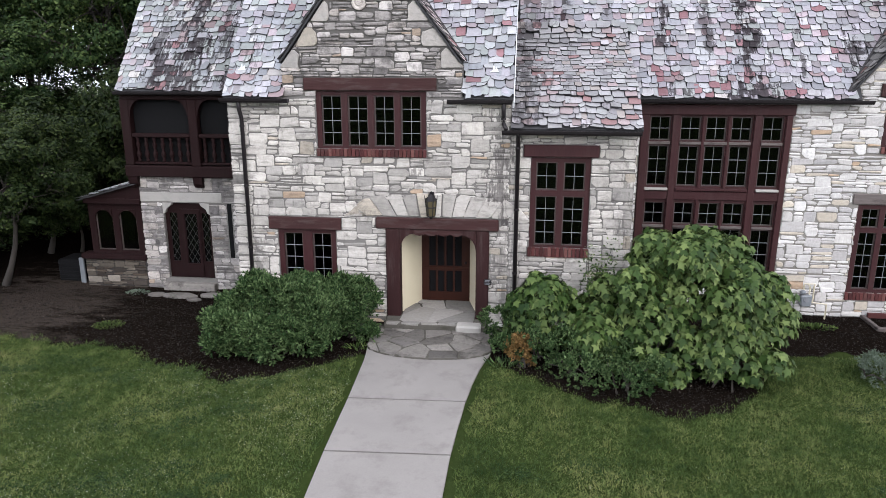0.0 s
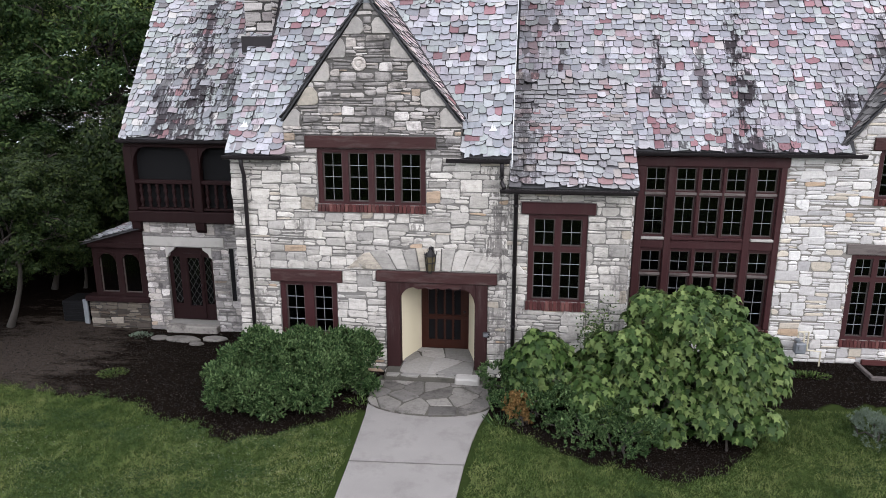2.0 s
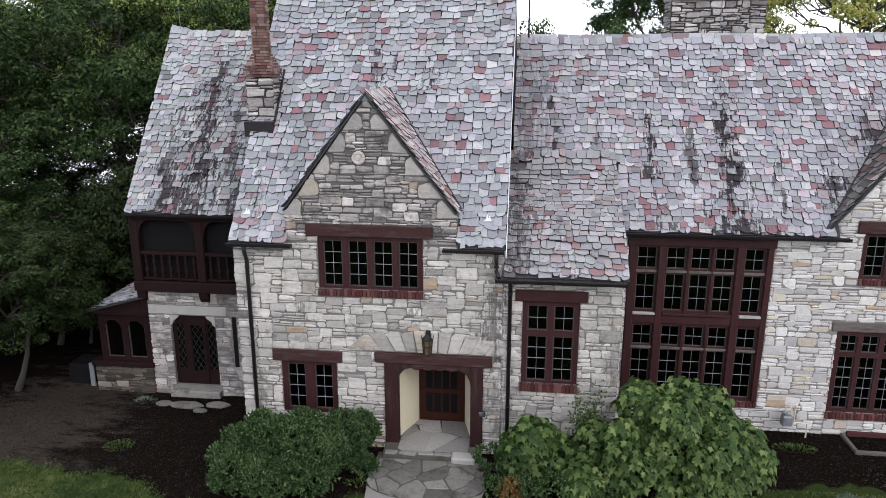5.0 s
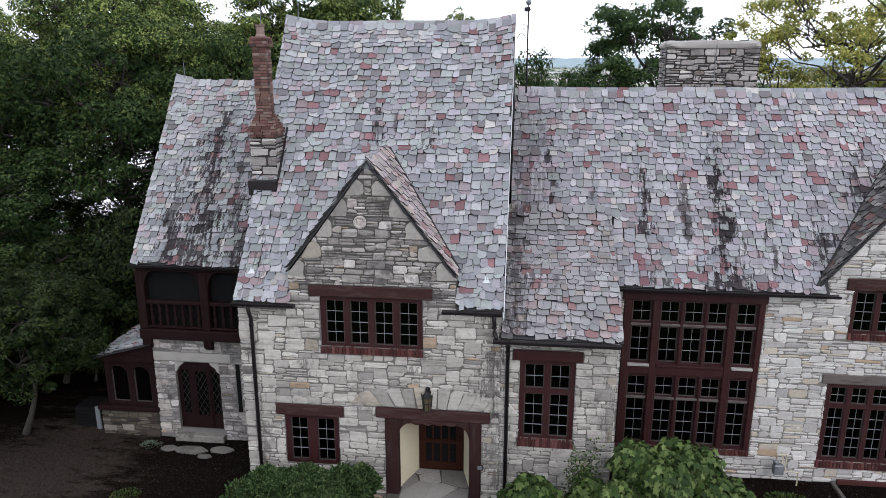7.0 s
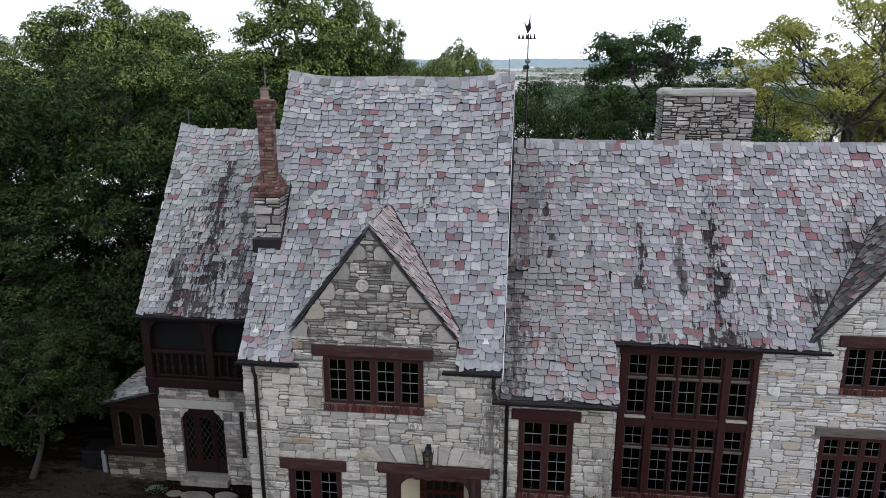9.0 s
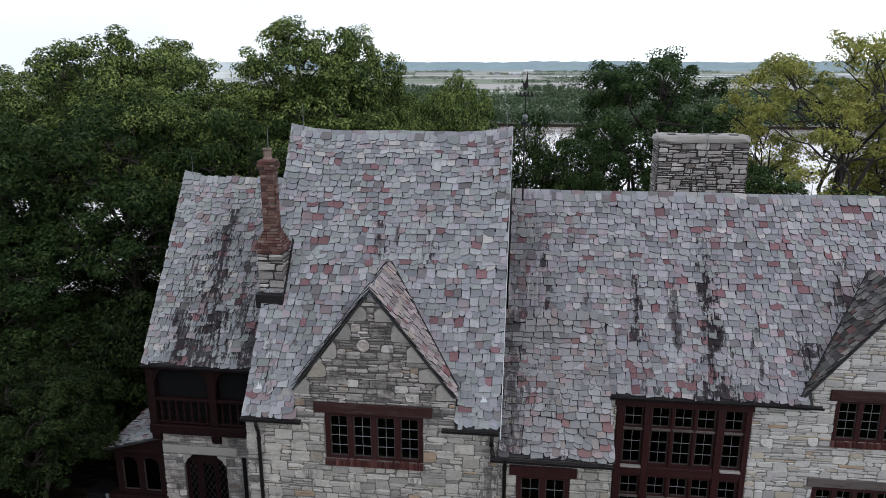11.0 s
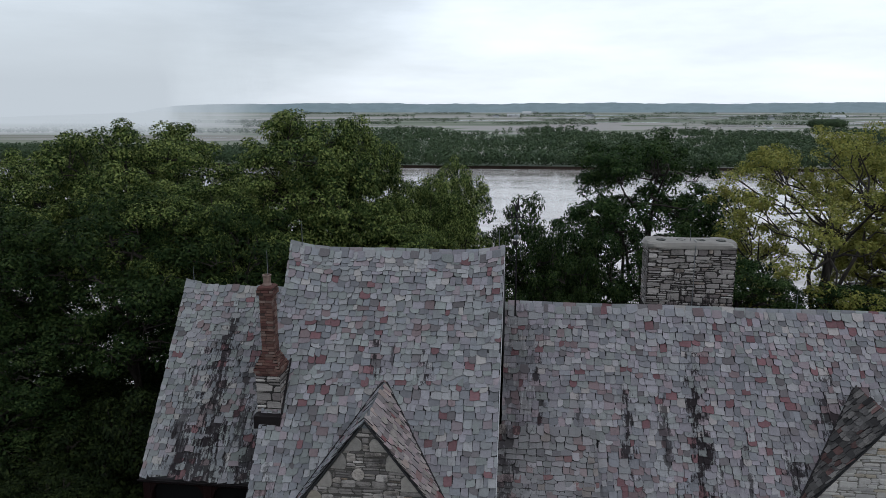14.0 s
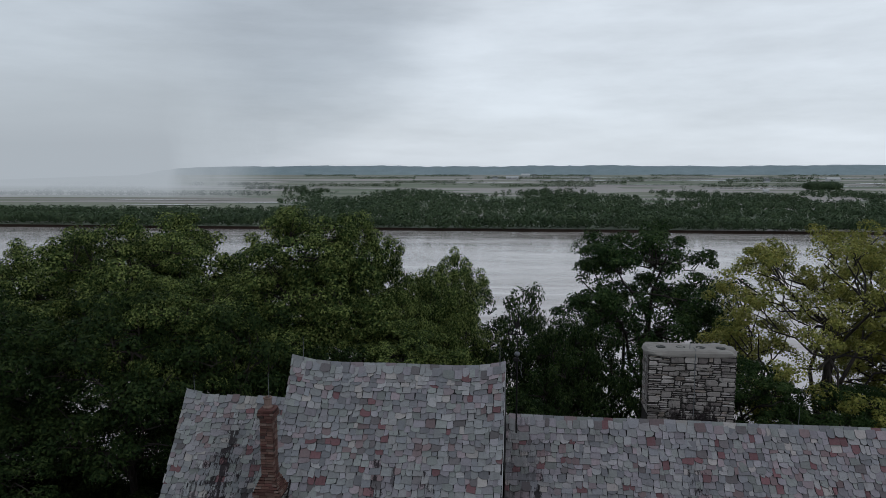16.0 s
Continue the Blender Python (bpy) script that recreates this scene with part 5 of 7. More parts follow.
# ---------------------------------------------------------------- west end: balcony, door, sunroom
def balcony():
    top = empty("balcony", (-8.4, WEST - 0.2, 2.74), "dark stained timber balcony with turned balusters under the roof", "balcony", kind="structure")
    ya, yb = WEST - 0.14, WEST + 0.06
    part("beam", Geo().box(-10.46, -6.46, ya - 0.03, yb + 0.05, 2.74, 3.03, 0.02), STAINED, top, "heavy weathered beam")
    part("deck", Geo().box(-10.2, -6.46, yb, 19.4, 2.86, 2.98, 0.01), STAINED, top)
    part("top_plate", Geo().box(-10.4, -6.46, ya, yb, 4.72, 4.92, 0.015), STAINED, top)
    part("soffit", Geo().box(-10.4, -6.46, yb, 19.4, 4.88, 4.92, 0.005), STAINED, top)
    part("back_wall", Geo().box(-10.3, -6.46, 19.3, 19.5, 2.6, 5.2, 0.01), DARK_ROOM, top, "dark rear wall")
    part("side_screen", Geo().box(-10.34, -10.24, yb, 19.4, 2.9, 4.75, 0.01), STAINED, top)
    for x in (-10.32, -8.50, -6.60):
        w = 0.12
        q = Geo().box(x - w, x + w, ya, yb, 3.03, 4.73, 0.02)
        for s in (-1, 1):
            if x + s * w < -10.4 or x + s * w > -6.5:
                continue
            q.prism([(x + s * w, 4.73), (x + s * w, 4.18)] + [(x + s * (w + 0.28 * (1 - math.cos(a))), 4.18 + 0.53 * math.sin(a)) for a in np.linspace(0.2, math.pi / 2, 5)] + [(x + s * (w + 0.30), 4.73)], "y", ya + 0.02, yb - 0.03)
        part("post", q, STAINED, top, "post with curved brackets")
    for xa, xb in ((-10.20, -8.62), (-8.38, -6.72)):
        part("screen", Geo().box(xa, xb, yb + 0.03, yb + 0.045, 3.03, 4.72, 0.001), SCREEN, top, "dark insect screen")
        part("handrail", Geo().box(xa, xb, ya + 0.03, yb - 0.02, 3.76, 3.86, 0.015), STAINED, top)
        part("foot_rail", Geo().box(xa, xb, ya + 0.05, yb - 0.04, 3.06, 3.12, 0.01), STAINED, top)
        n = round((xb - xa) / 0.225)
        for i in range(n):
            x, y = xa + (xb - xa) * (i + 0.5) / n, (ya + yb) / 2
            prof = [(0.05, 3.12), (0.05, 3.17), (0.028, 3.20), (0.06, 3.28), (0.066, 3.34), (0.035, 3.42), (0.03, 3.45), (0.055, 3.54), (0.058, 3.58), (0.03, 3.66), (0.05, 3.70), (0.05, 3.76)]
            part("baluster", Geo().lathe(x, y, prof, 8), STAINED, top, smooth=True)
    for x in (-10.28, -8.50):
        q = Geo().prism([(WEST - 0.16, 2.74), (WEST + 0.02, 2.74), (WEST + 0.02, 2.44), (WEST - 0.06, 2.46), (WEST - 0.14, 2.56)], "x", x - 0.12, x + 0.12)
        part("corbel", q, STAINED, top)
    return top


balcony()


def west_door():
    x0, x1, z0, z1 = WDOOR
    top = empty("door_2", (-8.96, WEST, -0.05), "dark wooden door with diamond leaded glass and narrow sidelights", "door", kind="structure")
    holes = [(-9.50, -9.29, 0.40, 1.74), (-8.60, -8.40, 0.40, 1.74), (-9.07, -8.72, 0.34, 1.72)]
    part("door_frame", slab_with_holes(Geo(), x0, x1, z0, z1, WEST + 0.10, WEST + 0.18, holes), STAINED, top)
    part("door_leaf", slab_with_holes(Geo(), -9.18, -8.64, 0.0, 1.85, WEST + 0.06, WEST + 0.10, holes[2:]), STAINED, top)
    for h in holes:
        part("pane", Geo().box(h[0], h[1], WEST + 0.135, WEST + 0.141, h[2], h[3], 0.001), GLASS, top).visible_shadow = False
        q = Geo()
        w, t = h[1] - h[0], h[3] - h[2]
        step = 0.16
        k = -t
        while k < w + t:
            for s in (1, -1):
                a, b = [], []
                p = [(h[0] + k, h[2]), (h[0] + k + t * 0.62, h[3])] if s > 0 else [(h[1] - k, h[2]), (h[1] - k - t * 0.62, h[3])]
                (xa, za), (xb, zb) = p
                lo, hi = 0.0, 1.0
                dx = xb - xa
                t0, t1 = sorted(((h[0] - xa) / dx, (h[1] - xa) / dx))
                lo, hi = max(lo, t0), min(hi, t1)
                if hi - lo > 0.03:
                    q.tube([(xa + dx * lo, WEST + 0.128, za + t * lo), (xa + dx * hi, WEST + 0.128, za + t * hi)], 0.006, 4)
            k += step
        part("lead_lattice", q, DULL_LEAD, top, "diamond lead lattice", fix=False)
    for s, x in ((1, x0), (-1, x1)):
        part("corner_stone", Geo().prism([(x, z1), (x, z1 - 0.3), (x + s * 0.06, z1 - 0.27), (x + s * 0.1, z1 - 0.16), (x + s * 0.24, z1 - 0.06), (x + s * 0.26, z1)], "y", WEST - 0.02, WEST + 0.1), PALE_STONE, top, "pale rounded corner stone")
    part("handle", Geo().lathe(-8.69, WEST + 0.03, [(0.0, 0.93), (0.02, 0.94), (0.02, 0.99), (0.0, 1.0)], 8), IRON, top)
    solid("doorstep", Geo().box(-9.72, -8.26, WEST - 0.20, WEST + 0.1, -0.5, -0.16, 0.02), FLAG, "worn brown-grey stone doorstep", "step", "structure")
    lintel(-10.22, -7.95, 2.05, 2.31, WEST, PALE_STONE, "long pale dressed stone lintel", 0.02)
    solid("slot_window", Geo().box(-7.82, -7.70, WEST - 0.004, WEST + 0.05, 0.56, 2.03, 0.002), SCREEN, "narrow dark slit in the stone wall", "slit", "structure")


west_door()


def sunroom():
    """The low timber-glazed bay west of the balcony, on a rough stone base."""
    q = Geo().box(-12.02, -10.24, WEST, WEST + 0.3, -0.9, 0.42).box(-12.02, -11.75, WEST + 0.3, 20.4, -0.9, 0.42)
    base = solid("wall_sunroom", q, SOOTY_MORTAR, "rough brown fieldstone base wall", "wall", "structure")
    r = random.Random(31)
    lay_stones(base, [rect_poly(*k) for k in ashlar(-12.02, -10.26, -0.75, 0.42, r, 0.048, 0.34)], front_plane(WEST), BASE_STONE, r, (-11, 0), proud=(0.012, 0.045))
    top = window("window_7", (-11.80, -10.24, 0.56, 2.0), WEST + 0.02, [(-11.62, -11.12, 0.66, 1.78, 1, 1), (-10.94, -10.44, 0.66, 1.78, 1, 1)], "dark maroon sunroom window with arched lights", STAINED)
    for xa, xb in ((-11.62, -11.12), (-10.94, -10.44)):
        m = (xa + xb) / 2
        for s, x in ((1, xa), (-1, xb)):
            part("arch_corner", Geo().prism([(x, 1.80), (x, 1.58), (x + s * 0.06, 1.70), (x + s * 0.16, 1.77), (m, 1.80)], "y", WEST + 0.03, WEST + 0.10), STAINED, top)
    part("window_sill", Geo().box(-12.08, -10.2, WEST - 0.1, WEST + 0.3, 0.42, 0.57, 0.02), STAINED, top, "thick maroon sill")
    part("fascia", Geo().box(-11.86, -10.24, WEST - 0.04, WEST + 0.1, 1.96, 2.10, 0.012), STAINED, top)
    part("side_wall", Geo().box(-11.80, -11.70, WEST + 0.16, 20.3, 0.42, 2.1, 0.01), STAINED, top)
    part("gable_infill", Geo().prism([(-11.8, 2.08), (-10.24, 2.08), (-10.24, 2.52)], "y", WEST + 0.02, WEST + 0.1), STAINED, top)
    roof("roof_sunroom", WEST - 0.12, 20.5, -12.0, 2.07, 0.28, -10.24, SLATE, "small slate lean-to roof of the sunroom", None, None, (17, 0), 33, "x", 1, 120)


sunroom()


# ---------------------------------------------------------------- chimneys
def wrap_planes(x0, x1, y0, y1):
    """The front and the two side faces of a stack: (width, map of (u, v, n))."""
    return [((x0, x1), lambda u, v, n: (u, y0 - n, v)), ((y0, y1), lambda u, v, n: (x0 - n, u, v)), ((y0, y1), lambda u, v, n: (x1 + n, u, v)), ((x0, x1), lambda u, v, n: (u, y1 + n, v))]


def brick_chimney():
    x0, x1, y0, y1 = -6.42, -6.08, 16.68, 17.02
    top = empty("brick_chimney", (-6.25, 16.85, 7.4), "slender red brick chimney on a stepped stone base", "chimney")
    r = random.Random(41)
    q = Geo().box(-6.58, -5.94, 16.58, 17.7, 7.0, 8.42).box(x0 + 0.02, x1 - 0.02, y0 + 0.02, y1 - 0.02, 8.4, 10.72)
    body = part("core", q, SOOTY_MORTAR, top, "mortar between the masonry")
    polys = [rect_poly(*k) for k in ashlar(-6.60, -5.92, 7.42, 8.42, r, 0.075, 0.36)]
    lay_stones(top, polys, front_plane(16.58), CHIMNEY_STONE, r, (-6.2, 8), name="base_stone", joint=0.016)
    polys = [rect_poly(*k) for k in ashlar(16.58, 17.6, 7.6, 8.42, r, 0.08, 0.4)]
    lay_stones(top, polys, lambda u, v, n: (-5.94 + n, u, v), CHIMNEY_STONE, r, (17, 8), name="base_stone", joint=0.016)
    part("flashing", Geo().box(-6.61, -5.90, 16.33, 16.58, 7.06, 7.42, 0.01), GUTTER, top, "dark metal flashing")
    part("flashing", Geo().prism([(16.5, 7.2), (16.5, 7.48), (17.4, 8.62), (17.4, 8.36)], "x", -5.93, -5.885), GUTTER, top, "dark metal flashing")
    z, hb = 8.44, 0.068
    while z < 10.72:
        if z < 9.0:
            grow = 0.19 * max(0, 1 - (z - 8.56) / 0.42) if z > 8.56 else 0.15 + 0.04 * (z - 8.44) / 0.1
        elif z > 10.48:
            grow = 0.05 if z < 10.62 else 0.03
        else:
            grow = 0.0
        off = r.uniform(0, 0.1)
        for (a, b), to3 in wrap_planes(x0 - grow, x1 + grow, y0 - grow, y1 + grow)[:3]:
            u = a - off
            while u < b - 0.02:
                lo, hi = max(u, a), min(u + 0.205, b)
                if hi - lo > 0.04:
                    s = Geo()
                    ring = [(lo + 0.005, z + 0.004), (hi - 0.005, z + 0.004), (hi - 0.005, z + hb - 0.006), (lo + 0.005, z + hb - 0.006)]
                    d = r.uniform(-0.004, 0.006)
                    s.add([to3(*p, -0.09) for p in ring] + [to3(*p, d) for p in ring], [[0, 1, 5, 4], [1, 2, 6, 5], [2, 3, 7, 6], [3, 0, 4, 7], [4, 5, 6, 7]])
                    part("brick", s, CHIMNEY_BRICK, top, fix=False)
                u += 0.21
        z += hb
    part("cap", Geo().box(x0 - 0.03, x1 + 0.03, y0 - 0.03, y1 + 0.03, 10.70, 10.78, 0.03), CHIMNEY_BRICK, top)
    q = Geo().lathe(-6.25, 16.85, [(0.12, 10.76), (0.125, 10.80), (0.10, 10.84), (0.10, 11.0), (0.12, 11.02), (0.12, 11.05), (0.085, 11.05), (0.085, 10.9)], 10)
    part("flue_pot", q, CHIMNEY_BRICK, top, "clay flue pot")


brick_chimney()


def stone_chimney():
    x0, x1, y0, y1 = 4.36, 7.18, 23.7, 24.8
    top = empty("stone_chimney", (5.8, 24.2, 4.9), "broad stone chimney with a thick weathered cap", "chimney")
    r = random.Random(43)
    part("core", Geo().box(x0, x1, y0, y1, 4.8, 10.60), SOOTY_MORTAR, top, "mortar between the stones")
    polys = [rect_poly(*k) for k in ashlar(x0, x1, 7.8, 10.60, r, 0.060, 0.50)]
    lay_stones(top, polys, front_plane(y0), CHIMNEY_STONE, r, (5.4, 10), name="chimney_stone", joint=0.017, proud=(0.008, 0.05), rough=0.018)
    for (a, b), to3 in wrap_planes(x0, x1, y0, y1)[1:3]:
        lay_stones(top, [rect_poly(*k) for k in ashlar(a, b, 8.6, 10.60, r, 0.07, 0.4)], to3, CHIMNEY_STONE, r, (22, 10), name="chimney_stone", joint=0.016)
    rings, n = [], 44
    for out, z in ((-0.06, 10.58), (0.06, 10.60), (0.09, 10.66), (0.08, 10.74), (0.03, 10.80), (-0.10, 10.83), (-0.45, 10.835)):
        ring = []
        for k in range(n):
            a = 2 * math.pi * k / n
            cx, cy = (math.copysign(abs(math.cos(a)) ** 0.30, math.cos(a)), math.copysign(abs(math.sin(a)) ** 0.45, math.sin(a)))
            lump = 0.022 * math.sin(5 * a + 20 * z) + 0.016 * math.sin(11 * a + 7 * z)
            ring.append(((x0 + x1) / 2 + cx * ((x1 - x0) / 2 + out + lump), (y0 + y1) / 2 + cy * ((y1 - y0) / 2 + out + lump), z + 0.5 * lump))
        rings.append(ring)
    part("cap", Geo().tube_rings(rings), PALE_STONE, top, "weathered stone cap")
    for x in (4.8, 5.45, 6.1, 6.75):
        part("flue", Geo().lathe(x, 24.05, [(0.15, 10.80), (0.16, 10.852), (0.13, 10.856), (0.10, 10.845)], 10), DARK_ROOM, top, "dark flue opening")


stone_chimney()
cable = solid("lightning_cable", Geo().tube([(5.86, 24.0, 10.86), (5.86, 23.66, 10.86), (5.85, 23.60, 10.70), (5.84, 23.63, 10.4), (5.86, 23.63, 9.4), (5.85, 23.63, 8.6)], 0.014, 6), GREY_BOX, "thin grey lightning cable down the chimney", "cable")


# ---------------------------------------------------------------- path, landing, stones
def make_path():
    left = [(13.37, -3.16), (12.7, -3.08), (11.0, -2.99), (9.3, -2.93), (8.0, -2.87), (4.0, -2.7), (-2.0, -2.4), (-30.0, -1.2)]
    right = [(13.20, -0.60), (12.6, -0.76), (11.9, -0.86), (11.15, -0.93), (10.2, -0.98), (9.35, -1.01), (8.0, -1.01), (4.0, -0.9), (-2.0, -0.6), (-30.0, 0.7)]
    def side(table, y):
        return float(np.interp(-y, [-t[0] for t in table], [t[1] for t in table]))
    top = empty("path", (-1.9, 9, -0.15), "pale concrete garden path in broad slabs leading to the door", "path", kind="structure")
    joints = [13.3, 11.06, 9.33, 7.55, 5.8, 4.0, 2.2] + [0.4 - 1.8 * k for k in range(16)]
    for ya, yb in zip(joints, joints[1:]):
        q = Geo()
        n = 8
        ring_t, ring_b = [], []
        ys = [ya - 0.02 - (ya - yb - 0.04) * i / n for i in range(n + 1)]
        skew = 0.05 if ya < 13 else 0.0
        skew_b = 0.05
        pts = [(side(left, y), y - (skew if i == 0 else skew_b if i == n else 0)) for i, y in enumerate(ys)] + [(side(right, y), y + (skew if i == 0 else skew_b if i == n else 0)) for i, y in reversed(list(enumerate(ys)))]
        vs = [(x, y, float(ground_z(-1.9, y)) + 0.035) for x, y in pts]
        k = len(vs)
        q.add(vs + [(x, y, z - 0.2) for x, y, z in vs], [[i, i + 1, k - 2 - i, k - 1 - i] for i in range(k // 2 - 1)] + [[i, (i + 1) % k, k + (i + 1) % k, k + i] for i in range(k)])
        part("slab", q, CONCRETE, top)


make_path()


def landing():
    """Irregular flagstones in a rounded landing, and the porch floor one step up."""
    arc = [(-1.88 + 1.31 * math.sin(a), 13.46 - 0.70 * math.cos(a) ** 0.8) for a in np.linspace(-1.42, 1.36, 17)]
    shape = arc + [(-0.62, 14.25), (-3.14, 14.25)]
    top = solid("landing", Geo().prism(arc + [(-0.62, 14.5), (-3.14, 14.5)], "z", -0.3, 0.0), LANDING_BED, "rounded landing of irregular grey flagstones", "landing", "structure")
    r = random.Random(51)
    def flags(shape, n, z, parent, seeds_box, material=FLAG):
        pts = []
        while len(pts) < n:
            p = (r.uniform(*seeds_box[:2]), r.uniform(*seeds_box[2:]))
            if all(math.hypot(p[0] - k[0], p[1] - k[1]) > 0.28 for k in pts):
                pts.append(p)
        for p in pts:
            poly = shape
            for k in pts:
                if k is not p:
                    nx, ny = k[0] - p[0], k[1] - p[1]
                    poly = cut(poly, nx, ny, (k[0] ** 2 + k[1] ** 2 - p[0] ** 2 - p[1] ** 2) / 2)
                    if len(poly) < 3:
                        break
            if len(poly) > 2 and area(poly) > 0.01:
                s = Geo()
                stone_geo(s, poly, lambda u, v, w: (u, v, z + w), r, joint=0.015, proud=(0.010, 0.020), rough=0.02)
                part("flagstone", s, material, parent, fix=False)
    flags(shape, 22, 0.0, top, (-3.2, -0.5, 12.75, 14.3))
    fl = solid("porch_floor", Geo().box(-3.02, -0.78, 14.28, 15.95, -0.3, 0.115, 0.02), LANDING_BED, "worn flagstone porch floor one step up", "floor", "structure")
    flags([(-2.72, 14.42), (-1.04, 14.42), (-1.04, 15.9), (-2.72, 15.9)], 7, 0.115, fl, (-2.7, -1.05, 14.4, 15.9), PORCH_FLAG)
    flags([(-2.98, 14.28), (-1.4, 14.28), (-1.4, 14.44), (-2.98, 14.44)], 4, 0.113, fl, (-2.95, -1.4, 14.3, 14.42), PORCH_FLAG)
    solid("step_stone", Geo().box(-1.42, -0.88, 14.16, 14.47, -0.05, 0.15, 0.035), PALE_STONE, "whitish block of stone at the porch step", "step", "structure")


landing()
for x, y, a, b in ((-9.68, 16.80, 0.22, 0.14), (-9.02, 16.78, 0.46, 0.2), (-8.15, 16.85, 0.35, 0.16), (-8.5, 16.5, 0.2, 0.1)):
    r = random.Random(int(x * -100))
    n = 11
    ring = [(x + a * (1 + r.uniform(-0.15, 0.1)) * math.cos(2 * math.pi * k / n), y + b * (1 + r.uniform(-0.15, 0.1)) * math.sin(2 * math.pi * k / n)) for k in range(n)]
    z = float(ground_z(x, y))
    q = Geo().tube_rings([[(u, v, z - 0.05) for u, v in ring], [(u, v, z + 0.045) for u, v in ring], [(x + (u - x) * 0.9, y + (v - y) * 0.9, z + 0.06) for u, v in ring]])
    solid("stepping_stone", q, FLAG, "flat grey stepping stone in the bare soil", "stone", group="stepping stones")


# ---------------------------------------------------------------- small fixtures
def gas_meter():
    top = empty("gas_meter", (6.75, 17.0, -0.3), "grey gas meter with cream pipes on the wall", "meter")
    body = part("meter_body", Geo().box(6.60, 6.86, 16.86, 17.04, -0.02, 0.26, 0.03), GREY_BOX, top)
    part("dial", Geo().tube([(6.73, 16.86, 0.16), (6.73, 16.835, 0.16)], 0.06, 12), LEAD, body, "pale round dial")
    part("regulator", Geo().lathe(6.66, 16.95, [(0.03, 0.27), (0.07, 0.30), (0.07, 0.34), (0.03, 0.37)], 10), GREY_BOX, top)
    part("pipe", Geo().tube([(6.68, 16.98, 0.3), (6.68, 16.98, 0.52), (6.92, 17.0, 0.52), (6.92, 17.0, 0.05), (7.25, 17.0, 0.02), (7.25, 17.0, -0.45)], 0.022, 8), CREAM_PIPE, top, "cream bent pipe")
    part("pipe", Geo().tube([(6.82, 16.98, 0.2), (6.82, 16.98, 0.44), (6.86, 17.2, 0.44)], 0.02, 8), CREAM_PIPE, top, "cream bent pipe")


gas_meter()

well = empty("window_well", (8.9, 16.9, -0.4), "basement window well edged with pale timber and brick", "window well")
part("edging", Geo().box(8.15, 8.25, 16.35, 17.22, -0.6, -0.28, 0.015), GREY_TIMBER, well)
part("edging", Geo().box(8.15, 10.2, 16.30, 16.40, -0.6, -0.28, 0.015), GREY_TIMBER, well)
part("brick_course", Geo().box(8.3, 10.0, 17.16, 17.23, -0.35, -0.22, 0.01), BRICK, well)

ac = empty("air_conditioner", (-12.75, 18.1, -0.7), "dark outdoor air conditioner with a pale side panel", "air conditioner")
casing = part("casing", Geo().box(-13.1, -12.35, 17.75, 18.5, -0.6, 0.25, 0.03), SCREEN, ac)
part("side_panel", Geo().box(-12.36, -12.22, 17.62, 17.68, -0.62, 0.36, 0.01), GREY_BOX, ac, "pale grey panel")
for k in range(6):
    part("louvre", Geo().box(-13.06, -12.4, 17.725, 17.755, -0.45 + 0.11 * k, -0.41 + 0.11 * k, 0.004), SCREEN, casing)


def weathervane():
    x, y = 0.03, 19.4
    top = empty("weathervane", (x, y, 9.6), "black iron weathervane with a flying bird on a scrolled bracket", "weathervane")
    part("pole", Geo().tube([(x, y, 9.4), (x, y, 12.35)], [0.025, 0.016], 8), IRON, top)
    part("ball", Geo().lathe(x, y, [(0.0, 11.60), (0.06, 11.63), (0.08, 11.68), (0.06, 11.73), (0.0, 11.76)], 10), GREY_BOX, top, "pale metal ball", smooth=True)
    part("collar", Geo().box(x - 0.11, x + 0.05, y - 0.05, y + 0.05, 11.46, 11.57, 0.02), IRON, top)
    part("cross_bar", Geo().box(x - 0.26, x + 0.2, y - 0.01, y + 0.01, 12.22, 12.25, 0.003), IRON, top)
    for k in range(5):
        u = x - 0.24 + 0.1 * k
        part("reed", Geo().prism([(u - 0.03, 12.25), (u + 0.03, 12.25), (u + 0.015, 12.34), (u - 0.01, 12.37)], "y", y - 0.006, y + 0.006), IRON, top)
    part("bird", Geo().prism([(x - 0.02, 12.35), (x + 0.02, 12.42), (x + 0.07, 12.50), (x + 0.05, 12.62), (x + 0.035, 12.92), (x + 0.0, 12.64), (x - 0.04, 12.56), (x - 0.13, 12.68), (x - 0.07, 12.48)], "y", y - 0.006, y + 0.006), IRON, top, "flat cut-out bird shape")
    curl = [(x - 0.3 + 0.28 * t, y, 10.75 + 0.18 * math.sin(t * 3.2)) for t in np.linspace(0, 1, 8)]
    part("bracket", Geo().tube(curl, 0.012, 6), IRON, top)
    curl = [(x - 0.12 + 0.10 * math.cos(a) * (1 - a / 9), y, 11.06 + 0.10 * math.sin(a) * (1 - a / 9)) for a in np.linspace(0, 6.5, 16)]
    part("scroll", Geo().tube(curl, 0.010, 6), IRON, top)
    part("wire", Geo().tube([(x, y, 11.55), (x + 0.14, y, 11.45), (x + 0.1, y, 11.2), (x + 0.16, y, 11.0)], 0.006, 5), GREY_BOX, top)


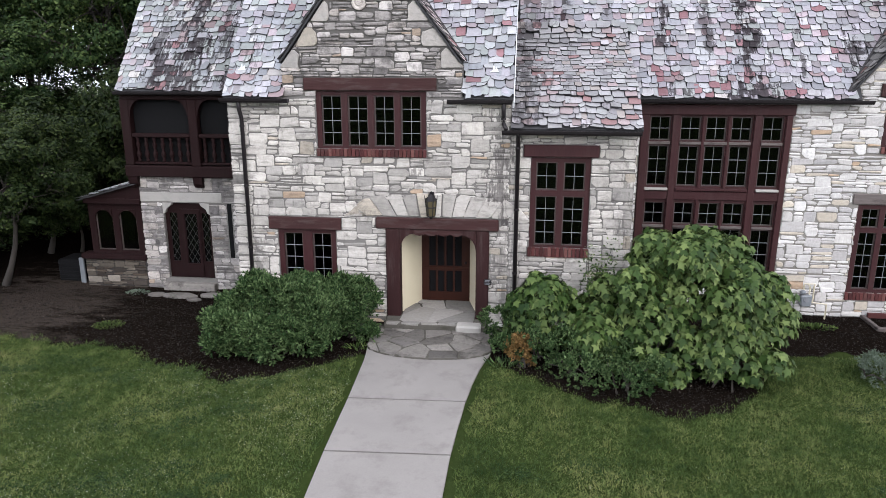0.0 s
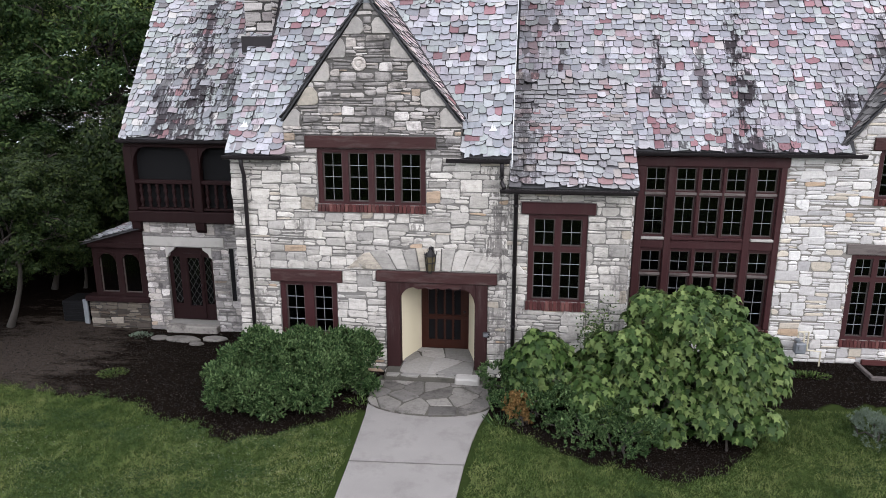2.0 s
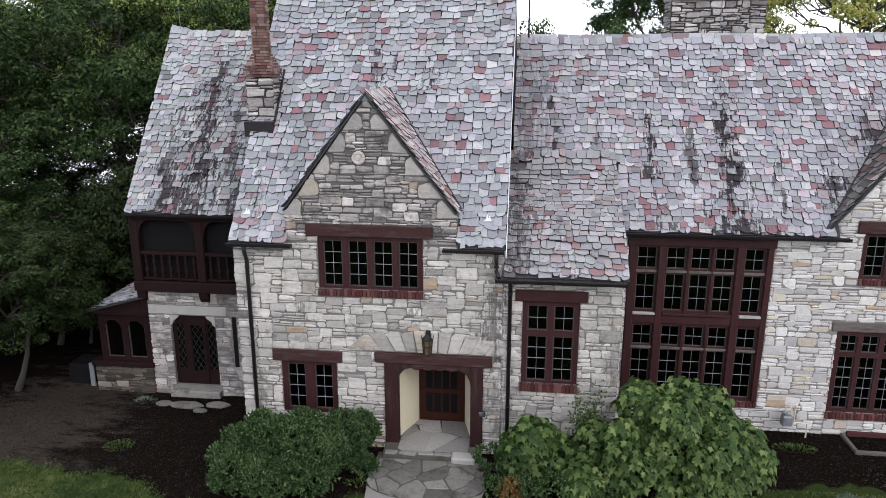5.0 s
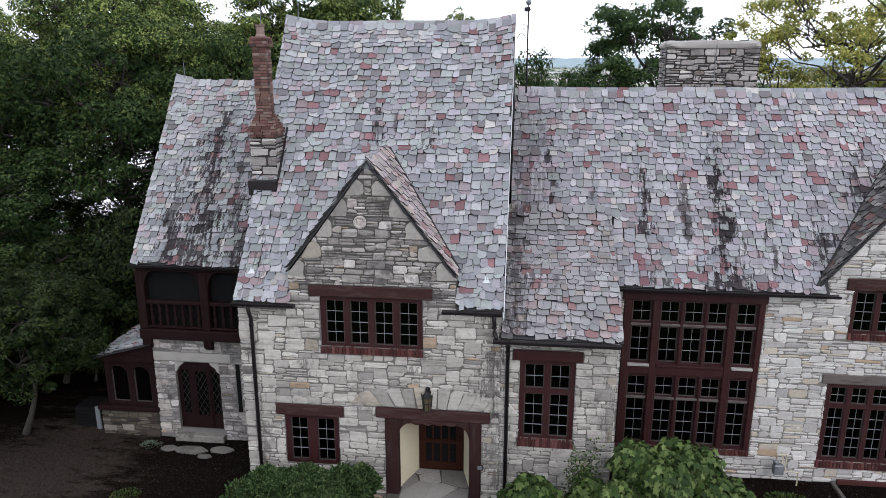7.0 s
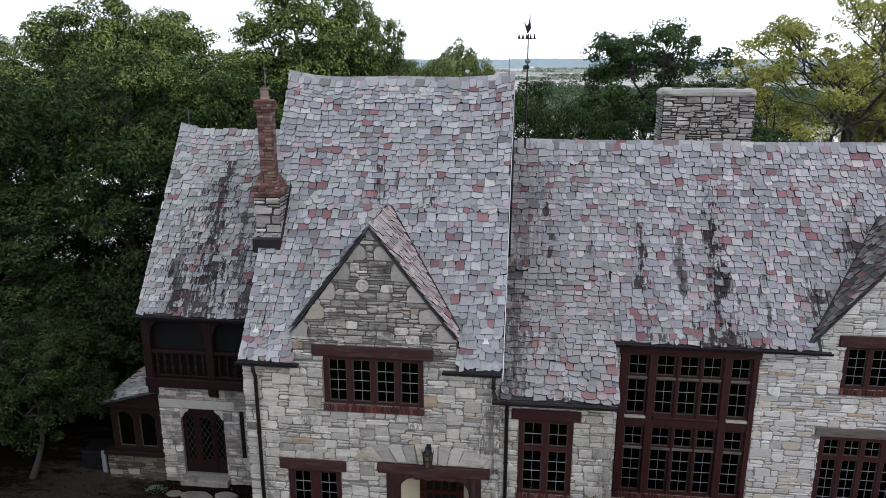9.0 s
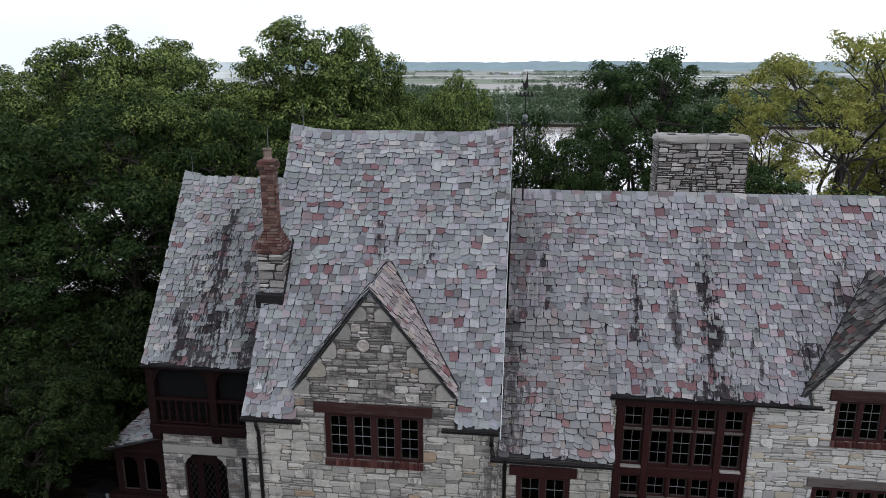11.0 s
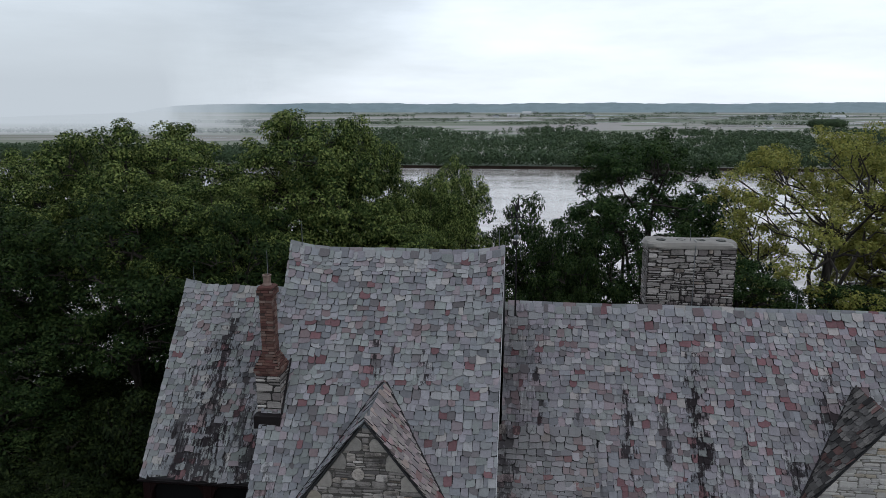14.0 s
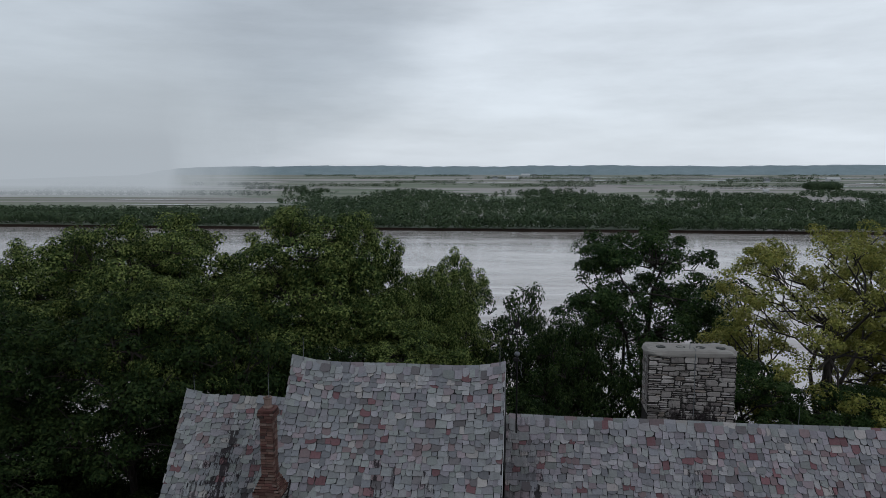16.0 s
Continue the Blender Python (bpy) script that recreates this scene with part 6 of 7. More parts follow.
weathervane()
for x, y, z, h in ((-6.15, 19.5, 11.45, 0.55), (-10.2, 20.82, 9.85, 0.5), (-6.22, 16.85, 10.95, 0.75), (5.7, 23.8, 10.8, 0.45), (8.05, 20.6, 9.45, 0.6), (-0.45, 19.5, 11.45, 0.4)):
    rod = solid("lightning_rod", Geo().tube([(x, y, z - 0.15), (x, y, z + h * 0.6), (x, y, z + h)], [0.012, 0.009, 0.003], 6), GREY_BOX, "thin grey lightning rod on the roof", "lightning rod", group="lightning rods")
    part("foot", Geo().lathe(x, y, [(0.04, z - 0.17), (0.04, z - 0.12), (0.012, z - 0.08)], 8), GREY_BOX, rod)
for x, y in ((-6.16, 15.02), (-0.72, 15.0)):
    z = 4.77 + SLOPE * (y - 14.56) + 0.105
    q = Geo().prism([(x - 0.09, 0.0), (x - 0.04, 0.06), (x - 0.02, 0.19), (x + 0.01, 0.07), (x + 0.035, 0.14), (x + 0.09, 0.01)], "y", 0.0, 0.012)
    plate = solid("snow_guard", q, WHITE_METAL, "white metal snow guard plate on the slates", "snow guard", group="snow guards")
    plate.matrix_basis = Matrix.Translation((0, y, z)) @ Matrix.Rotation(-radians(37), 4, "X")


# ---------------------------------------------------------------- plants
def quick_mesh(name, verts, faces_n, material, smooth_shade=False):
    """A mesh of equal polygons: verts (k, n, 3)."""
    k, n = verts.shape[:2]
    me = bpy.data.meshes.new(name)
    me.vertices.add(k * n)
    me.vertices.foreach_set("co", verts.reshape(-1).astype(np.float32))
    me.loops.add(k * n)
    me.loops.foreach_set("vertex_index", np.arange(k * n, dtype=np.int32))
    me.polygons.add(k)
    me.polygons.foreach_set("loop_start", np.arange(0, k * n, n, dtype=np.int32))
    me.update(calc_edges=True)
    me.materials.append(material)
    return me


def unit(v):
    return v / np.maximum(np.linalg.norm(v, axis=-1, keepdims=True), 1e-9)


def leaves(pts, normals, length, width, r, outline, loose=0.6, droop=0.3, fold=0.12):
    """Leaf polygons at points: flat outline of (along, across), turned about the given normals."""
    k = len(pts)
    nrm = unit(normals + loose * r.normal(size=(k, 3)))
    d = r.normal(size=(k, 3)) + np.array([0, 0, -droop])
    d = unit(d - nrm * (d * nrm).sum(-1, keepdims=True))
    w = np.cross(nrm, d)
    ol = np.array(outline)
    s = (length * r.uniform(0.7, 1.25, k))[:, None, None]
    sw = (width * r.uniform(0.75, 1.2, k))[:, None, None]
    return pts[:, None] + d[:, None] * ol[None, :, :1] * s + w[:, None] * ol[None, :, 1:] * sw - nrm[:, None] * (np.abs(ol[None, :, 1:]) * fold + ol[None, :, :1] ** 2 * 0.15) * s


SLIVER = [(0, 0.42), (1, 0), (0, -0.42)]
RHOMB = [(0, 0), (0.45, 0.5), (1, 0), (0.45, -0.5)]
MAPLE = [(0.0, 0.0), (-0.14, 0.34), (0.12, 0.22), (0.42, 0.58), (0.50, 0.25), (1.0, 0.0), (0.50, -0.25), (0.42, -0.58), (0.12, -0.22), (-0.14, -0.34)]


def tree(name, at, top_z, radius, seed, material, lobes, tufts, per_tuft, label, crown_low=0.32, leaf=0.13, lobe=0.34, tuft=0.36, lean=0.0, inner=0.25):
    """A tapered trunk, limbs and a crown of rounded lobes, each a heap of leaf tufts, with gaps between the lobes."""
    r = np.random.RandomState(seed)
    x, y, z0 = at
    h = top_z - z0
    thing = empty(name, at, label, "tree", group="trees round the house")
    low = z0 + h * crown_low
    half = (top_z - low) / 2
    mid = np.array([x + lean, y, low + half])
    # lobes, spread evenly over the crown and a few inside it
    i = np.arange(lobes) + 0.5
    cz = 1 - 1.55 * i / lobes
    ca = 2.39996 * i + seed
    d = np.stack([np.sqrt(1 - np.clip(cz, -1, 1) ** 2) * np.cos(ca), np.sqrt(1 - np.clip(cz, -1, 1) ** 2) * np.sin(ca), cz], -1)
    d = unit(d + 0.16 * r.normal(size=d.shape))
    size = lobe * radius * r.uniform(0.62, 1.25, lobes)
    reach = r.uniform(0.80, 1.04, lobes)
    reach[r.uniform(size=lobes) < inner] *= 0.55
    room = np.array([radius, radius, half])
    c = mid + d * (room - size[:, None] * np.array([1, 1, 0.8])) * reach[:, None]
    # tufts over each lobe
    own = np.repeat(np.arange(lobes), tufts)
    e = unit(r.normal(size=(len(own), 3)) + d[own] * 0.55 + np.array([0, 0, 0.35]))
    t = c[own] + e * (size[own] * r.uniform(0.62, 1.12, len(own)))[:, None] * np.array([1, 1, 0.8])
    ts = tuft * r.uniform(0.6, 1.3, len(own))
    # leaves over each tuft
    k = np.repeat(np.arange(len(own)), per_tuft)
    off = unit(r.normal(size=(len(k), 3)) + np.array([0, 0, 0.35]))
    pts = t[k] + off * (ts[k] * r.uniform(0.3, 1.0, len(k)) ** 0.4)[:, None] * np.array([1.1, 1.1, 0.75])
    v = leaves(pts, off + e[k] * 0.2 + np.array([0, 0, 0.35]), leaf, leaf * 0.85, r, SLIVER, 0.42)
    crown = new("crown", quick_mesh("crown", v, 3, material))
    hang(crown, thing)
    tagged(crown, kind="stuff")
    g = Geo()
    top = Vector((x + lean * 0.8, y, low + half * 1.1))
    base = Vector(at)
    line = [base + (top - base) * q + Vector((0.25 * math.sin(3 * q + seed), 0.2 * math.sin(4 * q), 0)) for q in np.linspace(0, 1, 7)]
    t0 = 0.017 * h
    g.tube(line, [t0 * (1.25 if i == 0 else 1 - 0.13 * i) for i in range(7)], 9)
    trunk = part("trunk", g, BARK, thing, smooth=True)
    g = Geo()
    # a few main limbs, from which the boughs of the other lobes part
    nodes = []
    order = sorted(range(lobes), key=lambda n: -float(np.linalg.norm((c[n] - mid) / room)))
    mains = order[::max(1, lobes // 8)][:8]
    for n in mains + [n for n in order if n not in mains]:
        e1 = Vector(c[n])
        if n in mains:
            q = min(0.9, max(0.5, (e1.z - z0 - (0.5 + 0.7 * r.uniform()) * half) / (top.z - z0)))
            s, thick = base + (top - base) * q, 0.36 * t0
        else:
            s = min(nodes, key=lambda p: (p - e1).length + 0.35 * max(0.0, p.z - e1.z))
            thick = 0.20 * t0
        m = s.lerp(e1, 0.5) + Vector((r.uniform(-0.4, 0.4), r.uniform(-0.4, 0.4), -0.2 + 0.4 * r.uniform()))
        if n in mains and e1.z > s.z:
            m = Vector((s.x + (e1.x - s.x) * 0.42, s.y + (e1.y - s.y) * 0.42, s.z + (e1.z - s.z) * 0.66))
        bend = [Vector(r.normal(size=3)) * 0.07 * (e1 - s).length for _ in range(2)]
        g.tube([s, s.lerp(m, 0.55) + bend[0], m, m.lerp(e1, 0.55) + bend[1], e1], [thick, thick * 0.8, thick * 0.6, thick * 0.4, 0.025], 5, False)
        nodes += [m, m.lerp(e1, 0.55)] if n in mains else []
        for b in range(n * tufts, (n + 1) * tufts, 2):
            p = Vector(t[b])
            s = m.lerp(e1, r.uniform(0.4, 1.0))
            g.tube([s, s.lerp(p, 0.5) + Vector((0, 0, 0.08)), p], [0.035, 0.024, 0.010], 3, False)
    part("branchwork", g, BARK, trunk, kind="stuff", fix=False)
    return thing


def gz(x, y):
    return float(ground_z(np.array(x), np.array(y)))


oak = tree("oak_tree", (-19.4, 31.9, gz(-19.4, 31.9)), 14.6, 5.2, 1, LEAF_OAK, 58, 6, 190, "tall broad-leaved tree with a dense dark green crown", 0.42, 0.14, 0.28, 0.58)
oak_b = tree("oak_tree", (-9.9, 32.3, gz(-9.9, 32.3)), 15.0, 4.0, 2, LEAF_OAK, 52, 6, 190, "tall broad-leaved tree with a tufted green crown", 0.44, 0.14, 0.30, 0.54)
oak_c = tree("oak_tree", (-15.8, 26.5, gz(-15.8, 26.5)), 12.0, 4.4, 3, LEAF_DARK, 44, 5, 120, "broad-leaved tree beside the house with deep shade put into its leaf colour", 0.20, 0.155, 0.32, 0.60)
airy = tree("airy_tree", (7.1, 40.8, gz(7.1, 40.8)), 14.2, 5.7, 4, LEAF_AIRY, 72, 6, 135, "open-crowned dark tree with the river showing through", 0.36, 0.168, 0.24, 0.53, 0, 0.2)
yellow = tree("yellowing_tree", (12.9, 31.8, gz(12.9, 31.8)), 14.9, 5.4, 5, LEAF_YELLOW, 74, 6, 112, "yellow-green open tree with bare limbs showing", 0.32, 0.122, 0.225, 0.43, 0.3, 0.15)
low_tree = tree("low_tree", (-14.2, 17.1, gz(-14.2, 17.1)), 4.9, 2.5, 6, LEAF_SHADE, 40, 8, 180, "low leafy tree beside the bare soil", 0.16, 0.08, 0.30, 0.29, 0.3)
bush = tree("understorey_bush", (-15.4, 20.4, gz(-15.4, 20.4)), 4.8, 2.4, 7, LEAF_SHADE, 26, 5, 110, "bushy undergrowth below the trees with their shade put into its leaf colour", 0.05, 0.14, 0.38, 0.46)


def again(proto, x, y, top_z, spread, turn):
    """The same kind of tree elsewhere, turned, taller or wider."""
    p = BASE[proto]
    z = gz(x, y)
    tall = {oak: 14.6, oak_b: 15.0, oak_c: 12.0, airy: 14.2, yellow: 14.9, low_tree: 4.9, bush: 4.8}[proto] - p.z
    k = (top_z - z) / tall
    return copy_thing(proto, Matrix.Translation((x, y, z)) @ Matrix.Rotation(radians(turn), 4, "Z") @ Matrix.Diagonal((spread, spread, k, 1)))


again(oak, -13.0, 33.8, 12.3, 0.62, 60)
again(oak, -4.9, 33.2, 12.0, 0.50, 200)
again(oak_b, -7.9, 33.6, 14.7, 0.72, 70)
again(oak, -3.5, 34.8, 12.7, 0.56, 130)
again(oak, -25.6, 34.7, 12.9, 1.0, 200)
again(oak_b, -18.6, 37.0, 14.3, 1.1, 290)
again(oak_b, -32.0, 33.0, 12.2, 1.4, 15)
again(oak, -14.4, 29.0, 12.4, 0.8, 250)
again(oak_c, -21.5, 26.0, 12.0, 1.0, 100)
again(oak_c, -11.6, 27.6, 11.4, 0.8, 220)
again(oak_c, -27.5, 27.0, 11.6, 1.1, 310)
again(oak_c, -19.0, 21.0, 8.0, 0.8, 45)
again(oak_c, 0.2, 36.3, 10.9, 0.78, 20)
again(oak_c, 3.2, 35.8, 9.6, 0.75, 160)
again(oak_c, 1.9, 33.6, 9.9, 0.66, 250)
again(oak_b, -4.6, 30.5, 10.0, 0.78, 300)
again(oak_c, -7.6, 28.2, 9.5, 0.75, 340)
again(oak_c, -0.8, 31.0, 7.6, 0.7, 90)
again(yellow, 18.6, 33.4, 15.2, 0.9, 120)
again(yellow, 18.4, 29.0, 9.5, 0.9, 230)
again(airy, 9.0, 28.6, 9.6, 0.52, 80)
again(airy, 12.6, 28.4, 8.6, 0.6, 190)
again(yellow, 21.0, 34.0, 13.0, 1.0, 310)
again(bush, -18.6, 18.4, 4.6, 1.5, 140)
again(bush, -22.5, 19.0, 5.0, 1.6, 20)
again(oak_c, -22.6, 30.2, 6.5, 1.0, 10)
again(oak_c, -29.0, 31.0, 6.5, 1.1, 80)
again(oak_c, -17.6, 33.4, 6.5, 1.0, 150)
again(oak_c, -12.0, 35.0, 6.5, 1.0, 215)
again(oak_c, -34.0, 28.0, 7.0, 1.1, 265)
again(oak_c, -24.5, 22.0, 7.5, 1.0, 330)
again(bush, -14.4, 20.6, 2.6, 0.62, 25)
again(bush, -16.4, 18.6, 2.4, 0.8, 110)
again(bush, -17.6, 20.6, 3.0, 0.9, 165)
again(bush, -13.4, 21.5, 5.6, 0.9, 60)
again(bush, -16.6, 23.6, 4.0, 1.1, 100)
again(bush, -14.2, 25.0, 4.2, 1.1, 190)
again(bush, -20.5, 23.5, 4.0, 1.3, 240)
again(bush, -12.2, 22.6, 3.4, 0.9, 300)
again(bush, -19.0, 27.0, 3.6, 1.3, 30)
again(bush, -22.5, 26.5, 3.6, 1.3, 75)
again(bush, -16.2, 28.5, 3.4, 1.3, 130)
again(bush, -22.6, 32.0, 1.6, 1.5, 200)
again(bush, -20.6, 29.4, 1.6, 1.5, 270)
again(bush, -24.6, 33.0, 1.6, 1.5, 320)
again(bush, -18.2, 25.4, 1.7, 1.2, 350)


def mound_points(mounds, count, r, layers=(1.0, 0.9, 0.8)):
    """Points with outward normals on the skin of a group of mounds (x, y, z, rx, ry, rz)."""
    areas = np.array([m[3] * m[4] + m[3] * m[5] + m[4] * m[5] for m in mounds])
    pts, nrm = [], []
    for k, m in enumerate(mounds):
        n = int(count * areas[k] / areas.sum())
        d = unit(r.normal(size=(n, 3)))
        d[:, 2] = np.abs(d[:, 2]) * np.where(r.uniform(size=n) < 0.8, 1, -1)
        lump = 1 + 0.10 * np.sin(d[:, 0] * 7 + k) * np.sin(d[:, 1] * 8 + d[:, 2] * 5) + 0.07 * np.sin(d[:, 2] * 13 + d[:, 0] * 9) + r.normal(size=n) * 0.025
        s = r.choice(layers, n) * lump
        p = np.array(m[:3]) + d * s[:, None] * np.array(m[3:])
        ok = np.ones(n, bool)
        for j, o in enumerate(mounds):
            if j != k:
                ok &= (((p - np.array(o[:3])) / np.array(o[3:])) ** 2).sum(-1) > 0.72
        ok &= p[:, 2] > ground_z(p[:, 0], p[:, 1]) + 0.02
        pts.append(p[ok])
        nrm.append(unit(d / np.array(m[3:]))[ok])
    return np.concatenate(pts), np.concatenate(nrm)


def lumps(mounds, count, size, r):
    """Leafy lumps all over a group of mounds, with gaps between them, and a smaller core."""
    p, _ = mound_points(mounds, count, r, (0.96, 0.9, 0.82))
    k = size * r.uniform(0.7, 1.3, len(p))
    return [(*q, s, s, s * 0.85) for q, s in zip(p, k)] + [(*m[:3], m[3] * 0.72, m[4] * 0.72, m[5] * 0.72) for m in mounds]


def stems(thing, at, mounds, n, r, material=BARK, thick=0.022):
    g = Geo()
    for _ in range(n):
        m = mounds[r.randint(len(mounds))]
        d = unit(r.normal(size=3))
        e = Vector(np.array(m[:3]) + np.array([d[0], d[1], abs(d[2])]) * np.array(m[3:]) * 0.85)
        s = Vector((m[0] + r.uniform(-0.2, 0.2), m[1] + r.uniform(-0.2, 0.2), gz(m[0], m[1]) - 0.03))
        g.tube([s, s.lerp(e, 0.5) + Vector((0, 0, 0.1)), e], [thick, thick * 0.7, thick * 0.3], 5)
    part("stemwork", g, material, thing, kind="stuff", fix=False)


def yew(name, mounds, count, seed, label, material, blade=0.095, wide=0.19):
    r = np.random.RandomState(seed)
    at = (mounds[0][0], mounds[0][1], gz(mounds[0][0], mounds[0][1]))
    thing = empty(name, at, label, "shrub", group="shrubs by the house")
    # tufts of upright sprays, each spray a shoot set round with needles
    tips, tn = mound_points(lumps(mounds, count // 26, 0.25, r), int(count * 1.7), r, (1.04, 0.98, 0.88))
    tn = unit(tn * 0.75 + np.array([0, 0, 0.6]) + 0.2 * r.normal(size=tn.shape))
    m = 3
    shoot = unit(np.repeat(tn, m, 0) + 0.42 * r.normal(size=(len(tips) * m, 3)))
    pts = np.repeat(tips - tn * blade, m, 0)
    k = 10
    along = r.uniform(0.1, 1.0, (len(pts), k))
    size = 1.5 * blade * r.uniform(0.75, 1.3, (len(pts), 1))
    p = (pts[:, None] + shoot[:, None] * (along * size)[:, :, None]).reshape(-1, 3)
    n = np.repeat(shoot, k, 0)
    axis = unit(n * 1.1 + 0.55 * r.normal(size=n.shape))
    side = unit(np.cross(axis, r.normal(size=n.shape)))
    ln = (blade * 0.9) * r.uniform(0.6, 1.2, len(p))[:, None]
    v = np.stack([p, p + axis * ln * 0.5 + side * ln * wide, p + axis * ln, p + axis * ln * 0.5 - side * ln * wide], 1)
    ob = new("foliage", quick_mesh("foliage", v, 4, material))
    tagged(hang(ob, thing), kind="stuff")
    stems(thing, at, mounds, 24, r)
    return thing


yew("yew_shrub", [(-5.15, 13.4, 0.36, 0.92, 0.85, 0.96), (-4.45, 13.35, 0.30, 0.74, 0.8, 0.88), (-5.9, 13.35, 0.16, 0.62, 0.75, 0.70), (-5.45, 13.0, 0.05, 0.85, 0.6, 0.70), (-4.6, 12.95, 0.05, 0.85, 0.6, 0.66), (-5.8, 13.1, -0.1, 0.62, 0.6, 0.58)],
    3300, 21, "dense rounded dark green yew shrub against the wall", LEAF_YEW)
yew("yew_shrub", [(-3.72, 13.95, 0.34, 0.44, 0.5, 0.90), (-3.58, 13.75, 0.15, 0.40, 0.42, 0.66)], 800, 22, "smaller upright yew shrub beside the porch", LEAF_YEW)
yew("browning_shrub", [(-0.02, 13.0, 0.02, 0.17, 0.15, 0.42), (0.12, 12.85, -0.05, 0.16, 0.12, 0.3)], 110, 33, "small shrub with rusty brown dying leaves", LEAF_RUST, 0.07, 0.30)
yew("low_shrub", [(-0.25, 13.55, 0.15, 0.55, 0.55, 0.62), (0.25, 13.0, 0.1, 0.7, 0.55, 0.6), (1.1, 12.55, 0.05, 0.8, 0.55, 0.55), (1.9, 12.1, 0.0, 0.7, 0.5, 0.5)], 800, 23, "low dark green shrub at the path edge", LEAF_YEW, 0.06, 0.30)


def lobed_shrub():
    r = np.random.RandomState(24)
    mounds = [(2.45, 13.25, 0.98, 0.82, 0.9, 1.18), (3.25, 13.3, 1.15, 1.0, 0.9, 1.30), (3.9, 13.35, 0.95, 0.85, 0.8, 1.12), (4.35, 13.4, 0.55, 0.68, 0.6, 0.82), (1.45, 13.55, 0.58, 0.65, 0.6, 0.80), (0.75, 13.6, 0.70, 0.62, 0.5, 0.80), (0.35, 13.45, 0.45, 0.45, 0.4, 0.55),
              (2.6, 12.95, 0.55, 1.05, 0.55, 0.75), (3.6, 12.95, 0.50, 0.95, 0.55, 0.72), (3.9, 12.75, 0.25, 0.7, 0.4, 0.4), (3.0, 12.8, 0.15, 1.2, 0.45, 0.45), (4.35, 13.1, 0.10, 0.58, 0.55, 0.5), (1.7, 12.95, 0.2, 0.7, 0.4, 0.45), (4.72, 13.9, 1.0, 0.22, 0.22, 0.72)]
    thing = empty("lobed_leaf_shrub", (2.8, 13.0, gz(2.8, 13.0)), "large spreading shrub with big lobed light green leaves", "shrub", group="shrubs by the house")
    pts, nrm = mound_points(lumps(mounds, 84, 0.36, r), 3700, r, (1.06, 1.0, 0.92))
    # each shoot ends in a drooping whorl of leaves
    k = 7
    shoot = unit(nrm * 0.55 + np.array([0, -0.05, 0.75]) + 0.22 * r.normal(size=nrm.shape))
    e1 = unit(np.cross(shoot, r.normal(size=shoot.shape)))
    e2 = np.cross(shoot, e1)
    ang = (np.arange(k) * 2.4)[None] + r.uniform(0, 6.3, (len(pts), 1)) + r.normal(size=(len(pts), k)) * 0.25
    rise = r.uniform(-0.45, 0.55, (len(pts), k))
    out = e1[:, None] * np.cos(ang)[..., None] + e2[:, None] * np.sin(ang)[..., None]
    d = unit(out * 0.85 + shoot[:, None] * rise[..., None] * 0.6 + np.array([0, 0, -0.62])).reshape(-1, 3)
    nr = unit(shoot[:, None] + out * (0.55 - 0.5 * rise)[..., None] + 0.16 * r.normal(size=out.shape)).reshape(-1, 3)
    nr = unit(nr - d * (d * nr).sum(-1, keepdims=True))
    w = np.cross(nr, d)
    at = (pts[:, None] + out * 0.06 + shoot[:, None] * (rise * 0.12)[..., None]).reshape(-1, 3)
    ol = np.array(MAPLE)
    s = (r.uniform(0.11, 0.195, len(at)))[:, None, None]
    v = at[:, None] + d[:, None] * ol[None, :, :1] * s + w[:, None] * ol[None, :, 1:] * s - nr[:, None] * (np.abs(ol[None, :, 1:]) * 0.22 + ol[None, :, :1] ** 2 * 0.34) * s
    ob = new("foliage", quick_mesh("foliage", v, len(MAPLE), LEAF_LOBED))
    tagged(hang(ob, thing), kind="stuff")
    stems(thing, (2.8, 13, 0), mounds, 40, r)


lobed_shrub()


def feathery_sapling():
    r = np.random.RandomState(25)
    thing = empty("feathery_sapling", (1.35, 14.25, gz(1.35, 14.25)), "thin sapling with small feathery leaves below the stair window", "shrub")
    g, pts = Geo(), []
    for k in range(9):
        e = Vector((1.35 + r.uniform(-0.35, 0.5), 14.2 + r.uniform(-0.3, 0.2), 1.2 + r.uniform(0, 0.85)))
        s = Vector((1.35, 14.25, gz(1.35, 14.25)))
        g.tube([s, s.lerp(e, 0.5) + Vector((0, 0, 0.2)), e], [0.016, 0.01, 0.004], 5)
        for _ in range(130):
            t = r.uniform(0.45, 1.05)
            pts.append(np.array(s.lerp(e, t)) + r.normal(size=3) * 0.10)
    part("stemwork", g, BARK, thing, kind="stuff", fix=False)
    pts = np.array(pts)
    ob = new("foliage", quick_mesh("foliage", leaves(pts, np.tile([0, -0.3, 1.0], (len(pts), 1)), 0.075, 0.04, r, RHOMB, 0.5), 4, LEAF_LOBED))
    tagged(hang(ob, thing), kind="stuff")


feathery_sapling()


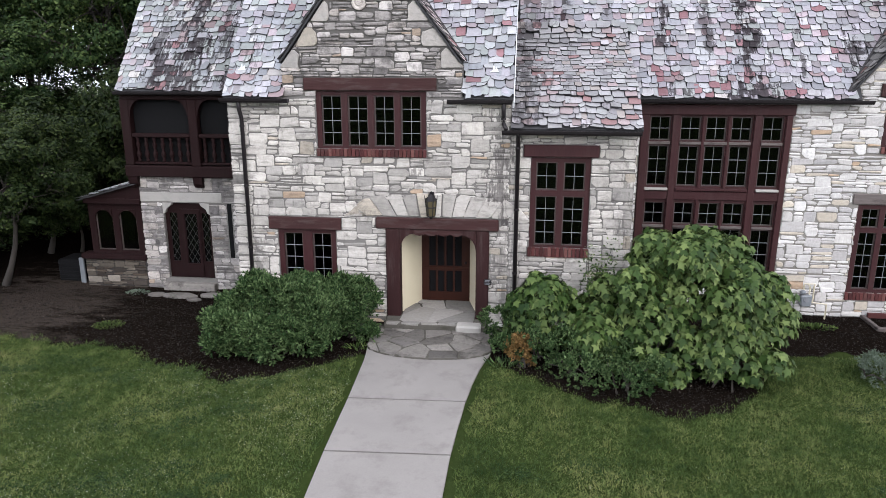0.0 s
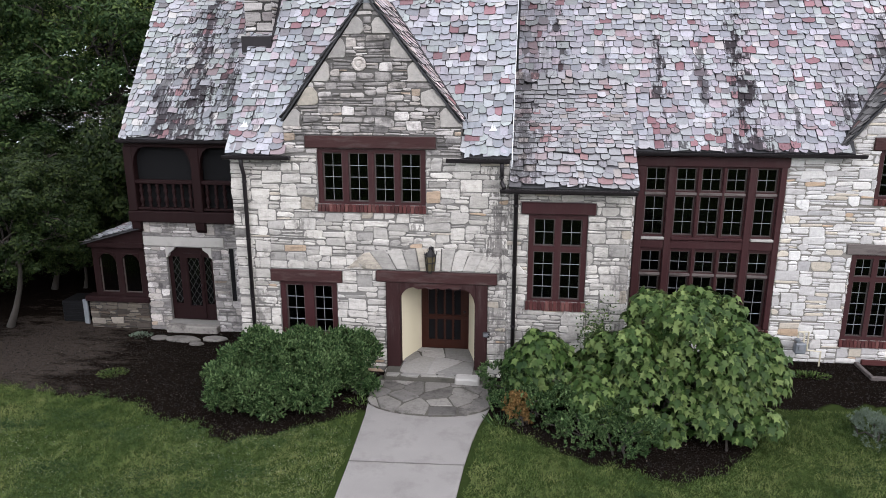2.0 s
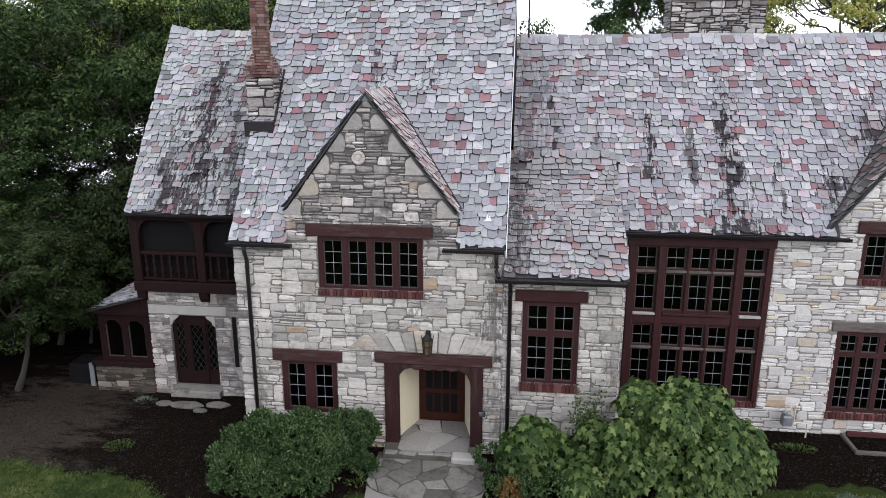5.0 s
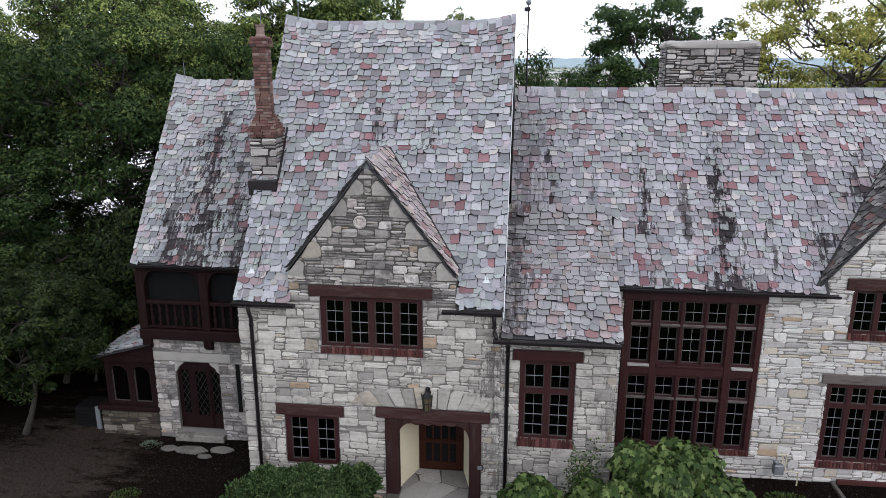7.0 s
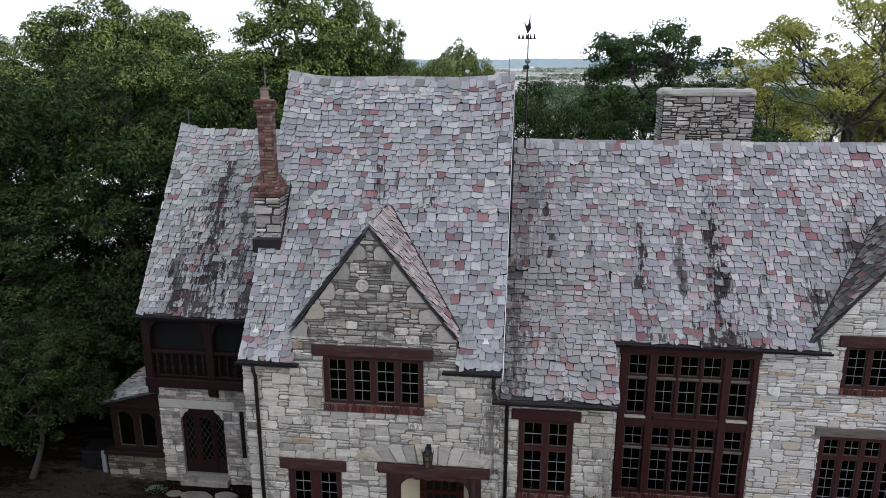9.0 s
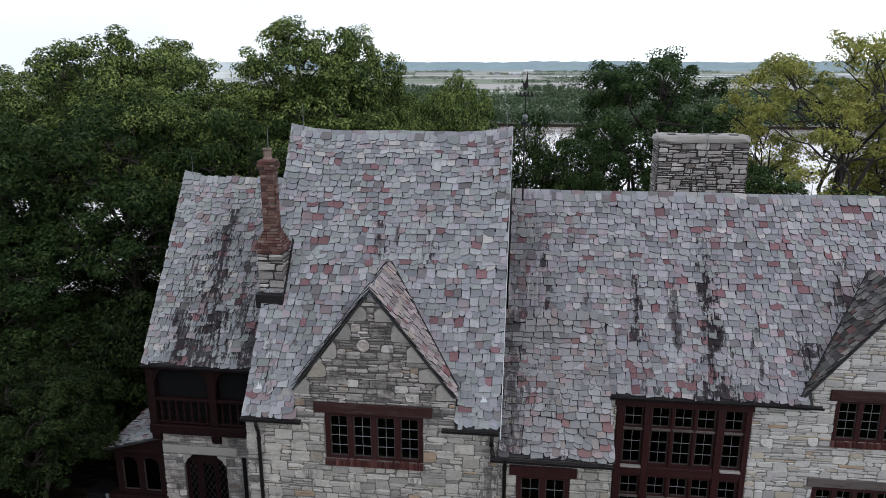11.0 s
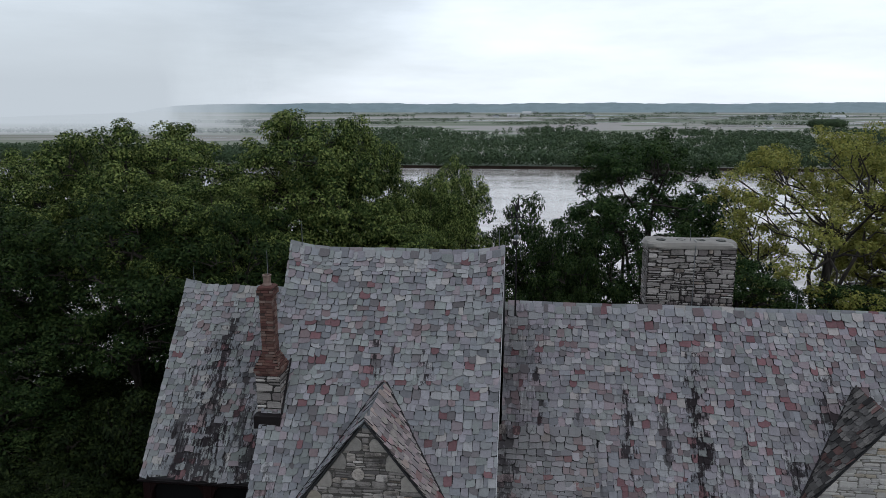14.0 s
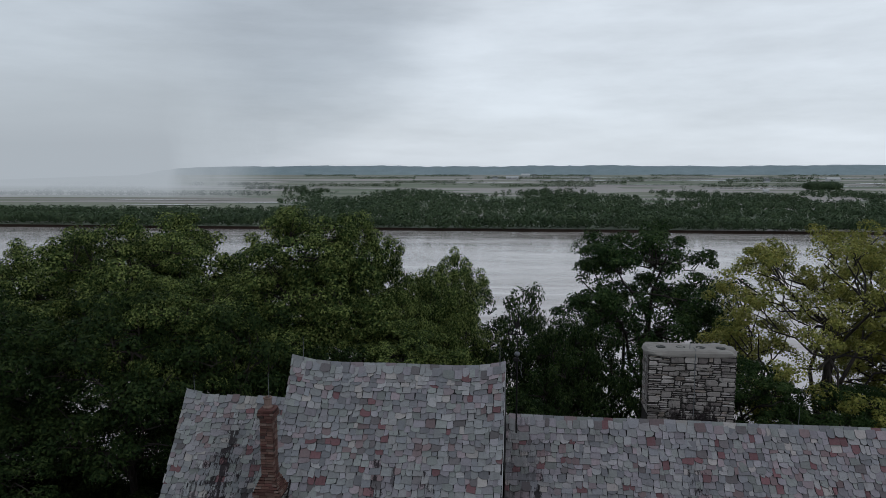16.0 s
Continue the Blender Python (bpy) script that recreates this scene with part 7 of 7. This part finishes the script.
def spiky(name, at, spread, count, tall, material, seed, label, width=0.008, flop=0.5):
    """Many thin upright blades from one crown."""
    r = np.random.RandomState(seed)
    thing = empty(name, (at[0], at[1], gz(*at)), label, "plant")
    a, d = r.uniform(0, 2 * np.pi, count), np.sqrt(r.uniform(0, 1, count))
    x, y = at[0] + spread[0] * d * np.cos(a), at[1] + spread[1] * d * np.sin(a)
    z = ground_z(x, y) - 0.01
    p = np.stack([x, y, z], -1)
    up = unit(np.stack([np.cos(a) * d * flop, np.sin(a) * d * flop, np.ones(count)], -1) + 0.22 * r.normal(size=(count, 3)))
    ln = tall * (1.15 - 0.45 * d)[:, None] * r.uniform(0.7, 1.15, (count, 1))
    side = unit(np.cross(up, r.normal(size=up.shape))) * width
    v = np.stack([p - side, p + side, p + up * ln * 0.6 + side * 0.9, p + up * ln + np.array([0, 0, -0.02]), p + up * ln * 0.6 - side * 0.9], 1)
    ob = new("foliage", quick_mesh("foliage", v, 5, material))
    tagged(hang(ob, thing), kind="stuff")


yew("lavender", [(6.95, 13.5, -0.3, 0.5, 0.42, 0.38), (7.55, 13.45, -0.3, 0.55, 0.45, 0.42), (8.2, 13.5, -0.3, 0.5, 0.42, 0.38)], 700, 26, "grey-green fuzzy lavender clump in the border", LEAF_LAVENDER, 0.06, 0.12)
spiky("strap_leaf_plant", (-3.3, 13.25), (0.3, 0.14), 60, 0.2, LEAF_LOBED, 27, "tuft of yellowing strap leaves beside the landing", 0.012, 1.0)
spiky("strap_leaf_plant", (-0.38, 12.8), (0.3, 0.2), 70, 0.2, LEAF_YEW, 28, "tuft of strap leaves beside the path", 0.012, 1.0)
spiky("weed_tuft", (-9.7, 14.6), (0.35, 0.3), 300, 0.09, GRASS, 29, "green weeds in the bare soil", 0.01, 1.2)
spiky("weed_tuft", (6.8, 16.4), (0.5, 0.22), 240, 0.13, LEAF_LOBED, 30, "green weeds in the soil under the meter", 0.01, 1.2)
spiky("weed_tuft", (-10.3, 16.95), (0.3, 0.2), 160, 0.12, LEAF_LAVENDER, 31, "grey weeds at the foot of the wall", 0.01, 1.2)


def lawn():
    r = np.random.RandomState(61)
    n = 380000
    x = r.uniform(-15.5, 11.0, n)
    y = 4.8 + (14.6 - 4.8) * r.uniform(0, 1, n) ** 0.8
    left = np.interp(-y, [-13.4, -11, -9.3, -8, -4], [-3.2, -3.03, -2.97, -2.92, -2.75])
    right = np.interp(-y, [-13.2, -12.6, -11.9, -11.15, -9.35, -4], [-0.56, -0.72, -0.82, -0.89, -0.97, -0.85])
    gap = 0.08 + 0.03 * np.sin(y * 9)
    ok = (soil_mask(x, y) < 0.08 + 0.85 * r.uniform(size=n) ** 1.3) & ((x < left - gap) | (x > right + gap))
    x, y = x[ok], y[ok]
    n = len(x)
    patch = 0.5 + 0.5 * np.sin(x * 1.3 + 2 * np.sin(y * 0.9)) * np.sin(y * 1.7 + np.sin(x * 1.1))
    p = np.stack([x, y, ground_z(x, y) - 0.004], -1)
    h = (0.024 + 0.030 * patch) * r.uniform(0.6, 1.4, n)
    a = r.uniform(0, 2 * np.pi, n)
    side = np.stack([np.cos(a), np.sin(a), 0 * a], -1) * r.uniform(0.006, 0.012, n)[:, None]
    tip = p + np.stack([r.normal(size=n) * 0.7 * h, r.normal(size=n) * 0.7 * h, h], -1)
    v = np.stack([p - side, p + side, tip], 1)
    # coarser tussocks
    k = 9000
    c = np.stack([r.uniform(-15, 10.5, k), 5.5 + 8.6 * r.uniform(0, 1, k) ** 0.8], -1)
    own = np.repeat(np.arange(k), 14)
    q = c[own] + r.normal(size=(len(own), 2)) * 0.035
    side_l = np.interp(-q[:, 1], [-13.4, -11, -9.3, -8, -4], [-3.2, -3.03, -2.97, -2.92, -2.75])
    side_r = np.interp(-q[:, 1], [-13.2, -12.6, -11.9, -11.15, -9.35, -4], [-0.56, -0.72, -0.82, -0.89, -0.97, -0.85])
    q = q[(soil_mask(q[:, 0], q[:, 1]) < 0.25) & ((q[:, 0] < side_l - 0.14) | (q[:, 0] > side_r + 0.14))]
    n = len(q)
    p = np.stack([q[:, 0], q[:, 1], ground_z(q[:, 0], q[:, 1]) - 0.004], -1)
    h = r.uniform(0.045, 0.085, n)
    a = r.uniform(0, 2 * np.pi, n)
    side = np.stack([np.cos(a), np.sin(a), 0 * a], -1) * r.uniform(0.005, 0.010, n)[:, None]
    tip = p + np.stack([r.normal(size=n) * 0.6 * h, r.normal(size=n) * 0.6 * h, h], -1)
    v = np.concatenate([v, np.stack([p - side, p + side, tip], 1)])
    ob = new("lawn_grass", quick_mesh("lawn_grass", v, 3, GRASS))
    tagged(ob, "short green lawn grass with lighter and darker patches", "grass", kind="stuff")
    # darker tufts of broad weeds
    c = np.stack([np.concatenate([r.uniform(-12, -3.4, 60), r.uniform(-0.3, 8, 16)]), r.uniform(6.5, 12.6, 76)], -1)
    own = np.repeat(np.arange(len(c)), 300)
    q = c[own] + r.normal(size=(len(own), 2)) * r.uniform(0.08, 0.26, len(c))[own][:, None] * np.array([1.4, 0.8])
    ok = (soil_mask(q[:, 0], q[:, 1]) < 0.4) & ((q[:, 0] < -3.3) | (q[:, 0] > -0.4))
    q = q[ok]
    p = np.stack([q[:, 0], q[:, 1], ground_z(q[:, 0], q[:, 1]) + r.uniform(0.03, 0.085, len(q))], -1)
    v = leaves(p, np.tile([0, -0.2, 1.0], (len(p), 1)), 0.03, 0.026, r, RHOMB, 0.5)
    tagged(new("lawn_weeds", quick_mesh("lawn_weeds", v, 4, LEAF_DARK)), "dark green broad-leaved weeds growing in the lawn", "weeds", kind="stuff")
    k = 5200
    fx = np.concatenate([r.uniform(-11, -3.1, k), r.uniform(-0.6, 8.5, k // 12)])
    fy = np.concatenate([r.uniform(6.5, 12.2, k), r.uniform(7, 11, k // 12)])
    thick = np.sin(fx * 1.9) * np.sin(fy * 2.3 + 1) + 0.5 * np.sin(fx * 0.8 + fy)
    ok = (soil_mask(fx, fy) < 0.3) & (thick > r.uniform(-1.2, 1.0, len(fx)))
    fx, fy = fx[ok], fy[ok]
    g = Geo()
    for u, w in zip(fx, fy):
        z = gz(u, w) + r.uniform(0.03, 0.07)
        s = r.uniform(0.005, 0.009)
        g.add([(u + s, w, z), (u, w + s, z), (u - s, w, z), (u, w - s, z), (u, w, z + s), (u, w, z - s)], [[0, 1, 4], [1, 2, 4], [2, 3, 4], [3, 0, 4], [1, 0, 5], [2, 1, 5], [3, 2, 5], [0, 3, 5]])
    ob = part("clover_flowers", g, CLOVER, fix=False)
    tagged(ob, "white clover flowers scattered in the lawn", "flowers", kind="stuff")


lawn()


def litter():
    """Chips of bark and dry leaves on the bare soil."""
    r = np.random.RandomState(62)
    n = 42000
    x, y = r.uniform(-15, 9, n), r.uniform(11, 17.3, n)
    ok = (soil_mask(x, y) > 0.5) & ~((x > -6.5) & (x < 2.3) & (y > 14.75)) & ~((x > -3.2) & (x < -0.5) & (y > 12.6))
    x, y = x[ok], y[ok]
    p = np.stack([x, y, ground_z(x, y) + 0.012], -1)
    v = leaves(p, np.tile([0, 0, 1.0], (len(p), 1)), 0.05, 0.03, r, SLIVER, 0.55)
    # chip tones are lowered along with the shade-darkened soil
    m = pieces("bark_chips", [(0.0, (0.005, 0.0036, 0.003)), (0.5, (0.008, 0.006, 0.0048)), (0.85, (0.014, 0.0105, 0.0088)), (0.97, (0.060, 0.050, 0.042))], fine=30, shade=0.3)
    tagged(new("bark_mulch", quick_mesh("bark_mulch", v, 3, m)), "brown bark chips and dry leaves on the soil", "mulch", kind="stuff")


litter()


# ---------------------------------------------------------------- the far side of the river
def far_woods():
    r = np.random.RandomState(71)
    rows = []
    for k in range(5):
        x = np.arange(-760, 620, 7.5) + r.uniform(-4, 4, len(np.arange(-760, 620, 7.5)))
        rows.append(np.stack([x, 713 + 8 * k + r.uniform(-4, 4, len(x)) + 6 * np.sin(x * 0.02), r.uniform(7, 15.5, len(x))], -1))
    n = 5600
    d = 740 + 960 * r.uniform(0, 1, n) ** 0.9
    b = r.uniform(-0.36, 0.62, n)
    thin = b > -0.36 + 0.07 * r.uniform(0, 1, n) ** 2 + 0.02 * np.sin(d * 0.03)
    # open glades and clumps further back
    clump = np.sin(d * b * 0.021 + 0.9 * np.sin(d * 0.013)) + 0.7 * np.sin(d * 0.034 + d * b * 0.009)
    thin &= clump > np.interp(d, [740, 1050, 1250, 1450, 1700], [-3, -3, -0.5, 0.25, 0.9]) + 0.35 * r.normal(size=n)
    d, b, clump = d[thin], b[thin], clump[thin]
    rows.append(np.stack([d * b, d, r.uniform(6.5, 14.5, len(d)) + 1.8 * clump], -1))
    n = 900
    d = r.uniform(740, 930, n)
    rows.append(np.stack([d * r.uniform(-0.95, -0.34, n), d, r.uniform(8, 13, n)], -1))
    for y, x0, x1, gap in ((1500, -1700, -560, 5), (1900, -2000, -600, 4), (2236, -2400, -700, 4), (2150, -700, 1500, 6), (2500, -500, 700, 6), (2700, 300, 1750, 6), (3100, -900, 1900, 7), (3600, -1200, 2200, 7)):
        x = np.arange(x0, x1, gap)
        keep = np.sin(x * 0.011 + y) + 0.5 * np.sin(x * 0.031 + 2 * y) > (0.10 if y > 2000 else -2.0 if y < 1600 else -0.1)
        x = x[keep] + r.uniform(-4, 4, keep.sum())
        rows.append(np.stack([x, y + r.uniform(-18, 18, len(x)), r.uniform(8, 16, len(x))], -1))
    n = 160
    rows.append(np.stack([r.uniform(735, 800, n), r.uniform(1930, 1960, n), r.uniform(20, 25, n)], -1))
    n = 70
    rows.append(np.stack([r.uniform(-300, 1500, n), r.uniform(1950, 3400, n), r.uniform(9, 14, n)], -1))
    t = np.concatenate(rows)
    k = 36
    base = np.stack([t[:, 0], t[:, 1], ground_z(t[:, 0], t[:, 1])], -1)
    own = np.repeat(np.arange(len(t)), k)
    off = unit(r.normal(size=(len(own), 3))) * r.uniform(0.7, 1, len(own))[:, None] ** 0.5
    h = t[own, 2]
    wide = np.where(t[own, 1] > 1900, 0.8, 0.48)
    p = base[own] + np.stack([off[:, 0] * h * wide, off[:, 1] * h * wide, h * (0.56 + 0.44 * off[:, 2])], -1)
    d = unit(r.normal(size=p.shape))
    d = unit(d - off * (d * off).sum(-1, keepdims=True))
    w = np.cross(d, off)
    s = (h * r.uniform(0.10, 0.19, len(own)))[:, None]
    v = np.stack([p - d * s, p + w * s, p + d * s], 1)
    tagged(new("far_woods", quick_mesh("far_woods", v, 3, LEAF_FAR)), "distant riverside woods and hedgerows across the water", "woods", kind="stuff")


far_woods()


def far_hills():
    m, nt, b = shader("hazed_hills")
    # distance haze is mixed into this pale blue-green base colour
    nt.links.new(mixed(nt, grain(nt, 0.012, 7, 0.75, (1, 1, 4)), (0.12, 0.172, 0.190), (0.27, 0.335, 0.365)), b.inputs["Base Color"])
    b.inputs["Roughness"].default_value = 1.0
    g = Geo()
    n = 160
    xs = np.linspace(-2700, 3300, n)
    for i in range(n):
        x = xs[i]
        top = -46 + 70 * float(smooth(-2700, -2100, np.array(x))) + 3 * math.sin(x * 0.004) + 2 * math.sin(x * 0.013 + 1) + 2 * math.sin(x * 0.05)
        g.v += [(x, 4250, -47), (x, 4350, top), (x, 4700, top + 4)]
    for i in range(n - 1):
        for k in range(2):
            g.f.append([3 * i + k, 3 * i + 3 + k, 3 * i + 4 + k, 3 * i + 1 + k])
    solid("backdrop_hills", g, m, "low wooded hills on the horizon with blue-green haze in their colour", "hills", "structure")


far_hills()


def mist_backdrop():
    """A grey glowing sheet, added as mist that hides the western horizon, far across the plain."""
    m, nt, b = shader("glowing_mist_sheet")
    nt.nodes.remove(b)
    g = nt.nodes.new("ShaderNodeNewGeometry")
    q = nt.nodes.new("ShaderNodeSeparateXYZ")
    nt.links.new(g.outputs["Position"], q.inputs[0])
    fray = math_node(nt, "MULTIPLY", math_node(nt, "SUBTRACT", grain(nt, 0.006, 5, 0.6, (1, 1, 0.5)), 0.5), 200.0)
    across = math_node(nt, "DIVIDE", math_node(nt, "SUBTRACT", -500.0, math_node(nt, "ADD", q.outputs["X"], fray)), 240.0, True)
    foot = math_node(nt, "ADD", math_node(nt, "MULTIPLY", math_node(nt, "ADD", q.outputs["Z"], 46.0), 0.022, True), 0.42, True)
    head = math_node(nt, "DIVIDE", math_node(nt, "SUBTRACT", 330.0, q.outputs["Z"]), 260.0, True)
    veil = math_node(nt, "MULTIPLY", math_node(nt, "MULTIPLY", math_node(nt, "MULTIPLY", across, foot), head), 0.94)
    # emission gives the sheet a sky-like glow in place of mist
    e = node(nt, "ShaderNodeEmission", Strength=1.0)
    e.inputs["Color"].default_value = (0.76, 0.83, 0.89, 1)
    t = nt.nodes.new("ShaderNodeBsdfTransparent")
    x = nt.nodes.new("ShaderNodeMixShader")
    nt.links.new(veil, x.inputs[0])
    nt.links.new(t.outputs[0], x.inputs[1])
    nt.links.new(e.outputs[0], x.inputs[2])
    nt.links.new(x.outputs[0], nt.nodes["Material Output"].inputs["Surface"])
    ob = solid("backdrop_mist", Geo().add([(-3200, 1420, -48), (-420, 1420, -48), (-420, 1420, 340), (-3200, 1420, 340)], [[0, 1, 2, 3]]), m, "pale grey glowing sheet standing in for mist on the western horizon", "rain", "structure")
    ob.visible_shadow = False


mist_backdrop()


def flood_pools():
    for k, (x, y, a, b) in enumerate(((-590, 1120, 90, 9), (-470, 1210, 70, 9), (-380, 1150, 40, 6), (-700, 1300, 160, 8), (-112, 1440, 26, 18), (1500, 2560, 420, 30), (700, 2950, 300, 22), (200, 2900, 260, 26), (900, 2300, 200, 14), (350, 2380, 160, 12), (-150, 2600, 200, 16), (1100, 3300, 420, 34), (300, 3350, 300, 30), (620, 2080, 120, 10))):
        r = random.Random(80 + k)
        n = 18
        b = b * 3 if y > 2000 else b
        z = gz(x, y) + 1.2
        ring = [(x + a * (1 + r.uniform(-0.3, 0.2)) * math.cos(2 * math.pi * i / n), y + b * (1 + r.uniform(-0.3, 0.2)) * math.sin(2 * math.pi * i / n), z) for i in range(n)]
        solid("flood_pool", Geo().add(ring, [list(range(n))]), WATER, "shallow flood water lying in a far field", "pool", "structure")


flood_pools()


def farmhouse(x, y, w, d, h, turn):
    top = empty("farm_building", (x, y, gz(x, y)), "distant white farm building among fields", "building", group="far farm buildings")
    z = gz(x, y)
    part("wall", Geo().box(x - w, x + w, y - d, y + d, z, z + h, 0.1), WHITE_METAL, top)
    part("roof", Geo().prism([(y - d - 0.6, z + h), (y + d + 0.6, z + h), (y, z + h + d * 0.7)], "x", x - w - 0.5, x + w + 0.5), WHITE_METAL if turn else GREY_BOX, top)


for x, y, w, d, h, t in ((-3, 3600, 22, 10, 9, 1), (40, 3630, 12, 9, 8, 0), (568, 1763, 6, 5, 7, 1), (-60, 3100, 26, 10, 8, 1), (260, 3060, 14, 9, 7, 0), (1180, 2900, 24, 10, 8, 1), (-130, 3000, 12, 8, 7, 0), (870, 2700, 10, 8, 7, 0)):
    farmhouse(x, y, w, d, h, t)


# ---------------------------------------------------------------- stones of the walls
def wall_stones():
    r = random.Random(91)
    arch = [(-3.26, -0.58, 2.36, 2.60), (-2.98, -0.86, 2.58, 2.76), (-2.60, -1.24, 2.74, 2.90)]
    front_holes = [W1, (-5.69, -4.02, 2.04, 2.34), W2, (-4.74, -1.89, 5.06, 5.34), (-4.51, -2.10, 3.68, 3.86), W3, (-0.08, 1.49, 3.73, 4.0), (0.05, 1.36, 1.59, 1.80),
                   PORCH, (-3.25, -0.55, 2.12, 2.39), *arch]
    rects = ashlar(-6.46, -0.35, -0.5, 4.90, r, 0.072, 0.5) + ashlar(-0.35, 2.23, -0.5, 4.28, r, 0.078, 0.5)
    for h in front_holes:
        rects = less(rects, h)
    lay_stones(wall_front, [rect_poly(*k) for k in rects if k[1] - k[0] > 0.035 and k[3] - k[2] > 0.03], front_plane(FRONT), STONE, r, (-2.6, 2.8), joint=0.007, proud=(0.006, 0.028))
    # wedge stones of the flat arch over the porch
    cx, cz = -1.92, 0.75
    angles = np.linspace(radians(141), radians(39), 14)
    for a, b in zip(angles, angles[1:]):
        wob = r.uniform(-0.01, 0.01)
        def on(ang, top):
            c, s = math.cos(ang), math.sin(ang)
            if not top:
                k = (2.395 - cz) / s
            else:
                k = min((2.93 - 0.22 * abs(c) ** 1.5 - cz) / s, 2.6)
            return (cx + k * c, cz + k * s)
        g = Geo()
        stone_geo(g, [on(a, 0), on(b, 0), on(b, 1), on(a, 1)], front_plane(FRONT), r, joint=0.008, proud=(0.02, 0.04))
        part("arch_stone", g, STONE, wall_front, fix=False)
    # east wing with its gable
    rects = ashlar(2.20, 11.9, -0.55, 4.88, r)
    for h in (BIG, (2.6, 6.08, 4.4, 4.75), (2.64, 6.05, 0.27, 0.44), W5, (7.58, 10.07, 2.42, 2.69), (7.71, 9.93, 0.08, 0.27), W6, (7.84, 10.56, 4.88, 5.19), (8.01, 10.41, 3.61, 3.77)):
        rects = less(rects, h)
    polys = [rect_poly(*k) for k in rects if k[1] - k[0] > 0.035 and k[3] - k[2] > 0.03]
    up = ashlar(7.2, 11.35, 4.88, 7.6, r)
    for h in ((7.84, 10.56, 4.85, 5.19),):
        up = less(up, h)
    polys += gable([rect_poly(*k) for k in up], (7.22, 4.88), (11.33, 4.88), (9.27, 7.56))
    lay_stones(wall_east, polys, front_plane(EAST), EAST_STONE, r, (7.0, 2.6))
    # front gable, darker and rougher, with a round medallion
    rects = ashlar(-5.2, -1.36, 4.93, 8.10, r, 0.052, 0.40)
    for h in ((-4.74, -1.89, 5.06, 5.34), W2, (-3.62, -3.36, 6.68, 6.94)):
        rects = less(rects, h)
    # large pale blocks along both rakes
    blocks, z = [], 5.52
    while z < 7.5:
        t, w = r.uniform(0.36, 0.5), r.uniform(0.42, 0.6)
        half = 1.92 * (8.1 - z) / 2.52
        for s in (-1, 1):
            h = t * r.uniform(0.82, 1.0)
            a = -3.30 + s * half
            k = (a - 0.1, a + w, z, z + h) if s < 0 else (a - w, a + 0.1, z, z + h)
            if k[1] < -3.32 or k[0] > -3.28:
                blocks.append(k)
                rects = less(rects, k)
        z += t + r.choice((0.0, 0.0, 0.09))
    big = []
    for a, b, c, d in blocks:
        e = 0.10
        s = a < -3.4 and b < -3.3
        big.append([(a, c), (b - (0.03 if s else 0), c), (b, c + e if s else c), (b, d - e if s else d), (b - e if s else b, d), (a + (0 if s else e), d), (a, d - (0 if s else e)), (a, c + (0 if s else e))])
    big = gable(big, (-5.2, 5.575), (-1.36, 5.575), (-3.30, 8.095))
    lay_stones(wall_gable, big, front_plane(FRONT), RAKE_STONE, r, (-3.3, 6.3), name="gable_block", proud=(0.02, 0.04))
    polys = gable([rect_poly(*k) for k in rects if k[1] - k[0] > 0.035 and k[3] - k[2] > 0.03], (-5.2, 5.575), (-1.36, 5.575), (-3.30, 8.095))
    lay_stones(wall_gable, polys, front_plane(FRONT), GABLE_STONE, r, (-3.3, 6.3), joint=0.009, proud=(0.008, 0.040))
    g = Geo()
    n = 20
    for rad, y0 in ((0.145, FRONT - 0.035),):
        rings = []
        for q, d in ((rad, 0.06), (rad, 0.0), (rad - 0.01, -0.012), (rad - 0.045, -0.012), (rad - 0.055, 0.004), (0.06, 0.004), (0.05, -0.008), (0.0001, -0.008)):
            rings.append([(-3.49 + q * math.cos(2 * math.pi * k / n), y0 + d, 6.81 + q * math.sin(2 * math.pi * k / n)) for k in range(n)])
        g.tube_rings(rings)
    part("medallion", g, GABLE_STONE, wall_gable, "round carved stone medallion")
    # west wing below the balcony: the darker gable stone paints in tree shade and weathering
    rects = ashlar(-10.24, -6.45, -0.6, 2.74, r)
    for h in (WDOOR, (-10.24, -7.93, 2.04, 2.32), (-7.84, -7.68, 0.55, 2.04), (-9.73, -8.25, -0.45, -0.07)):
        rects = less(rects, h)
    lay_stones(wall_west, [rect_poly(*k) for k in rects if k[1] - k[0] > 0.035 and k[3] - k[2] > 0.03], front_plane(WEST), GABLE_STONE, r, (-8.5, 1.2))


wall_stones()
